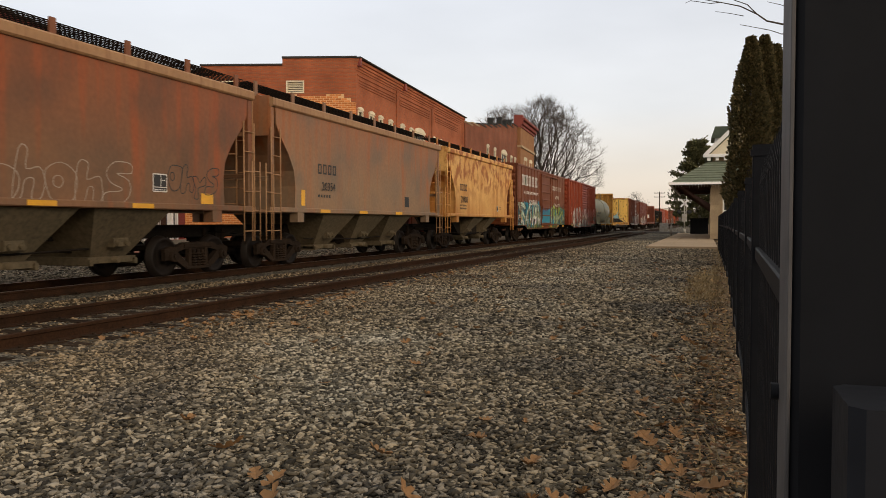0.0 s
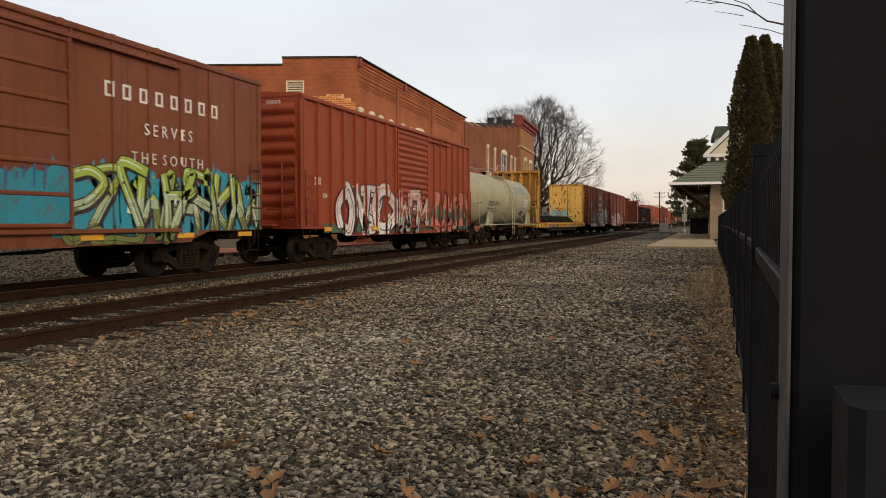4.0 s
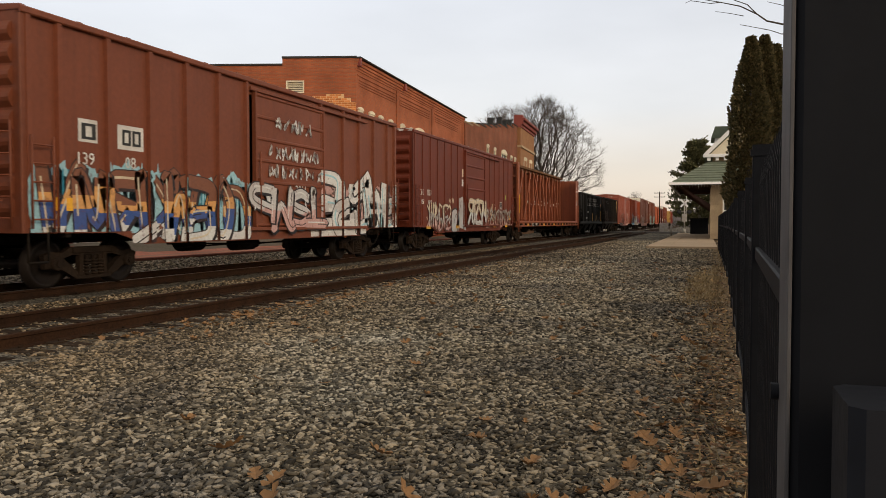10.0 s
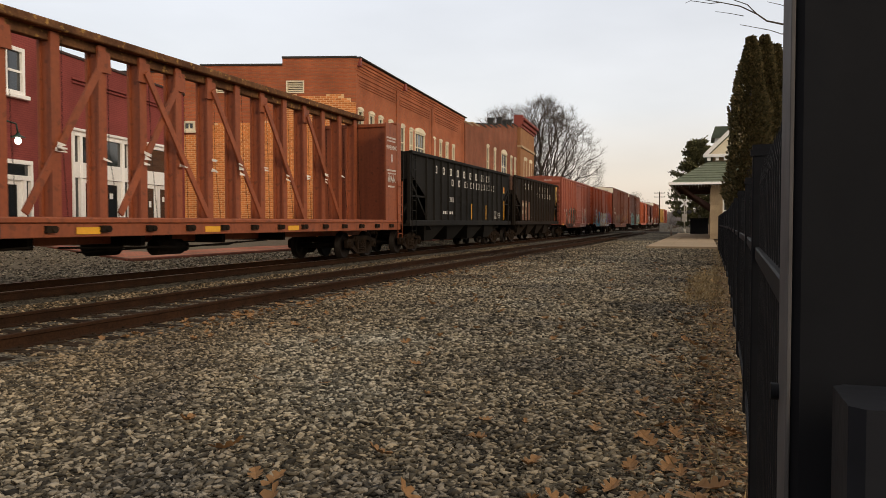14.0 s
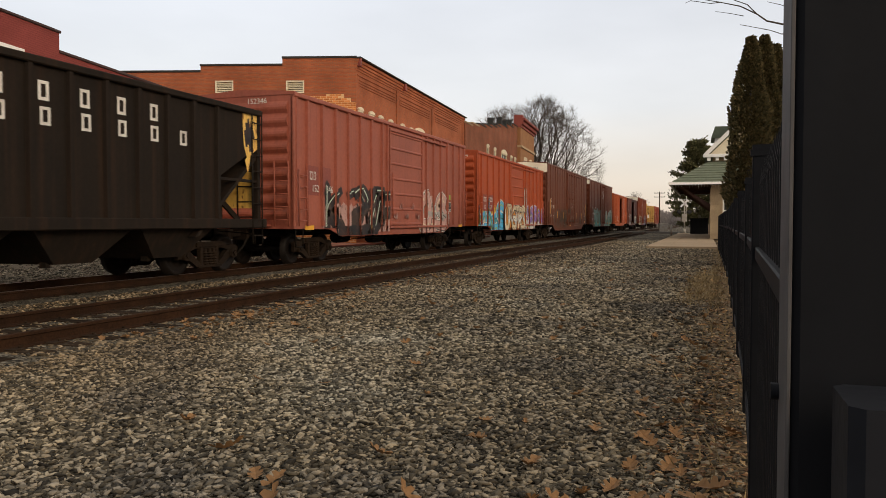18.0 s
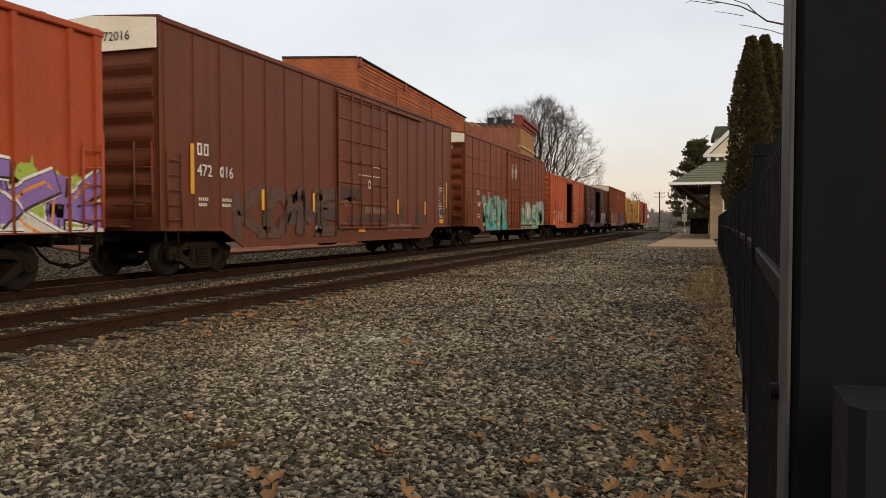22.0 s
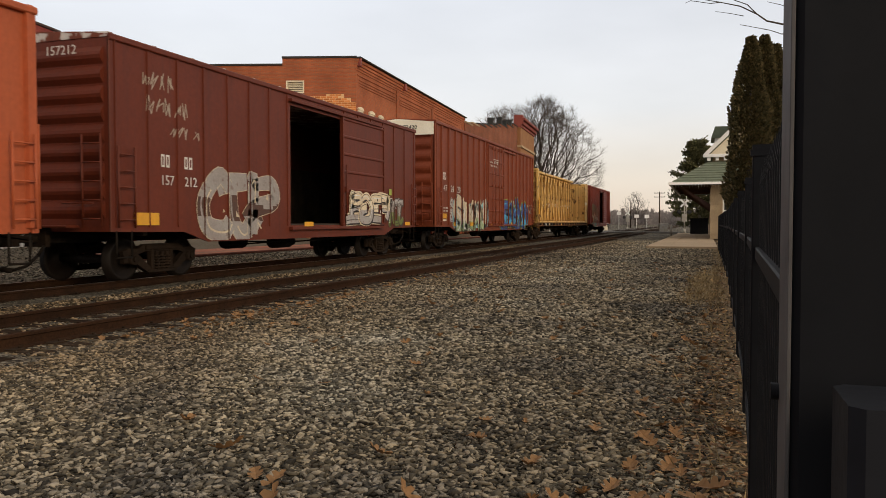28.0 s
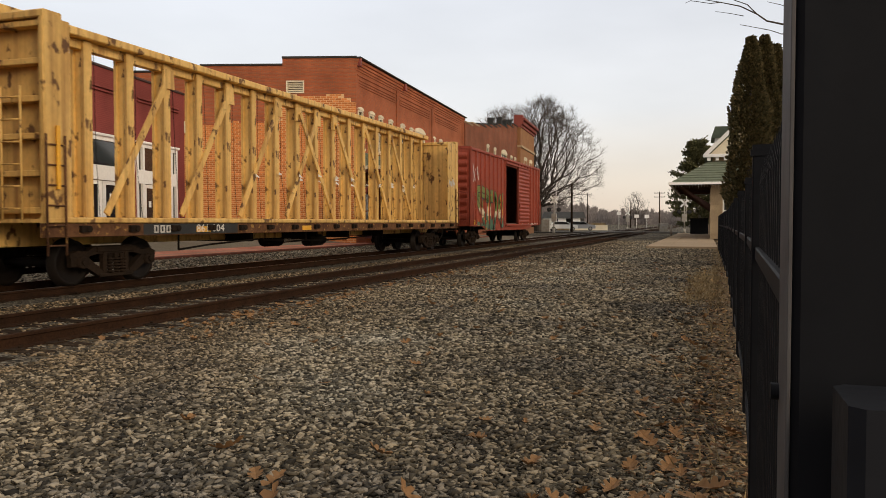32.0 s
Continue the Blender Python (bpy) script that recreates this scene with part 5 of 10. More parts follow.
    if bays:
        bm = bmesh.new()      # black fill: a dark prism stands in for the shade between the hoppers
        prism(bm, [(bays[0][0] - 1.5, sill - 0.12), (bays[0][0] - 0.3, 0.62), (bays[0][2], 0.56), (bays[1][2], 0.56), (bays[1][1], sill - 0.12)], 0, -0.8, 0.8)
        part("inner_slope", bm, [M["under"]], car, "black fill for the shade between hoppers")
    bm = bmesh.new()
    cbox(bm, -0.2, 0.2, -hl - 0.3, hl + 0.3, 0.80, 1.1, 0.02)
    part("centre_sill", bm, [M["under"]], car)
    # running boards of expanded metal on stanchions
    bm = bmesh.new()
    for x in (-0.85, 0.85):
        for k in range(7):
            xx = x - 0.3 + k * 0.1
            box(bm, xx - 0.01, xx + 0.01, -hl - 0.35, hl + 0.35, top + 0.40, top + 0.418)
        for i in range(int(L / 0.11)):
            y = -hl - 0.3 + i * 0.11
            box(bm, x - 0.31, x + 0.31, y - 0.008, y + 0.008, top + 0.402, top + 0.42)
    part("running_board", bm, [M["under"]], car, "dark open-grid roof walkway")
    bm = bmesh.new()
    box(bm, -0.012, 0.03, -0.07, 0.07, top + 0.1, top + 0.47)
    wb = mesh_of("walkway_bracket", bm, [mat])
    for i in range(8):
        for x in (-1.18, 1.18):
            part("walkway_bracket", wb, None, car, at=pose(x, -hl + L * i / 7, 0))
    running_gear(car, L, hl - 1.35, over=0.9)
    return car, dict(x=1.62, L=L, hl=hl, ribs=(), deep=0.0)


def coal_hopper(label, y0, y1, mat, top=3.78, posts=13):
    car = new_car("coal_hopper", label, y0, y1)
    L = y1 - y0
    hl, sill = L / 2, 1.18
    xs = 1.54
    for s in (1, -1):
        bm = bmesh.new()
        prism(bm, [(-hl + 1.75, sill), (hl - 1.75, sill), (hl - 1.7, 2.15), (hl, 3.0), (hl, top), (-hl, top), (-hl, 3.0), (-hl + 1.7, 2.15)], 0, *sorted((s * xs, s * (xs - 0.03))))
        part("side_sheet", bm, [mat], car)
        bm = bmesh.new()
        cbox(bm, *sorted((s * (xs - 0.03), s * 1.64)), -hl, hl, top - 0.1, top + 0.03, 0.02)
        part("top_chord", bm, [mat], car)
        bm = bmesh.new()
        cbox(bm, *sorted((s * (xs - 0.08), s * 1.62)), -hl - 0.2, hl + 0.2, sill - 0.16, sill + 0.06, 0.02)
        part("side_sill", bm, [mat], car)
    ribs = [(-hl + 1.75 + (L - 3.5) * i / (posts - 1), 0.13) for i in range(posts)]
    bm = bmesh.new()
    prism(bm, [(0, -0.065), (0.075, -0.045), (0.075, 0.045), (0, 0.065)], 2, sill + 0.04, top - 0.08)
    pm = mesh_of("side_post", bm, [mat])
    for y, _ in ribs:
        part("side_post", pm, None, car, at=pose(xs, y, 0))
        part("side_post", pm, None, car, at=pose(-xs, y, 0, 0, 0, 180))
    for s in (-1, 1):
        bm = bmesh.new()
        prism(bm, [(s * hl, 2.75), (s * (hl - 2.4), 0.85), (s * (hl - 2.5), 0.85), (s * (hl - 0.04), 2.85), (s * (hl - 0.04), top), (s * hl, top)], 0, -xs + 0.02, xs - 0.02)
        part("slope_sheet", bm, [mat], car)
        bm = bmesh.new()
        for x in (-1.46, -0.45, 0.45, 1.46):
            cbox(bm, x - 0.05, x + 0.05, *sorted((s * (hl - 0.08), s * hl)), sill - 0.1, 2.8, 0.01)
        for x in (-1.0, 1.0):
            prism(bm, [(s * (hl - 0.04), 1.1), (s * (hl - 0.04), 1.25), (s * (hl - 1.2), 2.0), (s * (hl - 1.3), 1.9)], 0, x - 0.03, x + 0.03)
        box(bm, -1.5, 1.5, *sorted((s * (hl - 1.9), s * (hl + 0.2))), sill - 0.16, sill - 0.08)
        part("end_frame", bm, [mat], car)
        for x in (-1.5, 1.5):
            bm = bmesh.new()      # corner post and the rail that ties it to the first side post
            cbox(bm, x - 0.06, x + 0.06, *sorted((s * (hl - 0.1), s * (hl + 0.03))), sill, top - 0.08, 0.01)
            part("corner_post", bm, [mat], car)
            bm = bmesh.new()
            cbox(bm, x - 0.03, x + 0.03, *sorted((s * (hl - 1.7), s * (hl - 0.1))), 2.10, 2.17, 0.01)
            part("corner_rail", bm, [mat], car)
        ladder(car, 1.62, s * (hl - 0.22), 0.65, top - 0.1, 0.42, 8, mat=[mat])
        ladder(car, 1.1, s * (hl + 0.06), 1.1, top - 0.1, 0.42, 7, along="x", mat=[mat])
    for y in (-hl * 0.58, -hl * 0.2, hl * 0.2, hl * 0.58):
        bm = bmesh.new()
        a = [bm.verts.new((x, yy, 0.42)) for x, yy in ((-1.1, y - 0.45), (1.1, y - 0.45), (1.1, y + 0.45), (-1.1, y + 0.45))]
        b = [bm.verts.new((x, yy, sill - 0.05)) for x, yy in ((-1.45, y - hl * 0.19), (1.45, y - hl * 0.19), (1.45, y + hl * 0.19), (-1.45, y + hl * 0.19))]
        bm.faces.new(a[::-1])
        bm.faces.new(b)
        for i in range(4):
            bm.faces.new((a[i], a[(i + 1) % 4], b[(i + 1) % 4], b[i]))
        for x in (-0.9, 0.9):
            box(bm, x - 0.08, x + 0.08, y - 0.5, y - 0.4, 0.36, 0.7)
        part("discharge_hopper", bm, [mat], car)
    bm = bmesh.new()
    cbox(bm, -0.2, 0.2, -hl - 0.2, hl + 0.2, 0.80, 1.06, 0.02)
    part("centre_sill", bm, [M["under"]], car)
    bm = bmesh.new()      # coal load
    box(bm, -xs + 0.03, xs - 0.03, -hl + 0.3, hl - 0.3, 2.9, top - 0.55)
    part("load", bm, [M["dark"]], car, "dark load below the rim")
    running_gear(car, L, hl - 1.35, brake=False, over=0.9)
    return car, dict(x=xs, L=L, hl=hl, ribs=[(y, 0.134) for y, _ in ribs], deep=0.075)


def centerbeam(label, y0, y1, mat, top=4.90, bays=17, bh=4.57, beam=None, web=None):
    car = new_car("centerbeam_flatcar", label, y0, y1)
    L = y1 - y0
    hl, deck = L / 2, 1.2
    for s in (1, -1):
        bm = bmesh.new()
        cbox(bm, *sorted((s * 1.44, s * 1.60)), -hl, hl, deck - 0.06, deck + 0.04, 0.02)
        part("side_sill", bm, [mat], car)
        bm = bmesh.new()
        cbox(bm, *sorted((s * 1.46, s * 1.56)), -hl, hl, deck - 0.30, deck - 0.06, 0.01)
        part("sill_web", bm, [web or mat], car)
        for i in range(18):
            y = -hl + 0.9 + (L - 1.8) * i / 17
            bm = bmesh.new()
            cyl(bm, (s * 1.50, y, deck - 0.16), (s * 1.66, y, deck - 0.16), 0.06, 8)
            box(bm, *sorted((s * 1.56, s * 1.63)), y - 0.16, y + 0.05, deck - 0.22, deck - 0.10)
            part("winch", bm, [M["iron"]], car)
    bm = bmesh.new()
    box(bm, -1.45, 1.45, -hl, hl, deck - 0.05, deck + 0.01)
    for i in range(24):
        y = -hl + 0.5 + (L - 1) * i / 23
        box(bm, -1.45, 1.45, y - 0.08, y + 0.08, deck + 0.01, deck + 0.05)
    cbox(bm, -0.25, 0.25, -hl, hl, 0.72, deck - 0.05, 0.02)
    part("deck", bm, [mat], car)
    bm = bmesh.new()
    cbox(bm, -0.32, 0.32, -hl + 0.3, hl - 0.3, top - 0.16, top, 0.02)
    cbox(bm, -0.09, 0.09, -hl + 0.3, hl - 0.3, top - 0.34, top - 0.16, 0.01)
    part("top_beam", bm, [beam or mat], car, "rust-dark top beam")
    bm = bmesh.new()
    prism(bm, [(-0.17, -0.105), (-0.11, -0.105), (-0.11, -0.05), (0.11, -0.05), (0.11, -0.105), (0.17, -0.105), (0.17, 0.105), (0.11, 0.105), (0.11, 0.05), (-0.11, 0.05), (-0.11, 0.105), (-0.17, 0.105)], 2, deck, top - 0.18)
    pm = mesh_of("centre_post", bm, [mat])
    ys = [-hl + 1.3 + (L - 2.05) * i / bays for i in range(bays + 1)]
    for y in ys:
        part("centre_post", pm, None, car, at=pose(0, y, 0))
    p = ys[1] - ys[0]
    runs = [(ys[k] - 1.65 * p, ys[k]) for k in (3, 5, 7, 9)] + [(ys[k] + 1.8 * p, ys[k]) for k in (8, 10, 12, 14)]
    for k, (a, b) in enumerate(runs):      # each brace crosses two bays, from the deck up to a gusset at a post's head
        bm = bmesh.new()
        lo, hi = Vector((0, a, deck + 0.12)), Vector((0, b, top - 0.5))
        d = (hi - lo).normalized()
        nrm = Vector((0, -d.z, d.y)) * 0.075
        x0 = 0.175 if k < 4 else 0.23
        prism(bm, [((lo + nrm).y, (lo + nrm).z), ((lo - nrm).y, (lo - nrm).z), ((hi - nrm).y, (hi - nrm).z), ((hi + nrm).y, (hi + nrm).z)], 0, x0, x0 + 0.05)
        part("diagonal_brace", bm, [mat], car)
        bm = bmesh.new()
        prism(bm, [(b - 0.2, top - 0.72), (b + 0.2, top - 0.72), (b + 0.16, top - 0.3), (b - 0.16, top - 0.3)], 0, 0.172, 0.225)
        part("gusset", bm, [mat], car)
    rng = random.Random(4)      # tie-down cables hanging on the posts
    for y in ys:
        bm = bmesh.new()
        tube(bm, [(0.20, y + 0.12, top - 0.3), (0.22, y + 0.12 + rng.uniform(-.05, .1), 2.6), (0.30, y + rng.uniform(.1, .3), deck + 0.03)], 0.006, 5)
        part("tie_down_cable", bm, [M["under"]], car)
    for s in (-1, 1):
        bm = bmesh.new()      # bulkhead: plate, posts, ribs behind
        box(bm, -1.45, 1.45, *sorted((s * (hl - 0.34), s * (hl - 0.26))), deck, bh)
        for x in (-1.45, 1.45):
            cbox(bm, min(x, x * 1.10), max(x, x * 1.10), *sorted((s * (hl - 0.40), s * (hl - 0.02))), deck, bh, 0.02)
        bp = part("bulkhead", bm, [mat], car)
        for i in range(6):
            bm = bmesh.new()
            z = deck + 0.15 + (bh - deck - 0.3) * i / 5
            cbox(bm, -1.45, 1.45, *sorted((s * (hl - 0.26), s * (hl - 0.06))), z - 0.05, z + 0.05, 0.01)
            part("bulkhead_rib", bm, [mat], bp)
        bm = bmesh.new()
        cbox(bm, -1.58, 1.58, *sorted((s * (hl - 0.40), s * hl)), bh - 0.08, bh + 0.05, 0.02)
        part("top_cap", bm, [mat], bp)
        bm = bmesh.new()      # wing plate along the side by the bulkhead
        box(bm, 1.52, 1.57, *sorted((s * hl, s * (hl - 1.35))), deck, bh - 0.05) if s > 0 else box(bm, 1.52, 1.57, -hl, -hl + 0.58, deck, bh - 0.05)
        part("wing_plate", bm, [mat], car)
        ladder(car, 1.62, s * (hl - 0.2), 0.6, 2.6, 0.4, 6, mat=[web or mat], r=0.015)
        if s < 0:
            bm = bmesh.new()
            cbox(bm, 1.61, 1.66, -hl + 0.2, -hl + 0.27, 1.7, 2.75, 0.01)
            part("handle", bm, [M["reflect"]], car, "yellow painted grab handle")
        ladder(car, 0.9, s * (hl + 0.02), 1.2, 3.4, 0.42, 6, along="x", mat=[mat])
    for y in (-4.2, -1.4, 1.4, 4.2):
        bm = bmesh.new()
        box(bm, -1.0, 1.0, y - 0.06, y + 0.06, 0.68, deck - 0.05)
        part("crossbearer", bm, [M["under"]], car)
    bm = bmesh.new()
    tube(bm, [(1.2, -hl + 3.9, deck - 0.2), (1.2, -hl + 3.9, 0.58), (1.2, -hl + 5.0, 0.66), (1.2, -hl + 7, 0.74)], 0.022)
    part("brake_pipe", bm, [M["under"]], car)
    running_gear(car, L, hl - 2.2)
    return car, dict(x=1.57, L=L, hl=hl, ribs=(), deep=0.0, deck=deck, top=top)


def tank_car(label, y0, y1, mat):
    car = new_car("tank_car", label, y0, y1)
    L = y1 - y0
    hl, cz, r = L / 2, 2.42, 1.37
    bm = bmesh.new()
    n = 40
    e = hl - 0.25
    prof = [(-e, 0.05), (-e + 0.04, 0.45), (-e + 0.15, 0.80), (-e + 0.34, 1.08), (-e + 0.58, 1.27), (-e + 0.85, r)]
    prof = prof + [(0.0, r)] + [(-y, q) for y, q in prof[::-1]]
    rings = []
    for y, q in prof:
        rings.append([bm.verts.new((q * math.cos(k * math.tau / n), y, cz + q * math.sin(k * math.tau / n))) for k in range(n)])
    for ra, rb in zip(rings, rings[1:]):
        for i in range(n):
            bm.faces.new((ra[i], rb[i], rb[(i + 1) % n], ra[(i + 1) % n])).smooth = True
    bm.faces.new(rings[0])
    bm.faces.new(rings[-1][::-1])
    tank = part("tank", bm, [mat], car)
    for y in (-e + 0.9, -2.2, 1.4, e - 0.9):
        bm = bmesh.new()
        lathe(bm, [(0, r + 0.001), (0.005, r + 0.006), (0.03, r + 0.006), (0.035, r + 0.001)], ((0, y, cz), (0, y + 1, cz)), 40)
        part("weld_band", bm, [mat], tank)
    for s in (-1, 1):
        yc = s * (hl - 2.15)
        for x in (-1, 1):      # saddle: a web plate with a gusset on each side
            bm = bmesh.new()
            prism(bm, [(x * 1.50, 1.06), (x * 1.50, 1.62), (x * 1.28, 1.80), (x * 1.22, 1.72), (x * 0.9, 1.25), (x * 0.5, 1.08)][::x], 1, yc + 0.26, yc + 0.30)
            prism(bm, [(yc - 0.4, 1.06), (yc + 0.26, 1.06), (yc + 0.26, 1.66), (yc + 0.1, 1.70)], 0, *sorted((x * 1.30, x * 1.33)))
            part("saddle", bm, [mat], car)
        bm = bmesh.new()
        cbox(bm, -0.25, 0.25, *sorted((s * (hl - 3.4), s * hl)), 0.78, 1.08, 0.02)
        part("stub_sill", bm, [M["under"]], car)
        bm = bmesh.new()
        cbox(bm, -1.5, 1.5, *sorted((s * (hl - 0.35), s * hl)), 1.0, 1.06, 0.01)
        part("end_step", bm, [M["under"]], car)
        for x in (-1.5, 1.5):
            bm = bmesh.new()
            tube(bm, [(x * 0.86, s * (hl - 0.75), 2.12), (x, s * (hl - 0.55), 2.15), (x, s * (hl - 0.02), 2.15), (x, s * (hl + 0.03), 2.10), (x, s * (hl + 0.03), 1.04)], 0.024, 8)
            part("end_railing", bm, [mat], car)
            bm = bmesh.new()
            tube(bm, [(x, s * hl, 1.02), (x, 0, 1.06)], 0.03, 8)
            part("running_pipe", bm, [mat], car)
            bm = bmesh.new()
            for k in (-0.22, 0.22):
                tube(bm, [(x, s * (hl - 1.4) + k, 1.02), (x, s * (hl - 1.4) + k, 0.45)], 0.018)
            tube(bm, [(x, s * (hl - 1.4) - 0.22, 0.45), (x, s * (hl - 1.4) + 0.22, 0.45)], 0.02)
            part("stirrup_step", bm, [M["under"]], car)
        bm = bmesh.new()
        tube(bm, [(-1.5, s * (hl + 0.05), 2.15), (1.5, s * (hl + 0.05), 2.15)], 0.024, 8)
        part("end_railing", bm, [mat], car)
    for y in (-1.2, 3.2):
        bm = bmesh.new()
        tube(bm, [(1.5, y, 1.06), (1.22, y - 0.35, 1.62)], 0.02)
        part("pipe_strut", bm, [mat], car)
    top = cz + r
    bm = bmesh.new()
    cyl(bm, (0, 0.18, top - 0.1), (0, 0.18, top + 0.16), 0.26, 20)
    lathe(bm, [(0, 0.26), (0.07, 0.23), (0.12, 0.14), (0.14, 0.01)], ((0, 0.18, top + 0.16), (0, 0.18, top + 1)), 20)
    part("manway", bm, [mat], tank, "domed housing on top")
    bm = bmesh.new()
    cyl(bm, (0, -0.5, top - 0.1), (0, -0.5, top + 0.12), 0.10, 12)
    cyl(bm, (0, -0.5, top + 0.12), (0, -0.5, top + 0.2), 0.15, 12)
    part("relief_valve", bm, [M["under"]], tank, "dark valve on top")
    for x in (-0.75, 0.75):
        bm = bmesh.new()
        z = top - 0.12
        for k in range(5):
            box(bm, x - 0.22 + k * 0.1, x - 0.19 + k * 0.1, -0.95, 0.95, z, z + 0.03)
        for k in range(12):
            box(bm, x - 0.24, x + 0.24, -0.95 + k * 0.17, -0.93 + k * 0.17, z + 0.005, z + 0.035)
        part("top_walkway", bm, [mat], car, "open-grid platform")
        bm = bmesh.new()
        tube(bm, [(x * 1.2, -0.95, z), (x * 1.2, -0.95, z + 0.52), (x * 1.2, -0.85, z + 0.62), (x * 1.2, 0.85, z + 0.62), (x * 1.2, 0.95, z + 0.52), (x * 1.2, 0.95, z)], 0.02)
        tube(bm, [(x * 1.2, -0.95, z + 0.45), (0, -0.97, z + 0.45)], 0.018)
        part("top_railing", bm, [mat], car)
    bm = bmesh.new()      # side ladder, curved over the shell
    ra = r + 0.09
    for o in (-0.05, 0.42):
        pts = [(1.54, o, 0.5), (1.54, o, 2.0), (ra, o, cz)] + [(ra * math.cos(a), o, cz + ra * math.sin(a)) for a in (0.25, 0.5, 0.75, 1.0)]
        tube(bm, pts, 0.02)
    for k in range(11):
        z = 0.55 + k * 0.3
        x = 1.53 if z < 2.0 else ra if z < cz else math.sqrt(max(0.1, ra * ra - (z - cz) ** 2))
        tube(bm, [(x, -0.05, z), (x, 0.42, z)], 0.016)
    part("side_ladder", bm, [mat], car)
    bm = bmesh.new()
    cyl(bm, (0, 0.2, 0.62), (0, 0.2, 1.1), 0.16, 14)
    tube(bm, [(0.6, -hl + 3.4, 0.86), (0.6, hl - 3.4, 0.86)], 0.025, 8)
    for y in (-1.4, -0.9, 1.4):
        tube(bm, [(0.9, y, 1.05), (0.9, y, 0.68)], 0.022)
    part("bottom_outlet", bm, [M["under"]], car)
    for y in (-5.05, -3.06, -0.55, 1.85, 3.9):
        bm = bmesh.new()
        prism(bm, [((r + 0.003) * math.cos(a), cz + (r + 0.003) * math.sin(a)) for a in (-0.16, -0.05, 0.06, 0.17)] + [((r + 0.009) * math.cos(a), cz + (r + 0.009) * math.sin(a)) for a in (0.17, 0.06, -0.05, -0.16)], 1, y - 0.05, y + 0.05)
        part("reflector", bm, M["reflect"], tank, "yellow reflective patch")
    running_gear(car, L, hl - 2.15, brake=False, over=0.75)
    return car, dict(L=L, hl=hl, cz=cz, r=r)


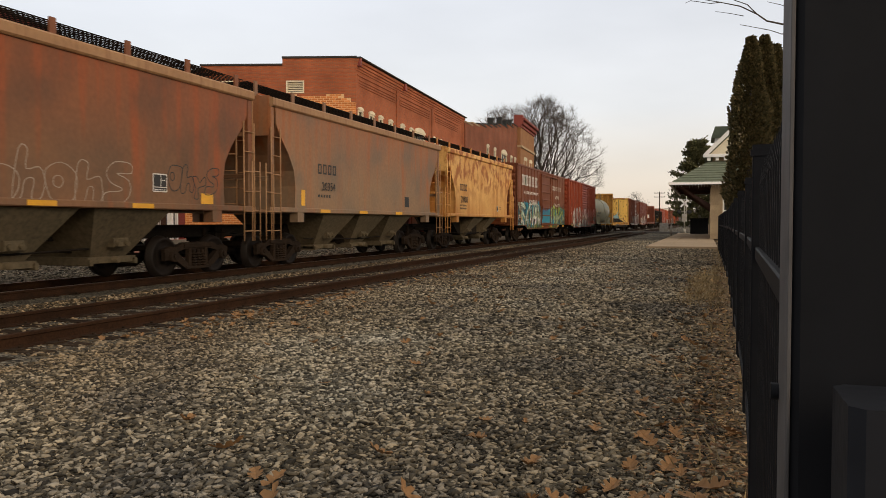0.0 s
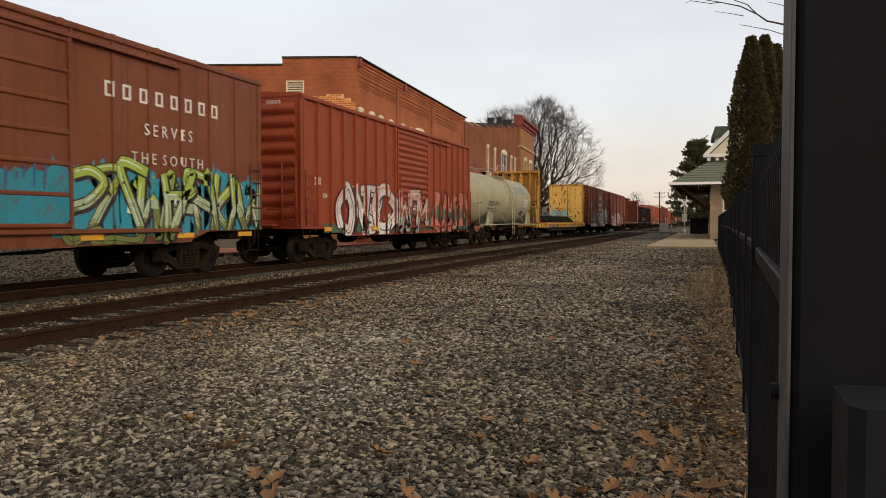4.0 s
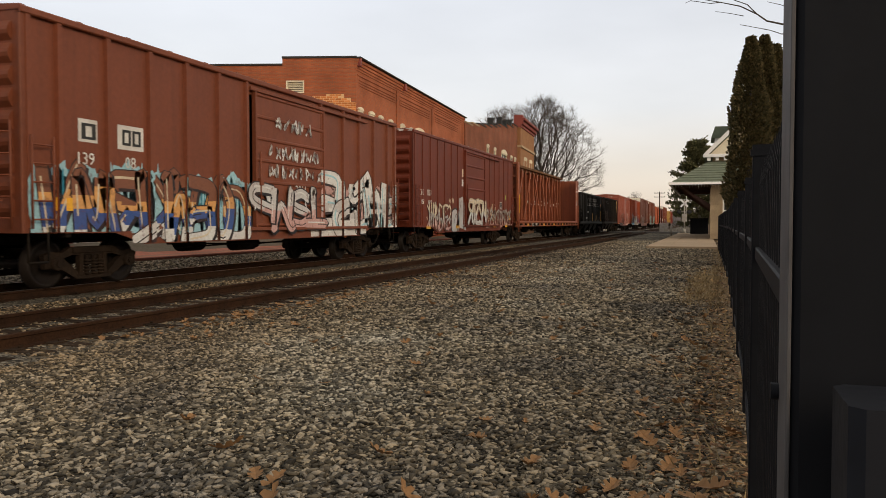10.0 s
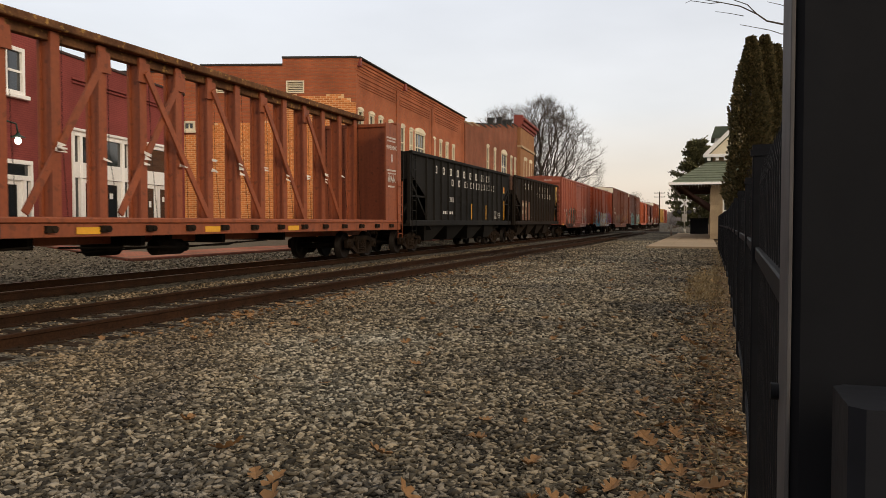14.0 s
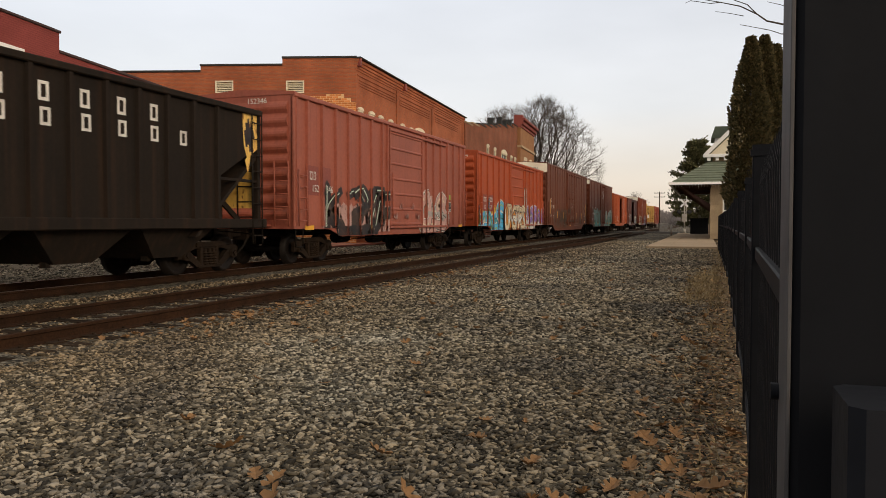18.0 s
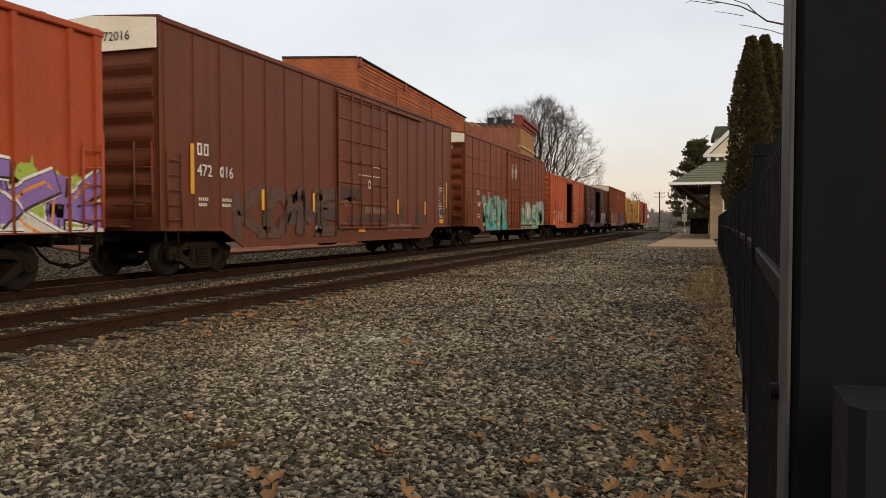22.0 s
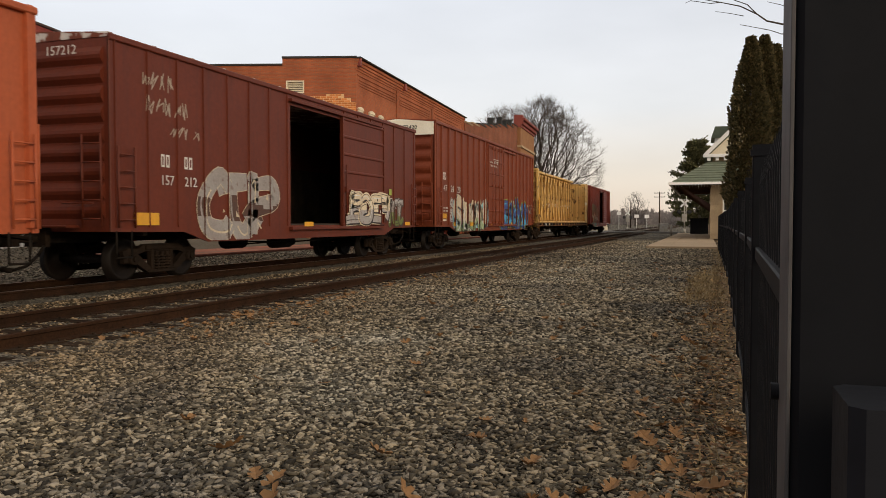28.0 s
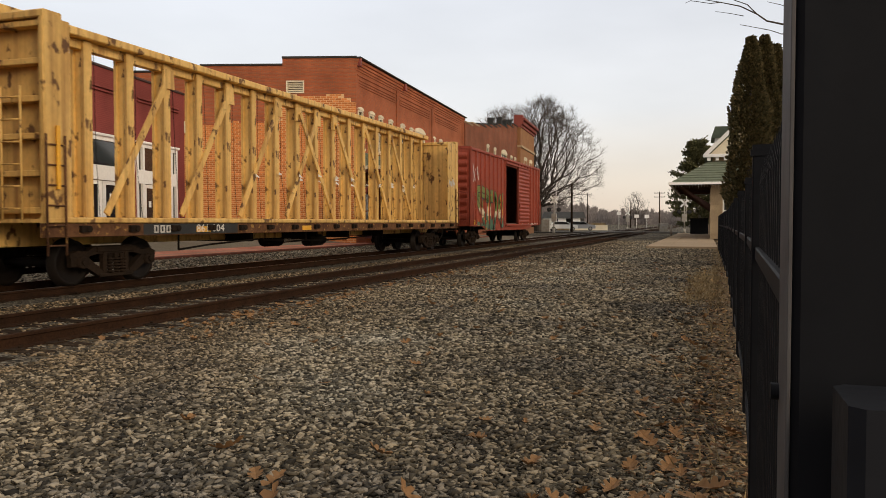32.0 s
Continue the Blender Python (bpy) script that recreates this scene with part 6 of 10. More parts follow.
def bulkhead_flat(label, y0, y1, mat, clean):
    car = new_car("bulkhead_flatcar", label, y0, y1)
    L = y1 - y0
    hl, top = L / 2, 4.5
    for s in (1, -1):
        bm = bmesh.new()
        cbox(bm, *sorted((s * 1.42, s * 1.50)), -hl, hl, 0.80, 1.08, 0.01)
        part("side_sill", bm, [mat], car)
        bm = bmesh.new()
        prism(bm, [(-hl + 2.8, 0.82), (-hl + 4.4, 0.56), (hl - 4.4, 0.56), (hl - 2.8, 0.82)], 0, *sorted((s * 1.40, s * 1.46)))
        part("sill_belly", bm, [M["under"]], car, "dark lower web")
        bm = bmesh.new()
        cbox(bm, *sorted((s * 1.40, s * 1.62)), -hl, hl, 1.04, 1.12, 0.015)
        part("deck_edge", bm, [mat], car)
        for i in range(15):
            y = -hl + 1.0 + (L - 2) * i / 14
            bm = bmesh.new()
            prism(bm, [(s * 1.50, 0.92), (s * 1.64, 0.96), (s * 1.64, 1.16), (s * 1.50, 1.16)][::s], 1, y - 0.12, y + 0.12)
            part("stake_pocket", bm, [mat], car)
    bm = bmesh.new()
    box(bm, -1.42, 1.42, -hl, hl, 1.0, 1.10)
    for i in range(60):
        y = -hl + 0.3 + (L - 0.6) * i / 59
        box(bm, -1.40, 1.40, y - 0.14, y + 0.14, 1.10, 1.13)
    cbox(bm, -0.3, 0.3, -hl, hl, 0.60, 1.0, 0.02)
    prism(bm, [(-hl + 4.2, 0.62), (-hl + 5.2, 0.36), (hl - 5.2, 0.36), (hl - 4.2, 0.62)], 0, -0.45, 0.45)
    part("deck", bm, [M["tie"]], car, "weathered timber deck")
    for s in (-1, 1):
        bm = bmesh.new()
        yi = s * (hl - 0.75)
        box(bm, -1.5, 1.5, *sorted((yi, yi + s * 0.05)), 1.1, top)
        bp = part("bulkhead", bm, [clean if s > 0 else mat], car, "yellow steel bulkhead with rust")
        for x in (-1.5, 1.44):
            bm = bmesh.new()
            prism(bm, [(yi - s * 0.02, 1.1), (s * hl, 1.1), (yi + s * 0.28, top), (yi - s * 0.02, top)], 0, x, x + 0.06)
            part("side_gusset", bm, [mat], bp)
        for x in (-0.9, -0.3, 0.3, 0.9):
            bm = bmesh.new()
            prism(bm, [(yi + s * 0.05, 1.1), (s * (hl - 0.05), 1.1), (yi + s * 0.26, top - 0.1), (yi + s * 0.05, top - 0.1)], 0, x - 0.06, x + 0.06)
            part("bulkhead_post", bm, [mat], bp)
        bm = bmesh.new()
        cbox(bm, -1.52, 1.52, *sorted((yi - s * 0.02, yi + s * 0.28)), top - 0.14, top + 0.03, 0.02)
        part("top_rail", bm, [mat], bp)
        bm = bmesh.new()
        box(bm, -1.5, 1.5, *sorted((s * (hl - 0.05), s * (hl + 0.02))), 0.84, 1.12)
        part("end_sill", bm, [mat], car)
        bm = bmesh.new()
        cbox(bm, 1.50, 1.60, *sorted((s * (hl - 0.72), s * hl)), 0.84, 1.05, 0.015)
        part("end_block", bm, [clean], car)
        bm = bmesh.new()
        cbox(bm, 1.50, 1.56, *sorted((s * (hl - 2.3), s * (hl - 1.1))), 0.86, 1.04, 0.02)
        part("pocket_plate", bm, [mat], car)
        bm = bmesh.new()
        box(bm, 1.602, 1.608, s * (hl - 0.36) - 0.26, s * (hl - 0.36) + 0.26, 0.87, 1.02)
        part("reflector", bm, M["reflect"], car, "orange reflective patch")
        ladder(car, 1.56, s * (hl - 0.45), 1.1, top - 0.4, 0.34, 9, mat=[mat])
        ladder(car, 1.15, s * (hl - 0.1), 1.2, 3.9, 0.4, 7, along="x", mat=[mat])
        bm = bmesh.new()
        for x in (0.75, 1.25):
            tube(bm, [(x, s * (hl + 0.05), 0.6), (x, s * (hl + 0.05), 1.7)], 0.02)
        tube(bm, [(0.75, s * (hl + 0.05), 1.7), (1.25, s * (hl + 0.05), 1.7)], 0.02)
        part("hand_rail", bm, [M["pipe"]], car)
    bm = bmesh.new()
    cyl(bm, (0.5, -hl + 0.0, 1.95), (0.5, -hl - 0.06, 1.95), 0.28, 20)
    part("brake_wheel", bm, [M["under"]], car)
    # load of dark steel rails in tiers with banding
    rng = random.Random(9)
    for tier in range(4):
        for i in range(9 - tier):
            x = -1.2 + i * 0.29 + tier * 0.12
            a = -hl + 1.3 + rng.uniform(0, 1.4) + tier * 0.3
            b = hl - 1.9 - rng.uniform(0, 2.6) - tier * 0.25
            bm = bmesh.new()
            z = 1.22 + tier * 0.10 + rng.uniform(0, 0.012)
            x += rng.uniform(-0.03, 0.03)
            prism(bm, [(x - 0.07, z), (x + 0.07, z), (x + 0.07, z + 0.018), (x + 0.015, z + 0.03), (x + 0.015, z + 0.07), (x + 0.036, z + 0.08), (x + 0.036, z + 0.095), (x - 0.036, z + 0.095), (x - 0.036, z + 0.08), (x - 0.015, z + 0.07), (x - 0.015, z + 0.03), (x - 0.07, z + 0.018)], 1, a, b)
            part("steel_rail", bm, [M["under"]], car, "dark steel rail in the stacked load")
    bm = bmesh.new()
    for i in range(7):
        y = -hl + 2 + (L - 5) * i / 6
        box(bm, -1.35, 1.35, y - 0.06, y + 0.06, 1.13, 1.22)
    part("dunnage", bm, [M["tie"]], car)
    for y in (-hl + 4.0, -hl + 7.6, 1.2, 5.0, hl - 3.6):
        bm = bmesh.new()
        tube(bm, [(1.42, y, 1.12), (1.32, y, 1.4), (1.0, y, 1.66), (-1.0, y, 1.66), (-1.36, y, 1.2)], 0.02, 6)
        part("tie_down_strap", bm, [M["strap"]], car)
    running_gear(car, L, hl - 2.4)
    return car, dict(x=1.50, L=L, hl=hl, ribs=(), deep=0.0, top=top)


# ---- buildings ----
def holed(bm, x0, x1, z0, z1, holes, ya, yb, mi=0):
    """A wall from x0 to x1 and z0 to z1, one connected shell, with rectangular openings right through it."""
    xs = sorted({x0, x1, *[h[0] for h in holes], *[h[1] for h in holes]})
    zs = sorted({z0, z1, *[h[2] for h in holes], *[h[3] for h in holes]})
    nx, nz = len(xs) - 1, len(zs) - 1

    def solid(i, k):
        if not (0 <= i < nx and 0 <= k < nz):
            return False
        x, z = (xs[i] + xs[i + 1]) / 2, (zs[k] + zs[k + 1]) / 2
        return not any(h[0] < x < h[1] and h[2] < z < h[3] for h in holes)

    verts = {}

    def vert(i, k, y):
        if (i, k, y) not in verts:
            verts[i, k, y] = bm.verts.new((xs[i], y, zs[k]))
        return verts[i, k, y]

    for i in range(nx):
        for k in range(nz):
            if not solid(i, k):
                continue
            c = ((i, k), (i + 1, k), (i + 1, k + 1), (i, k + 1))
            bm.faces.new([vert(*p, ya) for p in c]).material_index = mi
            bm.faces.new([vert(*p, yb) for p in c[::-1]]).material_index = mi
            for (di, dk), (p, q) in (((0, -1), (c[1], c[0])), ((1, 0), (c[2], c[1])), ((0, 1), (c[3], c[2])), ((-1, 0), (c[0], c[3]))):
                if not solid(i + di, k + dk):
                    bm.faces.new((vert(*p, ya), vert(*q, ya), vert(*q, yb), vert(*p, yb))).material_index = mi


def window(parent, x0, x1, z0, z1, y, out, trim, arched=False, mull=1, bars_n=1, sill=True, name="window"):
    """Frame, sash bars, panes and sill set in an opening; out is +1 or -1 along y."""
    bm = bmesh.new()
    t = 0.12
    f = sorted((y + out * 0.03, y - out * 0.09))
    box(bm, x0, x0 + t, *f, z0, z1)
    box(bm, x1 - t, x1, *f, z0, z1)
    box(bm, x0 + t, x1 - t, *f, z1 - t, z1)
    box(bm, x0 + t, x1 - t, *f, z0, z0 + t)
    w = part(name, bm, [trim], parent)
    g = sorted((y - out * 0.05, y - out * 0.02))
    bm = bmesh.new()
    for i in range(1, mull + 1):
        z = z0 + (z1 - z0) * i / (mull + 1)
        box(bm, x0 + t, x1 - t, *g, z - 0.035, z + 0.035)
    for i in range(1, bars_n):
        x = x0 + (x1 - x0) * i / bars_n
        box(bm, x - 0.03, x + 0.03, *g, z0 + t, z1 - t)
    part("sash_bar", bm, [trim], w)
    for i in range(mull + 1):
        bm = bmesh.new()
        box(bm, x0 + t, x1 - t, *sorted((y - out * 0.07, y - out * 0.06)), z0 + t + (z1 - z0 - 2 * t) * i / (mull + 1), z0 + t + (z1 - z0 - 2 * t) * (i + 1) / (mull + 1))
        part("pane", bm, [M["glass"]], w)
    if sill:
        bm = bmesh.new()
        cbox(bm, x0 - 0.08, x1 + 0.08, *sorted((y + out * 0.14, y - out * 0.05)), z0 - 0.12, z0, 0.015)
        part("sill", bm, [trim], w)
    if arched:
        bm = bmesh.new()
        c, r = (x0 + x1) / 2, (x1 - x0) / 2
        outer = [(c + (r + 0.05) * math.cos(a), z1 - 0.02 + (0.42 if r < 0.6 else 0.28) * r * math.sin(a)) for a in [math.pi * k / 10 for k in range(11)]]
        prism(bm, outer, 1, *sorted((y + out * 0.07, y - out * 0.02)))
        part("arched_head", bm, [trim], w)
    return w


def build_red_shop():
    m = Matrix(((0.1779, 0.984, 0, -21.37), (-0.984, 0.1779, 0, 28.71), (0, 0, 1, 0), (0, 0, 0, 1)))
    b = thing("brick_shop", "two-part dark red painted brick shop with white storefronts", "building", m)
    sf = [(0.72, 3.96), (4.42, 8.0)]
    holes = [(a, c, 0.0, 4.2) for a, c in sf] + [(10.0, 11.5, 0.0, 3.02), (10.3, 11.75, 4.95, 6.36)]
    bm = bmesh.new()
    holed(bm, 0, 8.58, -0.2, 6.62, [h for h in holes if h[1] < 8.5], -0.35, 0)
    part("front_wall", bm, [M["redbrick"]], b)
    bm = bmesh.new()
    holed(bm, 8.58, 17, -0.2, 7.25, [h for h in holes if h[1] > 8.5], -0.35, 0.02)
    wl = part("front_wall", bm, [M["redbrick"]], b)
    bm = bmesh.new()
    box(bm, 0.0, 0.35, -14, -0.35, -0.2, 6.55)
    box(bm, 16.65, 17, -14, -0.35, -0.2, 7.2)
    box(bm, 0.35, 16.65, -14, -13.65, -0.2, 6.5)
    box(bm, 8.4, 8.75, -13.65, -0.35, 6.2, 7.1)
    part("side_wall", bm, [M["redbrick"]], b)
    bm = bmesh.new()
    box(bm, 0.35, 16.65, -13.65, -0.35, 6.1, 6.25)
    part("roof", bm, [M["tar"]], b)
    bm = bmesh.new()
    cbox(bm, -0.04, 8.58, -0.40, 0.05, 6.62, 6.72, 0.02)
    cbox(bm, 8.54, 17, -0.40, 0.07, 7.25, 7.34, 0.02)
    part("coping", bm, [M["darkcoping"]], b)
    for a, c in ((0.55, 3.86), (4.6, 7.95)):
        for z in (5.78, 5.90):
            bm = bmesh.new()
            cbox(bm, a, c, 0.0, 0.07, z, z + 0.06, 0.01)
            part("brick_band", bm, [M["redbrick"]], wl)
    bm = bmesh.new()
    box(bm, 0.36, 16.6, -13.6, -13.5, 0, 6)
    box(bm, 0.36, 16.6, -13.5, -0.4, -0.1, -0.05)
    part("back_room", bm, [M["dark"]], b)
    for a, c in sf:
        w = c - a
        bm = bmesh.new()      # white storefront: posts, transom bar, panels
        t = 0.12
        cbox(bm, a - 0.06, c + 0.06, -0.02, 0.12, 4.2, 4.3, 0.02)
        fr = part("storefront", bm, [M["trim"]], b, "white painted storefront frame")
        for x0, x1 in ((a, a + t), (a + 0.42, a + 0.42 + 0.14), (c - 0.56, c - 0.42), (c - t, c)):
            bm = bmesh.new()
            box(bm, x0, x1, -0.12, 0.05, 0.0, 4.2)
            part("frame_post", bm, [M["trim"]], fr)
        for z0, z1 in ((4.06, 4.2), (2.66, 3.18)):
            bm = bmesh.new()
            box(bm, a + t, c - t, -0.11, 0.04, z0, z1)
            part("transom_bar", bm, [M["trim"]], fr)
        for x0 in (a + t, c - 0.42):
            bm = bmesh.new()
            box(bm, x0, x0 + 0.42 - t, -0.11, 0.03, 0.0, 0.35)
            part("kick_panel", bm, [M["trim"]], fr)
        for x0, x1, z0, z1 in ((a + t, a + 0.42, 0.35, 2.66), (c - 0.42, c - t, 0.35, 2.66), (a + t, a + 0.42, 3.18, 4.06), (a + 0.56, c - 0.56, 3.18, 4.06), (c - 0.42, c - t, 3.18, 4.06)):
            bm = bmesh.new()
            box(bm, x0, x1, -0.06, -0.05, z0, z1)
            part("pane", bm, [M["glass"]], fr)
        dw = (w - 1.12) / 2
        for s in (0, 1):
            bm = bmesh.new()
            x0 = a + 0.56 + s * dw
            for q0, q1, r0, r1 in ((x0 + 0.02, x0 + 0.24, 0.03, 2.64), (x0 + dw - 0.24, x0 + dw - 0.02, 0.03, 2.64), (x0 + 0.24, x0 + dw - 0.24, 0.03, 0.8), (x0 + 0.24, x0 + dw - 0.24, 2.50, 2.64)):
                box(bm, q0, q1, -0.08, -0.02, r0, r1)
            dr = part("door", bm, [M["trim"]], b, "white glazed shop door")
            bm = bmesh.new()
            box(bm, x0 + 0.24, x0 + dw - 0.24, -0.055, -0.045, 0.8, 2.50)
            part("pane", bm, [M["glass"]], dr)
            bm = bmesh.new()
            box(bm, x0 + dw * 0.42, x0 + dw * 0.6, -0.04, -0.035, 1.75 if s else 2.0, 2.0 if s else 2.2)
            part("notice", bm, [M["trim"]], dr, "small white paper notice")
            bm = bmesh.new()
            cyl(bm, (x0 + (0.1 if s else dw - 0.1), 0.02, 1.0), (x0 + (0.1 if s else dw - 0.1), 0.02, 1.3), 0.015, 8)
            part("handle", bm, [M["pipe"]], dr)
    # small entrance and upper window
    bm = bmesh.new()
    for q in ((10.0, 10.12, 0, 3.02), (11.38, 11.5, 0, 3.02), (10.12, 11.38, 2.9, 3.02), (10.12, 11.38, 2.42, 2.56), (10.32, 10.44, 0, 2.42)):
        box(bm, q[0], q[1], -0.12, 0.05, q[2], q[3])
    fr = part("door_frame", bm, [M["trim"]], b)
    bm = bmesh.new()
    for q in ((10.44, 10.62, 0.03, 2.42), (11.2, 11.38, 0.03, 2.42), (10.62, 11.2, 0.03, 0.9), (10.62, 11.2, 2.28, 2.42)):
        box(bm, q[0], q[1], -0.09, -0.03, q[2], q[3])
    dr = part("door", bm, [M["trim"]], b, "white glazed entrance door")
    bm = bmesh.new()
    box(bm, 10.62, 11.2, -0.065, -0.055, 0.9, 2.28)
    part("pane", bm, [M["glass"]], dr)
    bm = bmesh.new()
    box(bm, 10.12, 11.38, -0.06, -0.05, 2.56, 2.9)
    box(bm, 10.12, 10.32, -0.06, -0.05, 0.2, 2.42)
    part("transom", bm, [M["glass"]], fr)
    window(b, 10.3, 11.75, 4.95, 6.36, 0.02, 1, M["trim"], False, 1, 2)
    # gooseneck wall lamp
    lamp = thing("wall_lamp", "dark green gooseneck wall lamp with lit bulb", "lamp", m @ Matrix.Translation((11.25, 0.02, 3.55)))
    bm = bmesh.new()
    tube(bm, [(0.35, 0.0, 0.55), (0.33, 0.3, 0.52), (0.05, 0.45, 0.45), (0.0, 0.46, 0.18)], 0.025, 8)
    box(bm, 0.22, 0.5, 0.0, 0.06, 0.3, 0.85)
    part("bracket", bm, [M["lampgreen"]], lamp)
    bm = bmesh.new()
    lathe(bm, [(0, 0.05), (0.06, 0.07), (0.12, 0.20), (0.14, 0.21)], ((0, 0.46, 0.20), (0, 0.46, -1)), 16)
    part("shade", bm, [M["lampgreen"]], lamp)
    bm = bmesh.new()
    lathe(bm, [(0, 0.04), (0.06, 0.085), (0.14, 0.09), (0.2, 0.05)], ((0, 0.46, 0.07), (0, 0.46, -1)), 14)
    part("bulb", bm, [M["bulb"]], lamp, "glowing frosted bulb")
    bm = bmesh.new()
    tube(bm, [(4.2, 0.03, 2.75), (4.1, 0.03, 3.2), (4.08, 0.03, 3.7), (4.2, 0.03, 4.1)], 0.02, 6)
    part("cable", bm, [M["trim"]], b)


M["redbrick"] = brickwork("dark_red_painted_brick", (0.265, 0.062, 0.054), (0.25, 0.058, 0.051), (0.215, 0.05, 0.045))
M["tar"] = surf("tar_roof", (0.04, 0.04, 0.04), rough=0.9)
M["darkcoping"] = surf("dark_coping", (0.06, 0.03, 0.026), (0.035, 0.022, 0.02), rough=0.7)
M["lampgreen"] = plain("dark_green_lamp", (0.008, 0.03, 0.022), 0.4)
M["bulb"] = plain("lit_bulb", (1.0, 0.92, 0.8), 0.4, 0, 6.0)
M["oldbrick"] = brickwork("old_red_brick", (0.50, 0.135, 0.055), (0.38, 0.098, 0.043), (0.30, 0.14, 0.085))
M["cornerbrick"] = brickwork("brown_red_brick", (0.32, 0.098, 0.052), (0.24, 0.073, 0.041), (0.21, 0.11, 0.072))
M["greenroof"] = surf("green_shingle", (0.14, 0.165, 0.115), (0.10, 0.11, 0.08), rough=0.85, big=2, fine=18, grain=0.2, stretch=(1, 1, 4))
M["brownwood"] = surf("dark_brown_timber", (0.07, 0.03, 0.02), rough=0.7)
M["redwood"] = surf("red_painted_timber", (0.25, 0.05, 0.035), rough=0.6)
M["tanfront"] = surf("tan_brick_front", (0.34, 0.17, 0.08), (0.26, 0.12, 0.06), rough=0.9, big=1.2, fine=10)
M["limestone"] = surf("tan_stone", (0.42, 0.32, 0.20), (0.33, 0.24, 0.15), rough=0.85, big=2.5, fine=15)


def brick_form(k):
    bm = bmesh.new()
    w = 0.278 - 0.004 * k
    cbox(bm, 0.0, w, 0.018, 0.032, 0.0, 0.080, 0.004)
    return bm


M["mortar"] = surf("pale_mortar", (0.72, 0.46, 0.25), (0.58, 0.36, 0.19), rough=0.95, big=2, fine=20)
M["facebrick"] = surf("orange_facing_brick", (0.64, 0.215, 0.062), (0.52, 0.17, 0.05), rough=0.9, spec=0.2, big=1.5, fine=18, grain=0.2, rnd=0.12)
M["facebricks"] = island("orange_facing_bricks", (0.47, 0.15, 0.045), (0.72, 0.265, 0.085), fine=8.0, c3=(0.62, 0.21, 0.062))


def build_brick_hall():
    u = Vector((-0.0641, 0.9979, 0))
    m = Matrix(((u.x, -u.y, 0, -16.73), (u.y, u.x, 0, 36.27), (0, 0, 1, 0), (0, 0, 0, 1)))
    b = thing("brick_hall", "two-storey orange-red brick commercial hall with corbelled cornice", "building", m)
    up = [(0.22, 0.95), (1.85, 2.62), (3.35, 4.05), (5.05, 5.72), (7.2, 8.0), (9.05, 9.75), (10.15, 12.4), (14.3, 15.0), (16.1, 16.8), (17.9, 18.6), (19.8, 20.5)]
    holes = [(a, c, 4.95, 6.9) for a, c in up]
    low = [(1.2, 3.6), (4.4, 6.2), (7.2, 9.6), (10.8, 12.2), (13.4, 15.8), (17.0, 18.4), (19.4, 21.8)]
    holes += [(a, c, 0.3, 3.2) for a, c in low]
    bm = bmesh.new()
    holed(bm, 0, 23.5, -0.2, 9.25, holes, 0.0, 0.4)
    wl = part("track_wall", bm, [M["oldbrick"]], b)
    for i, (a, c) in enumerate(up):
        window(b, a, c, 4.95, 6.9, -0.015, -1, M["cream"], True, 1, 3 if c - a > 1.5 else 1)
    for a, c in low:
        window(b, a, c, 0.3, 3.2, 0.12, -1, M["redwood"], False, 1, 2, False)
    for z0, z1, o in ((8.80, 8.92, 0.035), (8.92, 9.06, 0.07), (9.06, 9.22, 0.11), (9.22, 9.40, 0.16)):      # cornice, stepped out in courses
        bm = bmesh.new()
        cbox(bm, -0.02, 23.52, -o, 0.1, z0, z1, 0.02)
        part("cornice_course", bm, [M["oldbrick"]], b)
    bm = bmesh.new()
    cbox(bm, -0.05, 23.6, -0.30, 0.42, 9.40, 9.47, 0.02)
    part("coping", bm, [M["tar"]], b)
    for x in (0.12, 7.6):
        bm = bmesh.new()
        cbox(bm, x - 0.11, x + 0.11, -0.27, 0.2, 9.0, 9.47, 0.03)
        part("cornice_block", bm, [M["redwood"]], b, "red painted cornice end block")
    for a, c in ((0.4, 6.4), (7.1, 13.6), (15.0, 21.7)):
        for z in (8.08, 8.22, 8.36):
            bm = bmesh.new()
            cbox(bm, a, c, -0.04, 0.02, z, z + 0.07, 0.012)
            part("brick_band", bm, [M["oldbrick"]], wl)
        bm = bmesh.new()
        cbox(bm, a - 0.2, c + 0.2, -0.05, 0.02, 8.58, 8.64, 0.01)
        part("brick_band", bm, [M["oldbrick"]], wl)
    for x in (6.45, 14.1, 22.95):
        bm = bmesh.new()
        cbox(bm, x, x + 0.5, -0.07, 0.02, 0, 8.9, 0.02)
        part("pilaster", bm, [M["oldbrick"]], wl)
    # end wall, not square to the track wall
    q = Matrix(((-0.221, -0.975, 0, 0), (0.975, -0.221, 0, 0), (0, 0, 1, 0), (0, 0, 0, 1)))
    for x0, x1, zt, hole in ((3.72, 7.9, 9.06, (6.23, 7.15, 7.7, 8.32)), (7.9, 14.5, 8.76, (8.2, 8.85, 5.8, 6.3)), (0.0, 3.72, 9.42, (2.62, 3.52, 7.68, 8.3))):
        bm = bmesh.new()
        holed(bm, x0, x1, -0.2, zt, [hole], -0.4, 0)
        ew = part("end_wall", bm, [M["oldbrick"]], b, at=q)
    bm = bmesh.new()      # newer, lighter facing over the lower part, stepping up towards the corner
    rng = random.Random(6)
    edge = [(0.0, 7.25), (0.25, 7.25), (0.25, 7.5), (0.6, 7.68), (3.6, 7.68), (3.9, 7.3), (3.9, 6.75), (4.0, 6.35), (6.3, 6.3), (6.6, 6.2), (8.15, 6.18), (8.15, 5.75), (8.9, 5.7), (14.5, 5.7)]
    x = 0.0
    pts = []
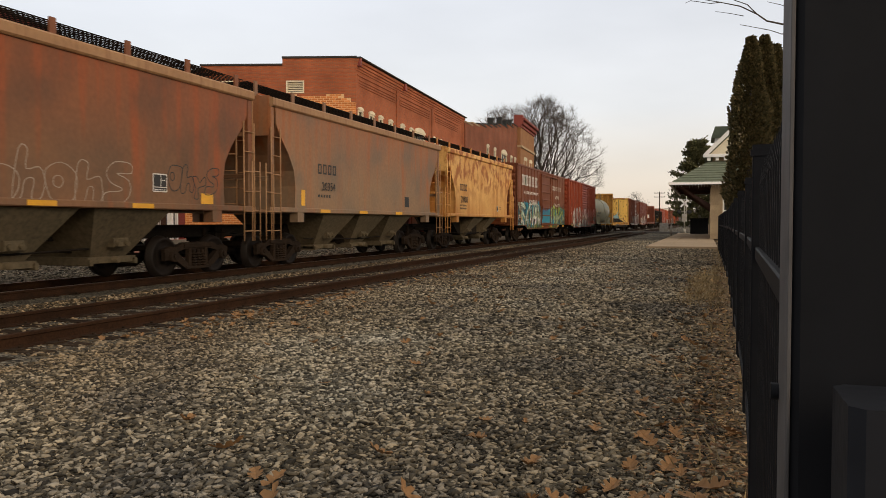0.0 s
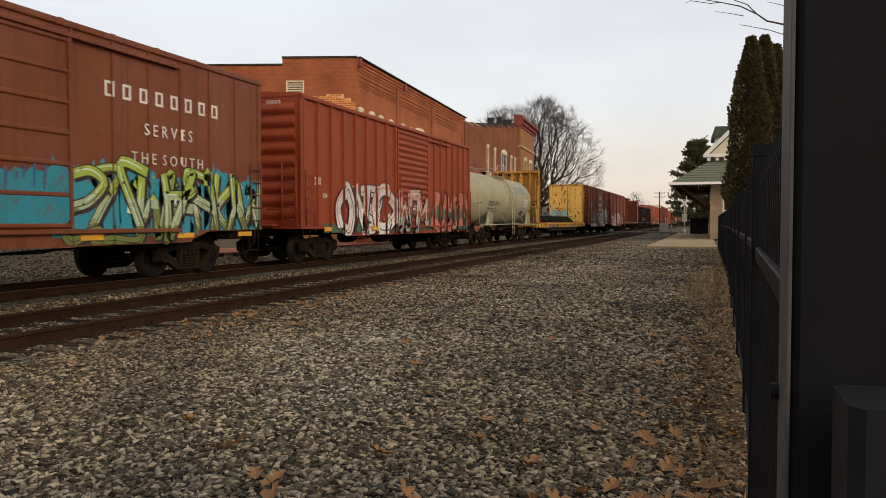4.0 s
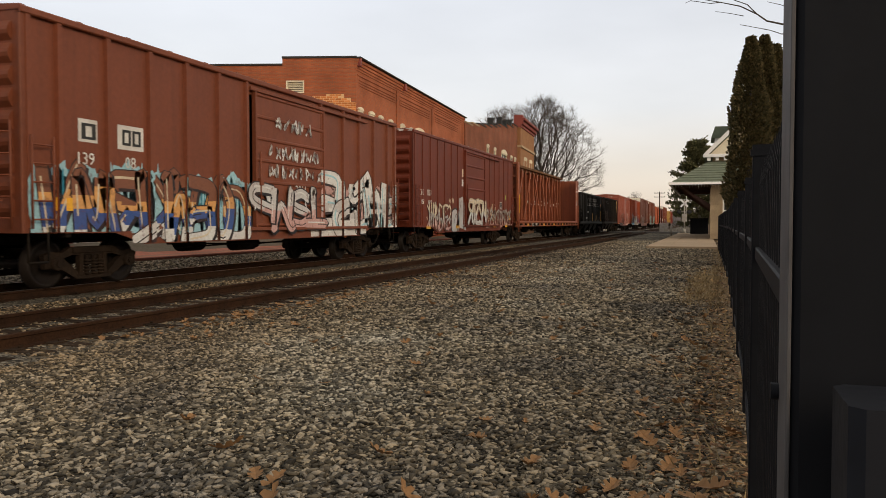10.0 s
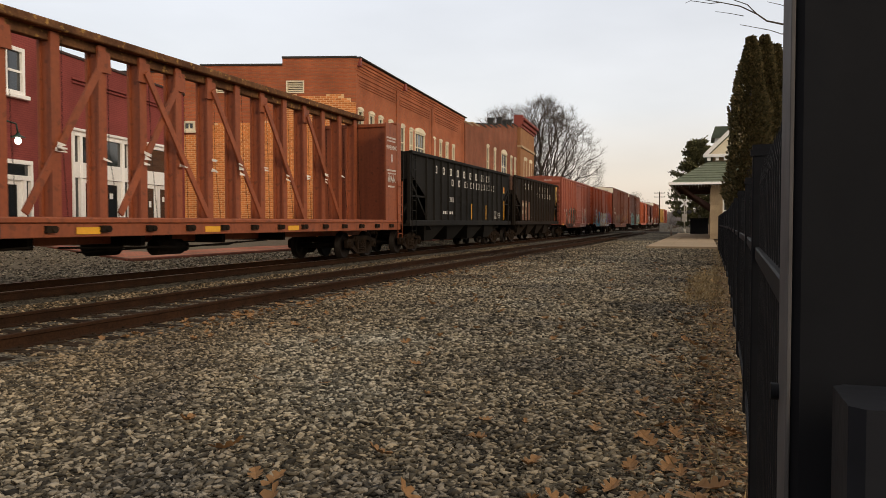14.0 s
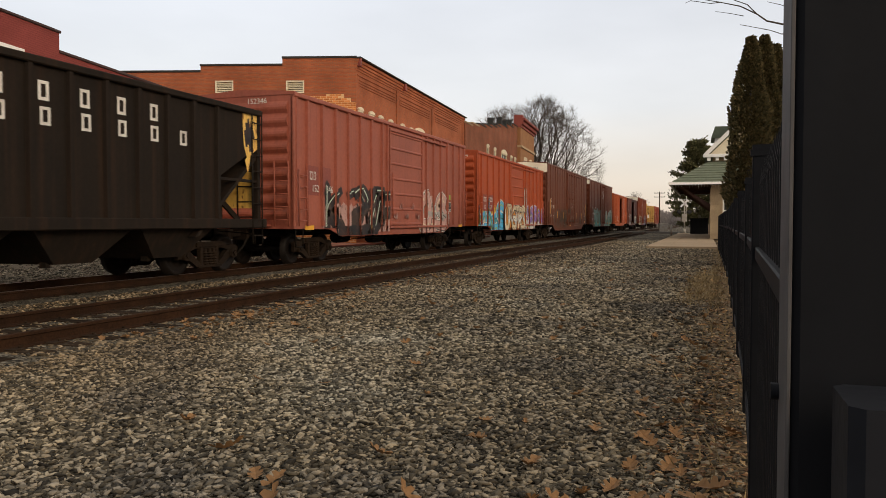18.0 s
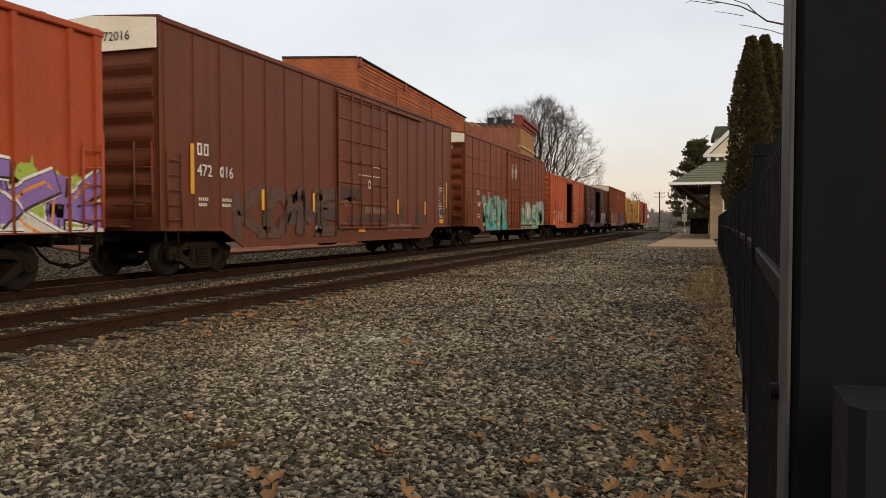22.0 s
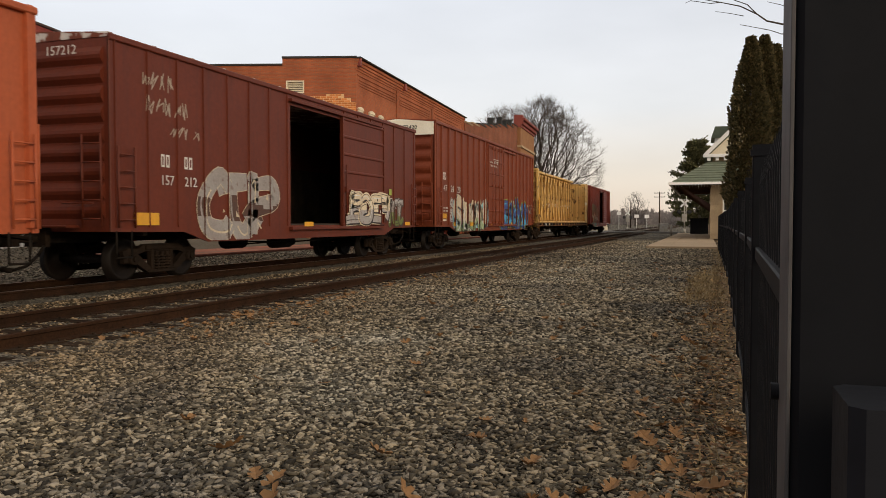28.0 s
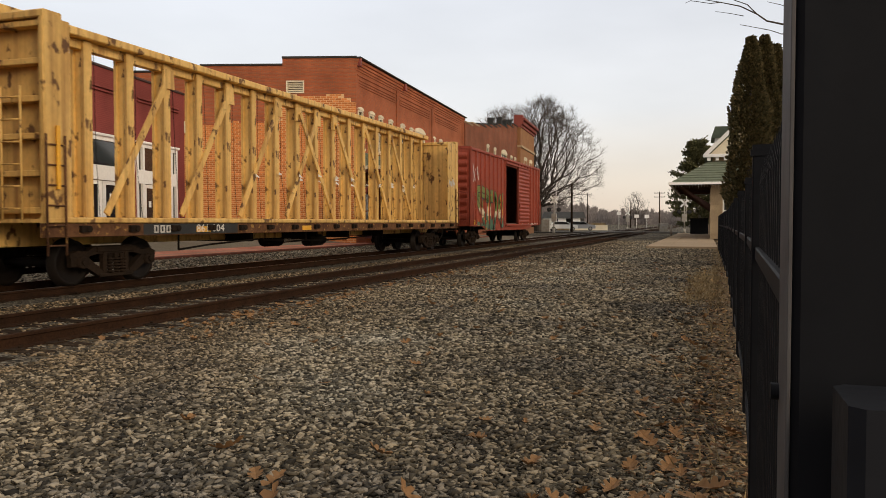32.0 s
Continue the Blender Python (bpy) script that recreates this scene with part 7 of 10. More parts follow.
    for (xa, za), (xb, zb) in zip(edge, edge[1:]):
        k = max(1, int((xb - xa) / 0.3))
        pts += [(xa + (xb - xa) * i / k, za + (zb - za) * i / k + rng.choice((0, 0.1, -0.1, 0)) * (i > 0)) for i in range(k)]
    pts.append(edge[-1])
    pts = [(xa, -0.11 + 0.1016 * int((za + 0.11) / 0.1016)) for xa, za in pts]
    for (xa, za), (xb, zb) in zip(pts, pts[1:]):
        if xb - xa > 0.01:
            box(bm, xa, xb, 0.0, 0.022, -0.2, min(za, zb))
    fc = part("brick_facing", bm, [M["mortar"]], ew, "lighter orange brick facing with mortar joints")
    steps = [(xa, xb, min(za, zb) + 0.002) for (xa, za), (xb, zb) in zip(pts, pts[1:]) if xb > xa]
    bricks = [mesh_of("brick", bm2, [M["facebrick"]]) for bm2 in (brick_form(0), brick_form(1), brick_form(2))]
    v, f, lone = [], [], 0
    for row in range(78):
        z = -0.1 + row * 0.1016
        x = -0.15 * (row % 2)
        while x < 14.3:
            x += 0.30
            a, c = max(0.0, x - 0.30), x - 0.022
            if c - a < 0.08 or z + 0.085 > min([t for p, r, t in steps if p < c and r > a] or [0]):
                continue
            dep = 0.032 + rng.uniform(-.003, .003)
            if c - a > 0.25 and 5.3 < z < 6.25 and a < 9 and lone < 300:
                part("brick", rng.choice(bricks), None, fc, at=pose(a, dep - 0.032, z))
                lone += 1
                continue
            k = len(v)
            v += [(a, 0.02, z), (c, 0.02, z), (c, 0.02, z + 0.080), (a, 0.02, z + 0.080), (a + 0.004, dep, z + 0.004), (c - 0.004, dep, z + 0.004), (c - 0.004, dep, z + 0.076), (a + 0.004, dep, z + 0.076)]
            f += [(k + 7, k + 6, k + 5, k + 4)] + [(k + i, k + 4 + i, k + 4 + (i + 1) % 4, k + (i + 1) % 4) for i in range(4)]
    tagged(part("bricks", pydata("bricks", v, f, [M["facebricks"]]), None, fc), kind="stuff")
    for x0, x1, zt in ((-0.05, 3.74, 9.42), (3.72, 7.92, 9.06), (7.9, 14.5, 8.76)):
        bm = bmesh.new()
        cbox(bm, x0, x1, -0.44, 0.06, zt, zt + 0.1, 0.02)
        part("coping", bm, [M["tar"]], ew)
    for x0, z0 in ((2.62, 7.68), (6.23, 7.7)):
        bm = bmesh.new()
        for a, c, d, e in ((x0, x0 + 0.07, z0, z0 + 0.62), (x0 + 0.85, x0 + 0.92, z0, z0 + 0.62), (x0 + 0.07, x0 + 0.85, z0, z0 + 0.07), (x0 + 0.07, x0 + 0.85, z0 + 0.55, z0 + 0.62)):
            box(bm, a, c, -0.1, 0.04, d, e)
        v = part("vent", bm, [M["cream"]], ew, "cream louvred vent")
        for k in range(5):
            bm = bmesh.new()
            z = z0 + 0.1 + k * 0.09
            prism(bm, [(-0.08, z + 0.07), (-0.07, z + 0.085), (0.02, z + 0.015), (0.01, z)], 0, x0 + 0.07, x0 + 0.85)
            part("slat", bm, [M["cream"]], v)
    window(ew, 8.2, 8.85, 5.8, 6.3, 0.0, 1, M["cream"], False, 0, 2)
    bm = bmesh.new()
    prism(bm, [(0.4, 0.41), (23.05, 0.41), (23.05, 13.7), (-2.5, 13.7)], 2, 8.4, 8.55)
    part("roof", bm, [M["tar"]], b)
    bm = bmesh.new()
    box(bm, 23.1, 23.49, 0.41, 14, -0.2, 9.0)
    box(bm, -2.6, 23.09, 13.8, 14, -0.2, 8.7)
    part("rear_wall", bm, [M["oldbrick"]], b)
    bm = bmesh.new()
    box(bm, 0.5, 23.0, 5.0, 5.1, 0.0, 8.4)
    box(bm, 0.5, 23.0, 0.5, 5.0, 4.0, 4.1)
    part("inner_partition", bm, [M["dark"]], b)
    # lean-to awning with green shingles on red brackets
    aw = thing("awning", "green shingled lean-to awning on red timber brackets", "awning", m)
    bm = bmesh.new()
    z0, z1, pr, ln = 3.98, 4.78, 1.95, 21.0
    v = [bm.verts.new(p) for p in ((0.7, -0.02, z1), (ln - 0.7, -0.02, z1), (ln, -pr, z0), (-0.1, -pr, z0), (-0.1, -0.02, z0), (ln, -0.02, z0))]
    bm.faces.new((v[0], v[3], v[2], v[1]))
    bm.faces.new((v[0], v[4], v[3]))
    bm.faces.new((v[1], v[2], v[5]))
    bm.faces.new((v[4], v[5], v[2], v[3]))
    bm.faces.new((v[0], v[1], v[5], v[4]))
    part("roof", bm, [M["greenroof"]], aw)
    bm = bmesh.new()
    cbox(bm, -0.12, ln + 0.02, -pr - 0.03, -pr + 0.03, z0 - 0.16, z0 + 0.02, 0.01)
    box(bm, -0.12, -0.06, -pr, -0.02, z0 - 0.16, z0 + 0.02)
    part("fascia", bm, [M["cream"]], aw)
    bm = bmesh.new()
    box(bm, -0.06, ln, -pr + 0.03, -0.02, z0 - 0.05, z0 - 0.01)
    part("soffit", bm, [M["redwood"]], aw)
    for k in range(6):
        x = 0.15 + k * 4.05
        bm = bmesh.new()
        cbox(bm, x - 0.09, x + 0.09, -pr + 0.1, -0.0, z0 - 0.30, z0 - 0.08, 0.02)
        prism(bm, [(-0.02, 2.2), (-0.02, 2.5), (-1.35, z0 - 0.3), (-1.62, z0 - 0.3)], 0, x - 0.07, x + 0.07)
        part("bracket", bm, [M["redwood"]], aw)


def build_far_hall():
    m = Matrix(((-0.0641, -0.9979, 0, -18.02), (0.9979, -0.0641, 0, 59.6), (0, 0, 1, 0), (0, 0, 0, 1)))
    b = thing("corner_hall", "red brick corner hall with stepped parapet and tan stone front", "building", m)
    wins = [(8.3, 9.3), (11.6, 12.6), (15.4, 18.4), (20.6, 21.6), (23.0, 24.0)]
    holes = [(a, c, 5.3, 8.0) for a, c in wins]
    steps = [(0, 2.6, 9.05), (2.6, 5.2, 9.3), (5.2, 8.0, 9.55), (8.0, 10.6, 9.85), (10.6, 13.2, 10.15), (13.2, 15.0, 10.4), (15.0, 19.0, 10.75), (19.0, 22.2, 11.2), (22.2, 25.1, 11.6)]
    for a, c, z in steps:
        bm = bmesh.new()
        holed(bm, a, c, -0.2, z, [h for h in holes if h[0] >= a - 0.01 and h[1] <= c + 0.01], 0.0, 0.4)
        part("track_wall", bm, [M["cornerbrick"]], b)
    for a, c in wins:
        window(b, a, c, 5.3, 8.0, -0.015, -1, M["cream"], True, 1, 2 if c - a > 2 else 1)
    for a, c, z in steps:
        bm = bmesh.new()
        cbox(bm, a, c + 0.02, -0.06, 0.46, z, z + 0.12, 0.02)
        part("coping", bm, [M["limestone"] if z < 9.5 else M["tar"]], b)
    for x, z in ((11.4, 10.15), (15.8, 10.75), (18.3, 10.75), (21.2, 11.2)):
        bm = bmesh.new()
        cbox(bm, x - 0.22, x + 0.22, 0.0, 0.5, z, z + 0.7, 0.04)
        box(bm, x - 0.28, x + 0.28, -0.06, 0.56, z + 0.58, z + 0.72)
        part("chimney", bm, [M["tar"]], b)
    bm = bmesh.new()
    box(bm, 25.1, 35.5, -0.35, 0.4, -0.2, 11.6)
    part("stone_front", bm, [M["tanfront"]], b, "tan stone pier front")
    bm = bmesh.new()
    for z0, z1, o in ((11.6, 11.9, 0.45), (11.9, 12.3, 0.65), (12.3, 12.6, 0.9)):
        cbox(bm, 24.9, 35.7, -o, 0.4, z0, z1, 0.04)
    cbox(bm, 25.0, 26.0, -0.6, 0.4, 12.6, 12.95, 0.08)
    part("cornice", bm, [M["redwood"]], b, "red painted cornice")
    window(b, 27.4, 29.6, 5.6, 8.3, -0.36, -1, M["cream"], True, 1, 2)
    window(b, 31.4, 33.6, 5.6, 8.3, -0.36, -1, M["cream"], True, 1, 2)
    for z in (4.6, 9.4):
        bm = bmesh.new()
        cbox(bm, 25.0, 35.6, -0.5, 0.0, z, z + 0.25, 0.03)
        part("string_course", bm, [M["limestone"]], b)
    bm = bmesh.new()
    box(bm, 0.0, 0.4, 0.4, 16, -0.2, 9.0)
    box(bm, 35.1, 35.5, 0.4, 16, -0.2, 11.5)
    box(bm, 0.0, 35.5, 15.6, 16, -0.2, 9.0)
    part("side_wall", bm, [M["cornerbrick"]], b)
    bm = bmesh.new()
    box(bm, 0.4, 35.1, 0.4, 15.6, 8.3, 8.5)
    box(bm, 0.6, 35.0, 4.0, 4.1, 0.0, 8.3)
    part("roof", bm, [M["tar"]], b)


def build_depot():
    b = thing("train_depot", "tan depot with green shingled hip roof and broad eaves", "building", pose(1.44, 61.4, GROUND + 0.1))
    bm = bmesh.new()
    holed(bm, -1.0, 8.0, 0.0, 4.0, [(-0.2, 0.5, 1.0, 3.2)], 0.0, 0.4)
    part("end_wall", bm, [M["limestone"]], b)
    bm = bmesh.new()
    box(bm, -1.0, -0.6, 0.4, 24, 0.0, 4.0)
    part("track_wall", bm, [M["limestone"]], b)
    for k in range(9):
        bm = bmesh.new()
        box(bm, -1.06, -0.42, -0.06, 0.4, 0.42 * k, 0.42 * k + 0.4)
        part("stone", bm, [M["limestone"]], b)
    window(b, -0.2, 0.5, 1.0, 3.2, 0.1, -1, M["trim"], False, 1, 1)
    bm = bmesh.new()      # skirt roof with broad eaves
    z0, z1 = 4.12, 5.95
    lo = [(-3.95, -1.2), (9.0, -1.2), (9.0, 26), (-3.95, 26)]
    hi = [(-1.2, 3.0), (7.0, 3.0), (7.0, 22), (-1.2, 22)]
    a = [bm.verts.new((*p, z0)) for p in lo]
    c = [bm.verts.new((*p, z1)) for p in hi]
    bm.faces.new(a[::-1])
    bm.faces.new(c)
    for i in range(4):
        bm.faces.new((a[i], a[(i + 1) % 4], c[(i + 1) % 4], c[i]))
    part("skirt_roof", bm, [M["greenroof"]], b)
    for k in range(9):
        bm = bmesh.new()
        f = k / 9
        xa, ya, z = -3.95 + 2.75 * f, -1.2 + 4.2 * f, z0 + (z1 - z0) * f
        box(bm, xa - 0.02, 9.0 - 2 * f, ya - 0.03, ya + 0.03, z, z + 0.05)
        part("shingle_course", bm, [M["greenroof"]], b)
    bm = bmesh.new()
    box(bm, -4.0, 9.0, -1.26, -1.18, z0 - 0.12, z0 + 0.06)
    box(bm, -4.0, -3.92, -1.18, 26, z0 - 0.12, z0 + 0.06)
    part("eave_board", bm, [M["trim"]], b)
    bm = bmesh.new()
    rng = random.Random(3)
    for k in range(26):
        x = -3.9 + k * 0.2
        cyl(bm, (x, -1.2, z0 - 0.12), (x, -1.2, z0 - 0.12 - rng.uniform(0.05, 0.3)), 0.011, 5, 0.004)
    part("icicle_lights", bm, [M["trim"]], b, "white hanging light strings at the eave")
    for y in (0.8, 6, 11, 16):
        bm = bmesh.new()
        prism(bm, [(-1.0, 2.2), (-1.0, 2.55), (-3.3, z0 - 0.05), (-3.6, z0 - 0.05)], 1, y - 0.09, y + 0.09)
        cbox(bm, -3.7, -1.0, y - 0.09, y + 0.09, z0 - 0.22, z0 - 0.02, 0.02)
        part("bracket", bm, [M["brownwood"]], b)
    bm = bmesh.new()
    cbox(bm, 0.9, 1.06, -1.1, -0.94, 0.0, z0, 0.02)
    part("eave_post", bm, [M["trim"]], b)
    bm = bmesh.new()      # upper storey
    box(bm, -0.9, 7.0, 3.2, 20, 5.6, 6.4)
    part("upper_wall", bm, [M["limestone"]], b)
    bm = bmesh.new()
    prism(bm, [(-1.5, 6.4), (7.6, 6.4), (3.1, 10.6), (2.5, 10.6)], 1, 2.9, 21)
    part("gable_roof", bm, [M["greenroof"]], b)
    bm = bmesh.new()
    cbox(bm, -1.6, 7.7, 2.62, 2.79, 6.25, 6.5, 0.02)
    prism(bm, [(-1.6, 6.5), (-1.2, 6.5), (2.8, 10.5), (2.8, 10.9)], 1, 2.64, 2.79)
    for k in range(5):
        box(bm, -1.3 + k * 0.6, -1.05 + k * 0.6, 2.75, 2.88, 6.0, 6.25)
    part("bargeboard", bm, [M["trim"]], b)
    bm = bmesh.new()
    prism(bm, [(-1.1, 6.5), (7.2, 6.5), (2.8, 10.3)], 1, 2.80, 2.89)
    part("gable_panel", bm, [M["cream"]], b)
    bm = bmesh.new()
    box(bm, -0.7, 3.2, 9.0, 13, 6.9, 8.35)
    part("dormer", bm, [M["trim"]], b)
    bm = bmesh.new()
    prism(bm, [(-1.0, 8.35), (3.5, 8.35), (3.2, 9.3), (-0.7, 9.3)], 1, 8.7, 13.3)
    part("dormer_roof", bm, [M["greenroof"]], b)


# ---- trees and distance ----
M["bark"] = surf("grey_bark", (0.085, 0.070, 0.060), (0.05, 0.042, 0.036), rough=0.95, big=2, fine=12, grain=0.3)
M["twig"] = surf("grey_twig", (0.105, 0.088, 0.078), (0.08, 0.066, 0.058), rough=0.95, big=1, fine=6)
M["cedar"] = island("arborvitae_green", (0.04, 0.034, 0.014), (0.22, 0.16, 0.075), rough=0.85, c3=(0.105, 0.09, 0.036))
M["pine"] = island("pine_green", (0.045, 0.05, 0.022), (0.19, 0.175, 0.085), rough=0.85, c3=(0.10, 0.10, 0.045))
# pale and greyed: distance haze is put into the woods' colour
M["scrub"] = island("hazed_winter_scrub", (0.15, 0.135, 0.13), (0.30, 0.26, 0.25), rough=0.95, fine=2.0, c3=(0.21, 0.185, 0.18))


class Twigs:
    """Tapered limbs gathered into plain vertex and face lists."""
    def __init__(self):
        self.v, self.f = [], []

    def limb(self, a, b, ra, rb, n=5):
        d = (b - a)
        if d.length < 1e-4:
            return
        d.normalize()
        s = d.orthogonal().normalized()
        u = d.cross(s)
        k = len(self.v)
        for p, r in ((a, ra), (b, rb)):
            for i in range(n):
                t = i * math.tau / n
                self.v.append(tuple(p + (s * math.cos(t) + u * math.sin(t)) * r))
        for i in range(n):
            j = (i + 1) % n
            self.f.append((k + i, k + j, k + n + j, k + n + i))


def bare_tree(label, x, y, hgt, seed, width=0.42, count=1500, lean=0.0, twigs=8):
    """A leafless crown: limbs reach for points spread through a dome, and end in fans of fine twigs."""
    rng = np.random.default_rng(seed)
    th = thing("bare_tree", label, "tree", pose(x, y, GROUND))
    fork = hgt * 0.2
    pts = []
    while len(pts) < count:
        a, u = rng.random() * math.tau, rng.random()
        e = rng.random() ** 0.5
        lump = 1 + 0.16 * math.sin(3 * a + 5 * u + seed) + 0.10 * math.sin(7 * a - 3 * u)
        rad = math.sqrt(max(0.0, 1 - (2 * u ** 0.72 - 1) ** 2)) * e * lump
        pts.append((hgt * (width * rad * math.cos(a) + lean * u), hgt * width * rad * math.sin(a), hgt * (0.2 + 0.78 * u * min(1.0, lump * 0.98))))
    pts = np.array(pts)
    root = np.array((0.0, 0.0, fork))
    pts = pts[np.argsort(np.linalg.norm(pts - root, axis=1))]
    nodes, far, parent = np.zeros((count + 1, 3)), np.zeros(count + 1), [-1] * (count + 1)
    nodes[0] = root
    for i, p in enumerate(pts):
        d = np.linalg.norm(nodes[:i + 1] - p, axis=1)
        j = int(np.argmin(d + 0.6 * far[:i + 1]))
        nodes[i + 1], far[i + 1], parent[i + 1] = p, far[j] + d[j], j
    load = np.ones(count + 1)
    for i in range(count, 0, -1):
        load[parent[i]] += load[i]
    tw, fine = Twigs(), Twigs()
    r0 = hgt * 0.035
    tw.limb(Vector((0, 0, -0.2)), Vector((0, 0, fork)), r0 * 1.25, r0, 9)
    for i in range(1, count + 1):
        a, b = Vector(nodes[parent[i]]), Vector(nodes[i])
        r = max(0.014, r0 * (load[i] / count) ** 0.46)
        mid = (a + b) / 2 + Vector(rng.normal(0, 0.05, 3)) * (b - a).length + Vector((0, 0, -0.06 * (b - a).length))
        dst = tw if r > 0.035 else fine
        dst.limb(a, mid, r * 1.08, r, 6 if r > 0.06 else 3)
        dst.limb(mid, b, r, r * 0.95, 6 if r > 0.06 else 3)
        if load[i] < 4:
            d = (b - a).normalized()
            for _ in range(twigs):
                e = (d + Vector(rng.normal(0, 0.55, 3)) + Vector((0, 0, 0.15))).normalized()
                q = b + e * hgt * rng.uniform(0.02, 0.05)
                fine.limb(b, q, 0.009, 0.006, 3)
                fine.limb(q, q + (e + Vector(rng.normal(0, 0.5, 3))).normalized() * hgt * rng.uniform(0.015, 0.04), 0.006, 0.003, 3)
    for me_v, nm, f, mt in ((tw.v, "trunk", tw.f, "bark"), (fine.v, "crown", fine.f, "twig")):
        part(nm, pydata(nm, me_v, f, [M[mt]], True), None, th)
    return th


def sprays(v, f, p, out, size, rng, droop=0.0):
    """One small spray of foliage: two crossed leaf-shaped quads."""
    for _ in range(2):
        s = Vector((rng.gauss(0, 1), rng.gauss(0, 1), rng.gauss(0, 1))).cross(out).normalized() * size * 0.42
        t = (out + Vector((0, 0, 0.9 - droop)) * rng.uniform(0.3, 1.0)).normalized() * size
        k = len(v)
        v += [tuple(p), tuple(p + t * 0.45 + s), tuple(p + t * rng.uniform(0.8, 1.2)), tuple(p + t * 0.5 - s)]
        f.append((k, k + 1, k + 2, k + 3))


def build_trees():
    # columnar evergreen pair behind the fence
    rng = random.Random(8)
    for x, y, hgt, r in ((1.27, 25.4, 6.85, 0.62), (1.66, 25.8, 6.95, 0.60), (2.0, 26.2, 6.75, 0.66)):
        th = thing("arborvitae", "tall narrow dark green arborvitae with browned patches", "tree", pose(x, y, GROUND), "evergreens behind the fence")
        bm = bmesh.new()
        cyl(bm, (0, 0, -0.1), (0, 0, hgt * 0.9), 0.11, 8, 0.02)
        part("trunk", bm, [M["bark"]], th)
        v, f = [], []
        for i in range(15000):
            z = hgt * (0.03 + 0.97 * rng.random() ** 0.9)
            t = z / hgt
            prof = min(1.0, 0.72 + t * 0.9) if t < 0.35 else (1.0 - ((t - 0.35) / 0.65) ** 2.4 * 0.93)
            a = rng.uniform(0, math.tau)
            lump = 1 + 0.13 * math.sin(3 * a + z * 2.1) + 0.1 * math.sin(5 * a - z * 3.3)
            rad = r * prof * lump * math.sqrt(rng.uniform(0.45, 1.0))
            out = Vector((math.cos(a), math.sin(a), 0))
            sprays(v, f, out * rad + Vector((0, 0, z)), out, rng.uniform(0.06, 0.13), rng)
        part("crown", pydata("crown", v, f, [M["cedar"]]), None, th)
    # pine beyond the depot
    rng = random.Random(15)
    for x, y, hgt, r in ((-1.0, 114, 12.8, 5.0), (3.0, 118, 11.0, 4.2)):
        th = thing("pine_tree", "dark green pine with layered limbs behind the depot", "tree", pose(x, y, GROUND))
        tw = Twigs()
        v, f = [], []
        tw.limb(Vector((0, 0, 0)), Vector((0, 0, hgt)), 0.28, 0.03, 8)
        for k in range(70):
            z = hgt * (0.08 + 0.9 * k / 70)
            a = k * 2.4 + rng.uniform(-.3, .3)
            t = z / hgt
            ln = r * (1.05 - t) ** 0.75 * rng.uniform(0.7, 1.15) * (0.75 if t < 0.2 else 1)
            d = Vector((math.cos(a), math.sin(a), rng.uniform(-0.05, 0.3)))
            q = Vector((0, 0, z)) + d * ln
            tw.limb(Vector((0, 0, z)), q, 0.06, 0.012, 4)
            for j in range(300):
                w = rng.uniform(0.2, 1.05)
                p = Vector((0, 0, z)) + d * ln * w + Vector((rng.gauss(0, .24), rng.gauss(0, .24), rng.gauss(0, .17)))
                sprays(v, f, p, d.normalized(), rng.uniform(0.14, 0.36), rng)
        part("trunk", pydata("trunk", tw.v, tw.f, [M["bark"]]), None, th)
        part("crown", pydata("crown", v, f, [M["pine"]]), None, th)
    bare_tree("tall leafless spreading tree behind the halls", -20.9, 101.6, 17.4, 7, 0.43, 2600, 0.05)
    bare_tree("leafless tree behind the brick hall", -24.6, 98, 16.0, 9, 0.36, 1500)
    bare_tree("distant leafless tree beyond the crossing", -23.2, 285, 12.0, 21, 0.4, 350)
    # twig hanging into view from a tree overhead
    th = thing("young_tree", "slim leafless tree behind the fence with a thin drooping branch", "tree")
    tw = Twigs()
    rng = random.Random(41)
    runs = ((((0.62, 5.48, 2.50), (0.46, 5.42, 2.405), (0.36, 5.4, 2.43), (0.30, 5.37, 2.47), (0.20, 5.34, 2.52), (0.08, 5.3, 2.545), (-0.02, 5.26, 2.56)), 0.007),
            (((0.30, 5.37, 2.47), (0.24, 5.35, 2.53), (0.16, 5.33, 2.56), (0.12, 5.32, 2.60)), 0.004), (((0.62, 5.48, 2.38), (0.45, 5.42, 2.345), (0.38, 5.4, 2.37), (0.20, 5.34, 2.405)), 0.004),
            (((0.55, 5.46, 2.49), (0.44, 5.42, 2.53), (0.36, 5.4, 2.55)), 0.003), (((0.08, 5.3, 2.545), (0.02, 5.27, 2.535), (-0.10, 5.24, 2.555), (-0.13, 5.23, 2.54)), 0.003), (((0.22, 5.35, 2.46), (0.14, 5.32, 2.475), (0.05, 5.3, 2.49)), 0.0025))
    for pts, r in runs:
        pts = [Vector(p) for p in pts]
        for i, (a, b) in enumerate(zip(pts, pts[1:])):
            tw.limb(a, b, r * (1 - i / len(pts) * 0.8), r * (1 - (i + 1) / len(pts) * 0.8), 5)
    for a, b, ra, rb in (((2.9, 6.3, GROUND - 0.1), (2.8, 6.2, 3.2), 0.13, 0.10), ((2.8, 6.2, 3.2), (2.6, 6.1, 6.0), 0.10, 0.04), ((2.8, 6.2, 2.6), (1.7, 5.8, 2.75), 0.03, 0.015), ((1.7, 5.8, 2.75), (0.62, 5.48, 2.5), 0.015, 0.007), ((1.7, 5.8, 2.75), (0.62, 5.48, 2.38), 0.01, 0.004)):
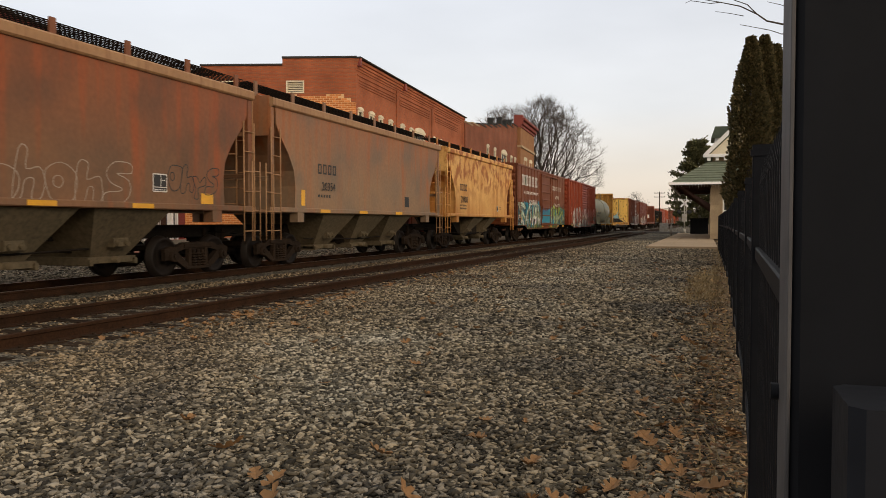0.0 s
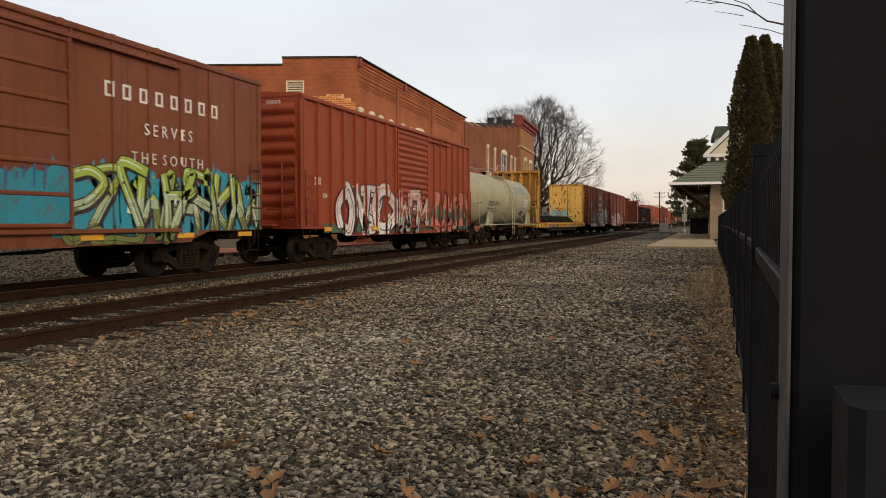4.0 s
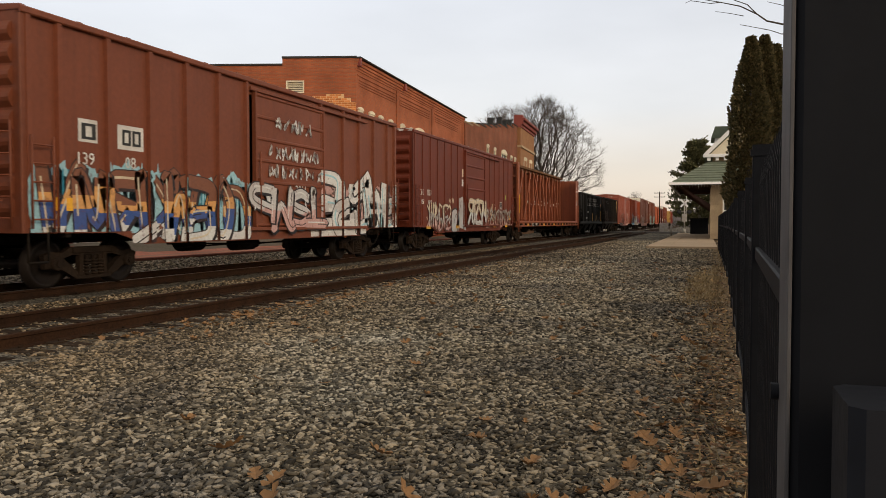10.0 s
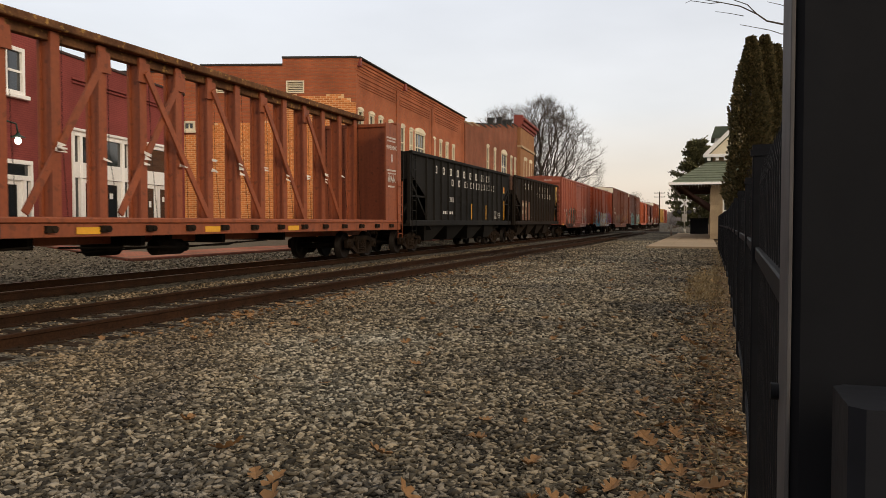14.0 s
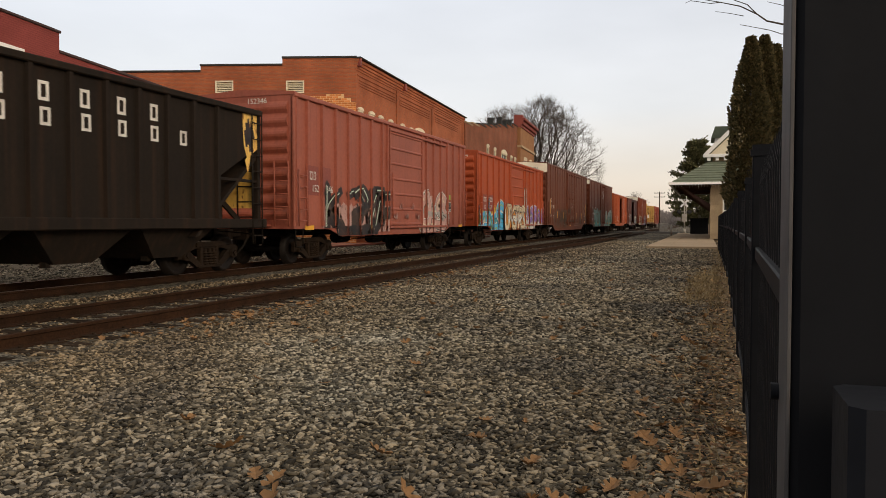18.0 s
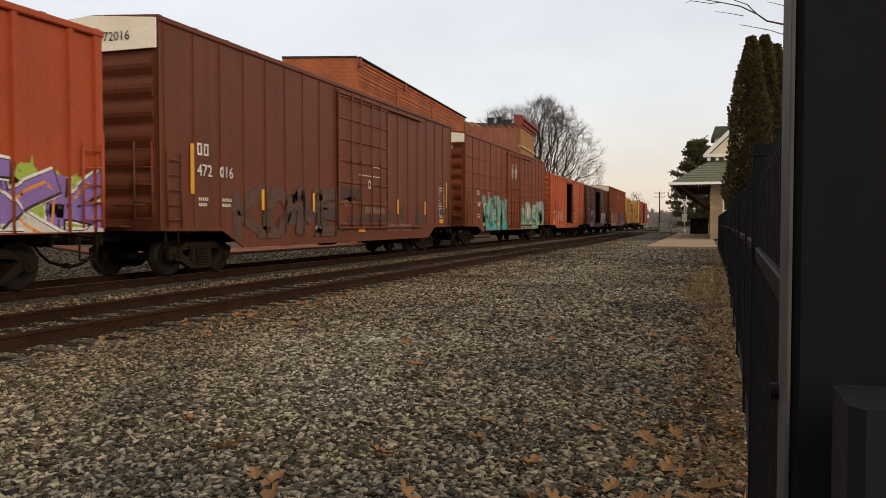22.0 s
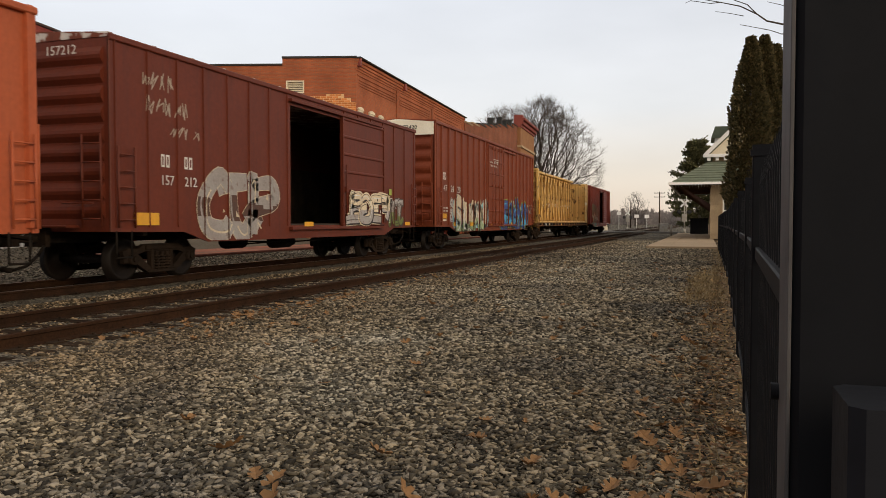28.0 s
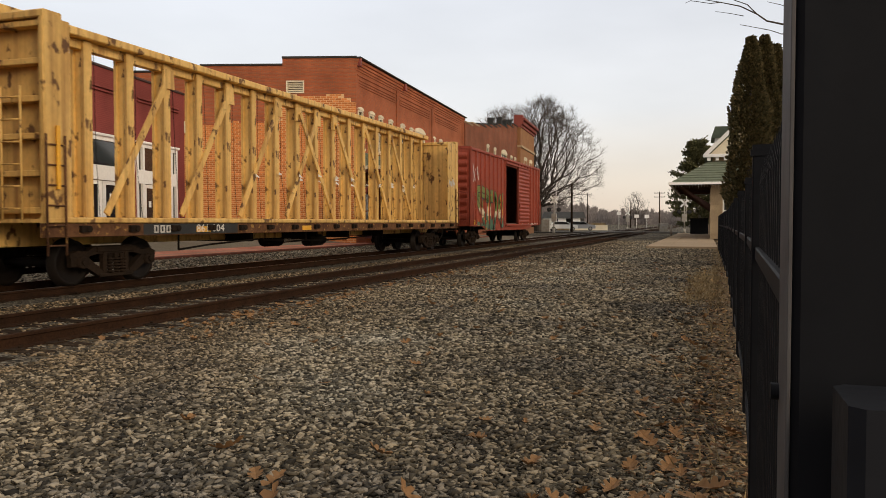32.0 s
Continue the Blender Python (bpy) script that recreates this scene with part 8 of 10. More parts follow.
        tw.limb(Vector(a), Vector(b), ra, rb, 7)
    part("branch", pydata("branch", tw.v, tw.f, [M["bark"]]), None, th)
    # winter woods on the horizon
    rng = random.Random(51)
    v, f = [], []
    for i in range(620):
        y = rng.uniform(330, 520)
        x = rng.choice((rng.uniform(-0.42, 0.12), rng.uniform(-0.22, -0.02))) * y
        hgt = rng.uniform(4.5, 8.0) * (1.25 if x < -0.13 * y else 0.85)
        for j in range(130):
            t = rng.random() ** 0.7
            a, rad = rng.uniform(0, math.tau), rng.uniform(0, 1) * hgt * 0.33 * math.sin(math.pi * min(0.95, 0.15 + t * 0.85)) ** 0.7
            p = Vector((x + math.cos(a) * rad, y + math.sin(a) * rad, GROUND + hgt * t))
            w, hh = rng.uniform(0.06, 0.3), rng.uniform(0.5, 1.6)
            k = len(v)
            lean = rng.gauss(0, 0.5)
            v += [(p.x - w, p.y, p.z), (p.x + w, p.y, p.z), (p.x + lean, p.y + 0.3, p.z + hh)]
            f.append((k, k + 1, k + 2))
    tagged(new("far_woods", pydata("far_woods", v, f, [M["scrub"]])), "brown-grey leafless woods on the horizon, haze in their colour", "woods", kind="stuff")
    v, f = [], []
    for i in range(1500):
        y = rng.uniform(135, 330)
        x = rng.uniform(-0.30, -0.10) * y - 6
        hgt = rng.uniform(0.3, 1.4)
        k = len(v)
        for j in range(4):
            k = len(v)
            a, b = rng.gauss(0, .7), rng.gauss(0, .7)
            v += [(x + a - 0.15, y + b, GROUND), (x + a + 0.15, y + b, GROUND), (x + a + rng.gauss(0, .3), y + b, GROUND + hgt)]
            f.append((k, k + 1, k + 2))
    tagged(new("roadside_scrub", pydata("roadside_scrub", v, f, [M["drygrass"]])), "tan winter weeds beyond the crossing", "grass", kind="stuff")


def crossing_signal(label, x, y, hgt):
    th = thing("crossing_signal", label, "signal", pose(x, y, GROUND))
    bm = bmesh.new()
    cyl(bm, (0, 0, 0), (0, 0, hgt), 0.07, 10)
    cyl(bm, (0, 0, 0), (0, 0, 0.5), 0.16, 10)
    part("mast", bm, [M["pipe"]], th)
    for a in (45, -45):
        bm = bmesh.new()
        box(bm, -0.6, 0.6, -0.10, -0.08, -0.11, 0.11)
        part("crossbuck_arm", bm, [M["trim"]], th, at=pose(0, 0, hgt - 0.5, 0, a, 0))
    bm = bmesh.new()
    cbox(bm, -0.75, 0.75, -0.05, 0.0, hgt * 0.62, hgt * 0.62 + 0.08, 0.01)
    part("lamp_arm", bm, [M["pipe"]], th)
    for s in (-0.6, 0.6):
        bm = bmesh.new()
        cyl(bm, (s, -0.04, hgt * 0.62 + 0.04), (s, -0.10, hgt * 0.62 + 0.04), 0.27, 16)
        cyl(bm, (s, -0.10, hgt * 0.62 + 0.04), (s, -0.32, hgt * 0.62 + 0.1), 0.13, 12)
        part("flasher", bm, [M["tar"]], th)
    bm = bmesh.new()
    cbox(bm, -0.3, 0.3, -0.1, 0.4, 1.2 * 1.2, 2.4, 0.03)
    part("gate_mechanism", bm, [M["pipe"]], th)
    bm = bmesh.new()
    tube(bm, [(0.2, 0.2, 1.6), (0.2, 0.3, hgt + 1.6)], 0.04, 6)
    part("gate_arm", bm, [M["trim"]], th, "raised white gate arm")
    return th


def pole(label, x, y, hgt, arms=2, cat="utility pole"):
    th = thing("utility_pole", label, cat, pose(x, y, GROUND))
    bm = bmesh.new()
    cyl(bm, (0, 0, 0), (0, 0, hgt), 0.16, 9, 0.10)
    part("mast", bm, [M["tie"]], th)
    for k in range(arms):
        bm = bmesh.new()
        cbox(bm, -1.2, 1.2, -0.06, 0.06, hgt - 0.4 - k * 0.9, hgt - 0.28 - k * 0.9, 0.01)
        for i in range(4):
            cyl(bm, (-1.05 + i * 0.7, 0, hgt - 0.28 - k * 0.9), (-1.05 + i * 0.7, 0, hgt - 0.1 - k * 0.9), 0.05, 6)
        part("cross_arm", bm, [M["tie"]], th)
    return th


def parked_car(label, x, y, turn, mat, van=False):
    th = thing("parked_car", label, "car", pose(x, y, GROUND, 0, 0, turn))
    bm = bmesh.new()
    body = [(-2.2, 0.35), (2.2, 0.35), (2.25, 0.75), (2.1, 0.92), (1.2, 1.0), (0.5, 1.45), (-1.5, 1.5 if not van else 1.7), (-2.1, 1.0), (-2.25, 0.8)]
    prism(bm, body, 1, -0.86, 0.86)
    part("body", bm, [mat], th)
    for s in (-1, 1):
        bm = bmesh.new()
        prism(bm, [(1.0, 1.0), (0.45, 1.38), (-1.4, 1.42), (-1.8, 1.0)], 1, *sorted((s * 0.865, s * 0.875)))
        part("side_window", bm, [M["glass"]], th)
        for xx in (-1.4, 1.4):
            bm = bmesh.new()
            cyl(bm, (xx, s * 0.68, 0.33), (xx, s * 0.90, 0.33), 0.33, 16)
            w = part("wheel", bm, [M["tar"]], th)
            bm = bmesh.new()
            cyl(bm, (xx, s * 0.89, 0.33), (xx, s * 0.91, 0.33), 0.2, 12)
            part("rim", bm, [M["pipe"]], w)
        bm = bmesh.new()
        cbox(bm, 2.22, 2.28, s * 0.5 - 0.18, s * 0.5 + 0.18, 0.68, 0.84, 0.01)
        part("headlight", bm, [M["trim"]], th)


def build_distance():
    crossing_signal("silver crossing signal with crossbuck beside the tracks", -17.5, 95.3, 4.6)
    crossing_signal("silver crossing signal with crossbuck past the platform", -2.4, 101.5, 4.2)
    crossing_signal("distant white crossbuck signal", -13.5, 148, 3.6)
    pole("distant wooden utility pole with crossarms", -9.9, 187, 8.4)
    pole("dark wooden pole beside the crossing", -15.6, 97, 6.2, 0)
    pole("distant wooden utility pole", -31, 220, 9.5, 1)
    pole("thin wooden pole beyond the crossing", -17.5, 200, 6.5, 0)
    bm = bmesh.new()
    cbox(bm, -0.9, 0.9, -0.6, 0.6, 0.0, 1.55, 0.04)
    box(bm, -0.95, 0.95, -0.65, 0.65, 1.55, 1.65)
    thing("platform_bin", "dark metal storage bin on the platform", "bin", pose(-0.55, 88, GROUND + 0.115), bm=bm, mats=[M["fence"]])
    bm = bmesh.new()
    cyl(bm, (0, 0, 0), (0, 0, 1.05), 0.09, 10)
    lathe(bm, [(0, 0.09), (0.06, 0.07), (0.1, 0.02)], ((0, 0, 1.05), (0, 0, 2)), 10)
    thing("bollard", "pale metal bollard at the platform edge", "bollard", pose(-3.1, 80, GROUND), bm=bm, mats=[M["pipe"]])
    bm = bmesh.new()
    cbox(bm, -0.5, 0.5, -0.4, 0.4, 0.0, 1.7, 0.03)
    thing("relay_cabinet", "silver signal relay cabinet near the crossing", "cabinet", pose(-19.2, 99, GROUND), bm=bm, mats=[M["pipe"]])
    bm = bmesh.new()
    cbox(bm, -0.6, 0.6, -0.4, 0.4, 0.0, 1.2, 0.03)
    thing("relay_cabinet", "silver signal relay cabinet beyond the road", "cabinet", pose(-5.6, 118, GROUND), bm=bm, mats=[M["pipe"]])
    white, blue = plain("white_car_paint", (0.75, 0.75, 0.74), 0.25), plain("silver_car_paint", (0.40, 0.41, 0.43), 0.25, 0.3)
    for x, y, a, mt, lab in ((-24.0, 122, 20, white, "white parked car beyond the crossing"), (-21.6, 126, 15, white, "white parked car on the roadside"), (-19.0, 128, 10, blue, "silver parked car on the roadside"), (-30.5, 135, 25, white, "white parked car by the scrub"), (-27.0, 118, 200, blue, "silver parked car near the street")):
        parked_car(lab, x, y, a, mt)
    bm = bmesh.new()
    prism(bm, [(-0.3, 0.0), (0.3, 0.0), (0.18, 0.3), (0.12, 0.85), (-0.12, 0.85), (-0.18, 0.3)], 0, -3.2, 3.2)
    thing("barrier", "yellowish concrete traffic barrier", "barrier", pose(-18.6, 133, GROUND, 0, 0, 8), bm=bm, mats=[M["cream"]])
    for x, y, z in ((-17.3, 170, 3.6), (-13.8, 172, 3.0), (-11.2, 165, 2.9)):
        bm = bmesh.new()
        cyl(bm, (0, 0, 0), (0, 0, z), 0.05, 8)
        box(bm, -0.45, 0.45, -0.06, -0.02, z - 0.7, z)
        thing("road_sign", "distant pale road sign on a post", "sign", pose(x, y, GROUND), bm=bm, mats=[M["trim"]])
    # low white shed and a far hall among the woods
    for x, y, w, d, hh, mt, lab in ((-33, 190, 9, 6, 2.4, "trim", "distant low white shed"),):
        b = thing("far_shed", lab, "building", pose(x, y, GROUND))
        bm = bmesh.new()
        holed(bm, -w / 2, w / 2, 0, hh, [(-w / 2 + 2 + k * 3.5, -w / 2 + 3.6 + k * 3.5, 1.0, 2.3) for k in range(int(w / 4))], 0.0, 0.3)
        part("wall", bm, [M[mt]], b)
        bm = bmesh.new()
        box(bm, -w / 2, w / 2, 0.9, d, 0, hh - 0.1)
        part("body", bm, [M["dark"]], b)
        bm = bmesh.new()
        prism(bm, [(-0.5, hh), (d + 0.5, hh), (d / 2, hh + 1.5)], 0, -w / 2 - 0.4, w / 2 + 0.4)
        part("roof", bm, [M["tar"]], b)
    # an unseen brick block, added behind the camera
    b = thing("street_block", "plain brick block added out of view behind", "building", pose(16, -30, GROUND))
    bm = bmesh.new()
    box(bm, -8, 8, -6, 6, 0, 6.5)
    part("wall", bm, [M["oldbrick"]], b)


build_ground()
build_gravel()
build_leaves()
build_fence()
build_red_shop()
build_brick_hall()
build_far_hall()
build_depot()
build_trees()
build_distance()


# ---- the train, from its head towards its tail ----
def car_paint(name, base, rust=(0.10, 0.04, 0.02), streak_amt=0.45, spots=None, spot_amt=0.0, second=None, mix=0.5, rough=0.55, spec=0.26, **kw):
    if base[0] > 2.2 * base[1]:
        base = (base[0] * 1.04, base[1] * 0.88, base[2] * 0.60)
    return surf(name, base, second or tuple(c * 0.70 for c in base), rough=rough, spec=spec, big=0.7, fine=11, mix=mix, grain=0.11, bump=0.08, streak=rust, streak_amt=streak_amt, spots=spots, spot_amt=spot_amt, rnd=0.05, **kw)


P = {
    "rust_hopper": car_paint("rusty_brown_hopper_paint", (0.195, 0.098, 0.051), (0.29, 0.076, 0.026), 0.9, (0.11, 0.06, 0.036), 0.55, second=(0.125, 0.076, 0.047), mix=0.9, spot_scale=0.8, spot_at=(0.47, 0.66), streak_z=(1.7, 3.7)),
    "grey_hopper": car_paint("faded_grey_hopper_paint", (0.265, 0.160, 0.092), (0.31, 0.105, 0.038), 0.9, (0.15, 0.115, 0.085), 0.65, second=(0.18, 0.128, 0.088), mix=0.9, spot_scale=0.8, spot_at=(0.46, 0.66), streak_z=(1.7, 3.9)),
    "peeling_roof": car_paint("peeling_pale_roof_paint", (0.17, 0.05, 0.035), (0.09, 0.03, 0.02), 0.4, (0.58, 0.55, 0.52), 0.9, spot_scale=3.0, spot_at=(0.50, 0.58)),
    "dusty_chord": car_paint("dusty_tan_chord_paint", (0.36, 0.205, 0.105), (0.20, 0.085, 0.04), 0.6, second=(0.27, 0.14, 0.07)),
    "yellow_hopper": car_paint("rust_streaked_yellow_paint", (0.70, 0.42, 0.15), (0.42, 0.165, 0.04), 0.85, (0.30, 0.085, 0.016), 0.95, second=(0.55, 0.27, 0.08), mix=0.9, spot_scale=1.9, spot_at=(0.46, 0.58), spot_z=(2.0, 3.2), streak_z=(3.4, 1.3)),
    "southern": car_paint("dark_oxide_paint", (0.155, 0.052, 0.03), (0.06, 0.024, 0.015), 0.5, second=(0.20, 0.075, 0.04)),
    "red5": car_paint("brick_red_paint", (0.275, 0.060, 0.037), (0.16, 0.04, 0.025), 0.4),
    "tank": car_paint("olive_grey_tank_paint", (0.37, 0.35, 0.25), (0.20, 0.17, 0.11), 0.45, second=(0.30, 0.28, 0.19)),
    "yellow_flat": car_paint("chipped_yellow_paint", (0.64, 0.36, 0.08), (0.20, 0.075, 0.022), 0.85, (0.09, 0.036, 0.016), 0.85, second=(0.42, 0.20, 0.04), mix=0.8, spot_scale=3.6, spot_at=(0.56, 0.66)),
    "yellow_plate": car_paint("clean_yellow_plate", (0.95, 0.60, 0.16), (0.42, 0.19, 0.04), 0.5, (0.17, 0.05, 0.022), 0.9, spot_scale=6.0, spot_at=(0.585, 0.635), stretch=(1, 1, 0.5)),
    "kcs": car_paint("brown_boxcar_paint", (0.185, 0.063, 0.045), (0.10, 0.034, 0.02), 0.4),
    "red9": car_paint("dull_red_boxcar_paint", (0.145, 0.033, 0.021), (0.08, 0.024, 0.016), 0.6),
    "beam10": car_paint("red_oxide_beam_paint", (0.285, 0.096, 0.064), (0.12, 0.042, 0.027), 0.5, (0.06, 0.028, 0.02), 0.4),
    "black11": car_paint("black_hopper_paint", (0.0105, 0.010, 0.0095), (0.026, 0.020, 0.016), 0.5, second=(0.016, 0.0145, 0.013), rough=0.75, spec=0.14),
    "black12": car_paint("sooty_brown_hopper_paint", (0.0145, 0.0112, 0.009), (0.040, 0.021, 0.013), 0.6, second=(0.024, 0.016, 0.011), rough=0.78, spec=0.12),
    "pink13": car_paint("faded_pink_red_paint", (0.33, 0.112, 0.108), (0.20, 0.065, 0.045), 0.5),
    "orange14": car_paint("orange_red_paint", (0.37, 0.082, 0.042), (0.20, 0.048, 0.025), 0.4),
    "brown15": car_paint("dark_brown_boxcar_paint", (0.138, 0.047, 0.034), (0.07, 0.03, 0.02), 0.45),
    "brown16": car_paint("warm_brown_boxcar_paint", (0.168, 0.049, 0.028), (0.09, 0.034, 0.02), 0.5),
    "orange17": car_paint("faded_orange_red_paint", (0.42, 0.115, 0.068), (0.25, 0.066, 0.035), 0.4),
    "maroon18": car_paint("maroon_boxcar_paint", (0.128, 0.030, 0.020), (0.08, 0.022, 0.016), 0.5),
    "maroon19": car_paint("brown_red_boxcar_paint", (0.20, 0.052, 0.032), (0.11, 0.034, 0.022), 0.35),
    "beam20": car_paint("rusty_yellow_beam_paint", (0.76, 0.50, 0.18), (0.22, 0.09, 0.03), 0.75, (0.09, 0.035, 0.015), 0.9, second=(0.56, 0.33, 0.10), mix=0.8, spot_scale=4.0, spot_at=(0.58, 0.64), stretch=(1, 1, 0.7)),
    "red21": car_paint("bright_red_boxcar_paint", (0.29, 0.065, 0.055), (0.16, 0.045, 0.035), 0.5),
}
G = {k: worn_paint("spray_" + k, c, (0.16, 0.06, 0.04)) for k, c in {
    "teal": (0.01, 0.25, 0.36), "black": (0.012, 0.012, 0.014), "lime": (0.30, 0.42, 0.06), "mint": (0.55, 0.70, 0.58), "olive": (0.14, 0.20, 0.05),
    "pink": (0.65, 0.22, 0.17), "green": (0.06, 0.14, 0.09), "grey": (0.36, 0.34, 0.33), "silver": (0.55, 0.54, 0.53), "sky": (0.32, 0.58, 0.66),
    "blue": (0.03, 0.09, 0.30), "cyan": (0.05, 0.38, 0.66), "orange": (0.70, 0.26, 0.04), "cream": (0.68, 0.58, 0.42), "violet": (0.22, 0.14, 0.42), "aqua": (0.135, 0.32, 0.28),
    "jade": (0.05, 0.21, 0.17), "tide": (0.03, 0.33, 0.33), "smoke": (0.085, 0.042, 0.03), "sage": (0.34, 0.45, 0.27), "blush": (0.55, 0.33, 0.30), "amber": (0.72, 0.36, 0.12), "haze": (0.26, 0.33, 0.32), "soot": (0.045, 0.03, 0.022), "white": (0.70, 0.70, 0.68), "rust": (0.22, 0.08, 0.04), "yellow": (0.70, 0.45, 0.08)}.items()}


def letters(car, d, seed, n, y0, y1, z0, z1, ink, bands, back=None, halo=None, glint="white", ground=None, lift=0.0, flat=False, **kw):
    """A sprayed piece: its ink line, its bands of fill from the top down, and the cloud, if any, behind it (ground: its y0, y1, z0, z1)."""
    rng = random.Random(seed)
    polys = cloud(rng, *(ground or (y0 - 0.15, y1 + 0.15, z0, z1 + 0.25))) if back else []
    kw.setdefault("cuts", tuple((len(bands) - k) / (len(bands) + 0.3) for k in range(1, len(bands))))
    if halo:
        kw.setdefault("halo", 0.05)
    polys += spray_piece(rng, n, y0, y1, z0, z1, **kw)
    cols = [back or ink, ink, halo or ink, glint, *bands]
    painted("graffiti", on_sill(polys, d["hl"]), [G[c] for c in cols], car, d["x"] + lift, () if flat else d["ribs"], 0 if flat else d["deep"], "sprayed graffiti lettering in " + " and ".join(dict.fromkeys((bands[0], ink))))


def marks(car, d, polys, mat=None, name="stencil_marks"):
    painted(name, polys, [mat or M["white"]], car, d["x"], d["ribs"], d["deep"])


def say(car, d, text, y, z, size, mat=None, wide=1.0):
    """A number on the side; on a ribbed side it sits between two posts."""
    gaps = [(a + b) / 2 for (a, _), (b, _) in zip(d["ribs"], d["ribs"][1:]) if b - a > 0.62 * size * wide * len(text)]
    if d["deep"] > 0.05 and gaps:
        near = min(gaps, key=lambda g: abs(g - y))
        y = near if abs(near - y) < 0.45 else y
    words(text, size, mat or M["white"], car, side_pose(d["x"] + 0.036, y, z), wide=wide, ribs=d["ribs"], deep=d["deep"])


def data_panel(car, d, y, z, mat=None, w=0.42, h=0.36, tag=False):
    """The dark lube and test stencil with its pale border."""
    t = 0.022
    field = [(0, [(y, z), (y + w, z), (y + w, z + h), (y, z + h)]), (1, [(y + t, z + h * 0.28), (y + w * 0.55, z + h * 0.28), (y + w * 0.55, z + h - t), (y + t, z + h - t)]),
             (1, [(y + w * 0.58, z + h * 0.28), (y + w - t, z + h * 0.28), (y + w - t, z + h - t), (y + w * 0.58, z + h - t)]), (1, [(y + t, z + t), (y + w - t, z + t), (y + w - t, z + h * 0.24), (y + t, z + h * 0.24)])]
    field += bars(y + 2 * t, y + w - 2 * t, z + h * 0.10, h * 0.05, 5, 2) + bars(y + w * 0.62, y + w - 2 * t, z + h * 0.62, h * 0.05, 2, 2)
    painted("test_stencil", field, [mat or M["white"], M["black"], mat or M["white"]], car, d["x"], d["ribs"], d["deep"])
    if tag:
        painted("paper_tag", [(0, [(y + 0.05, z + h + 0.1), (y + 0.27, z + h + 0.1), (y + 0.27, z + h + 0.3), (y + 0.05, z + h + 0.3)])], [G["lime"]], car, d["x"] + 0.03, d["ribs"], d["deep"], "small green tag")


def end_number(car, d, text, x, z, size, mat=None):
    words(text, size, mat or M["white"], car, end_pose(x, -d["hl"] - 0.115, z), "number")


def on_shell(car, d, name, polys, mats, label=""):
    """Paint on the tank, cut into narrow strips that follow its round side."""
    strips = []
    for layer, poly, *deep in polys:
        zs = [z for _, z in poly]
        k = max(1, int((max(zs) - min(zs)) / 0.08))
        for i in range(k):
            q = clip([(z, y) for y, z in poly], min(zs) + (max(zs) - min(zs)) * i / k, min(zs) + (max(zs) - min(zs)) * (i + 1) / k)
            if len(q) > 2:
                strips.append((layer, [(y, z) for z, y in q], *deep))
    ob = painted(name, strips, mats, car, 0.0, label=label)
    for v in ob.data.vertices:
        v.co.x += math.sqrt(d["r"] ** 2 - (v.co.z - d["cz"]) ** 2) - 0.002
    return ob


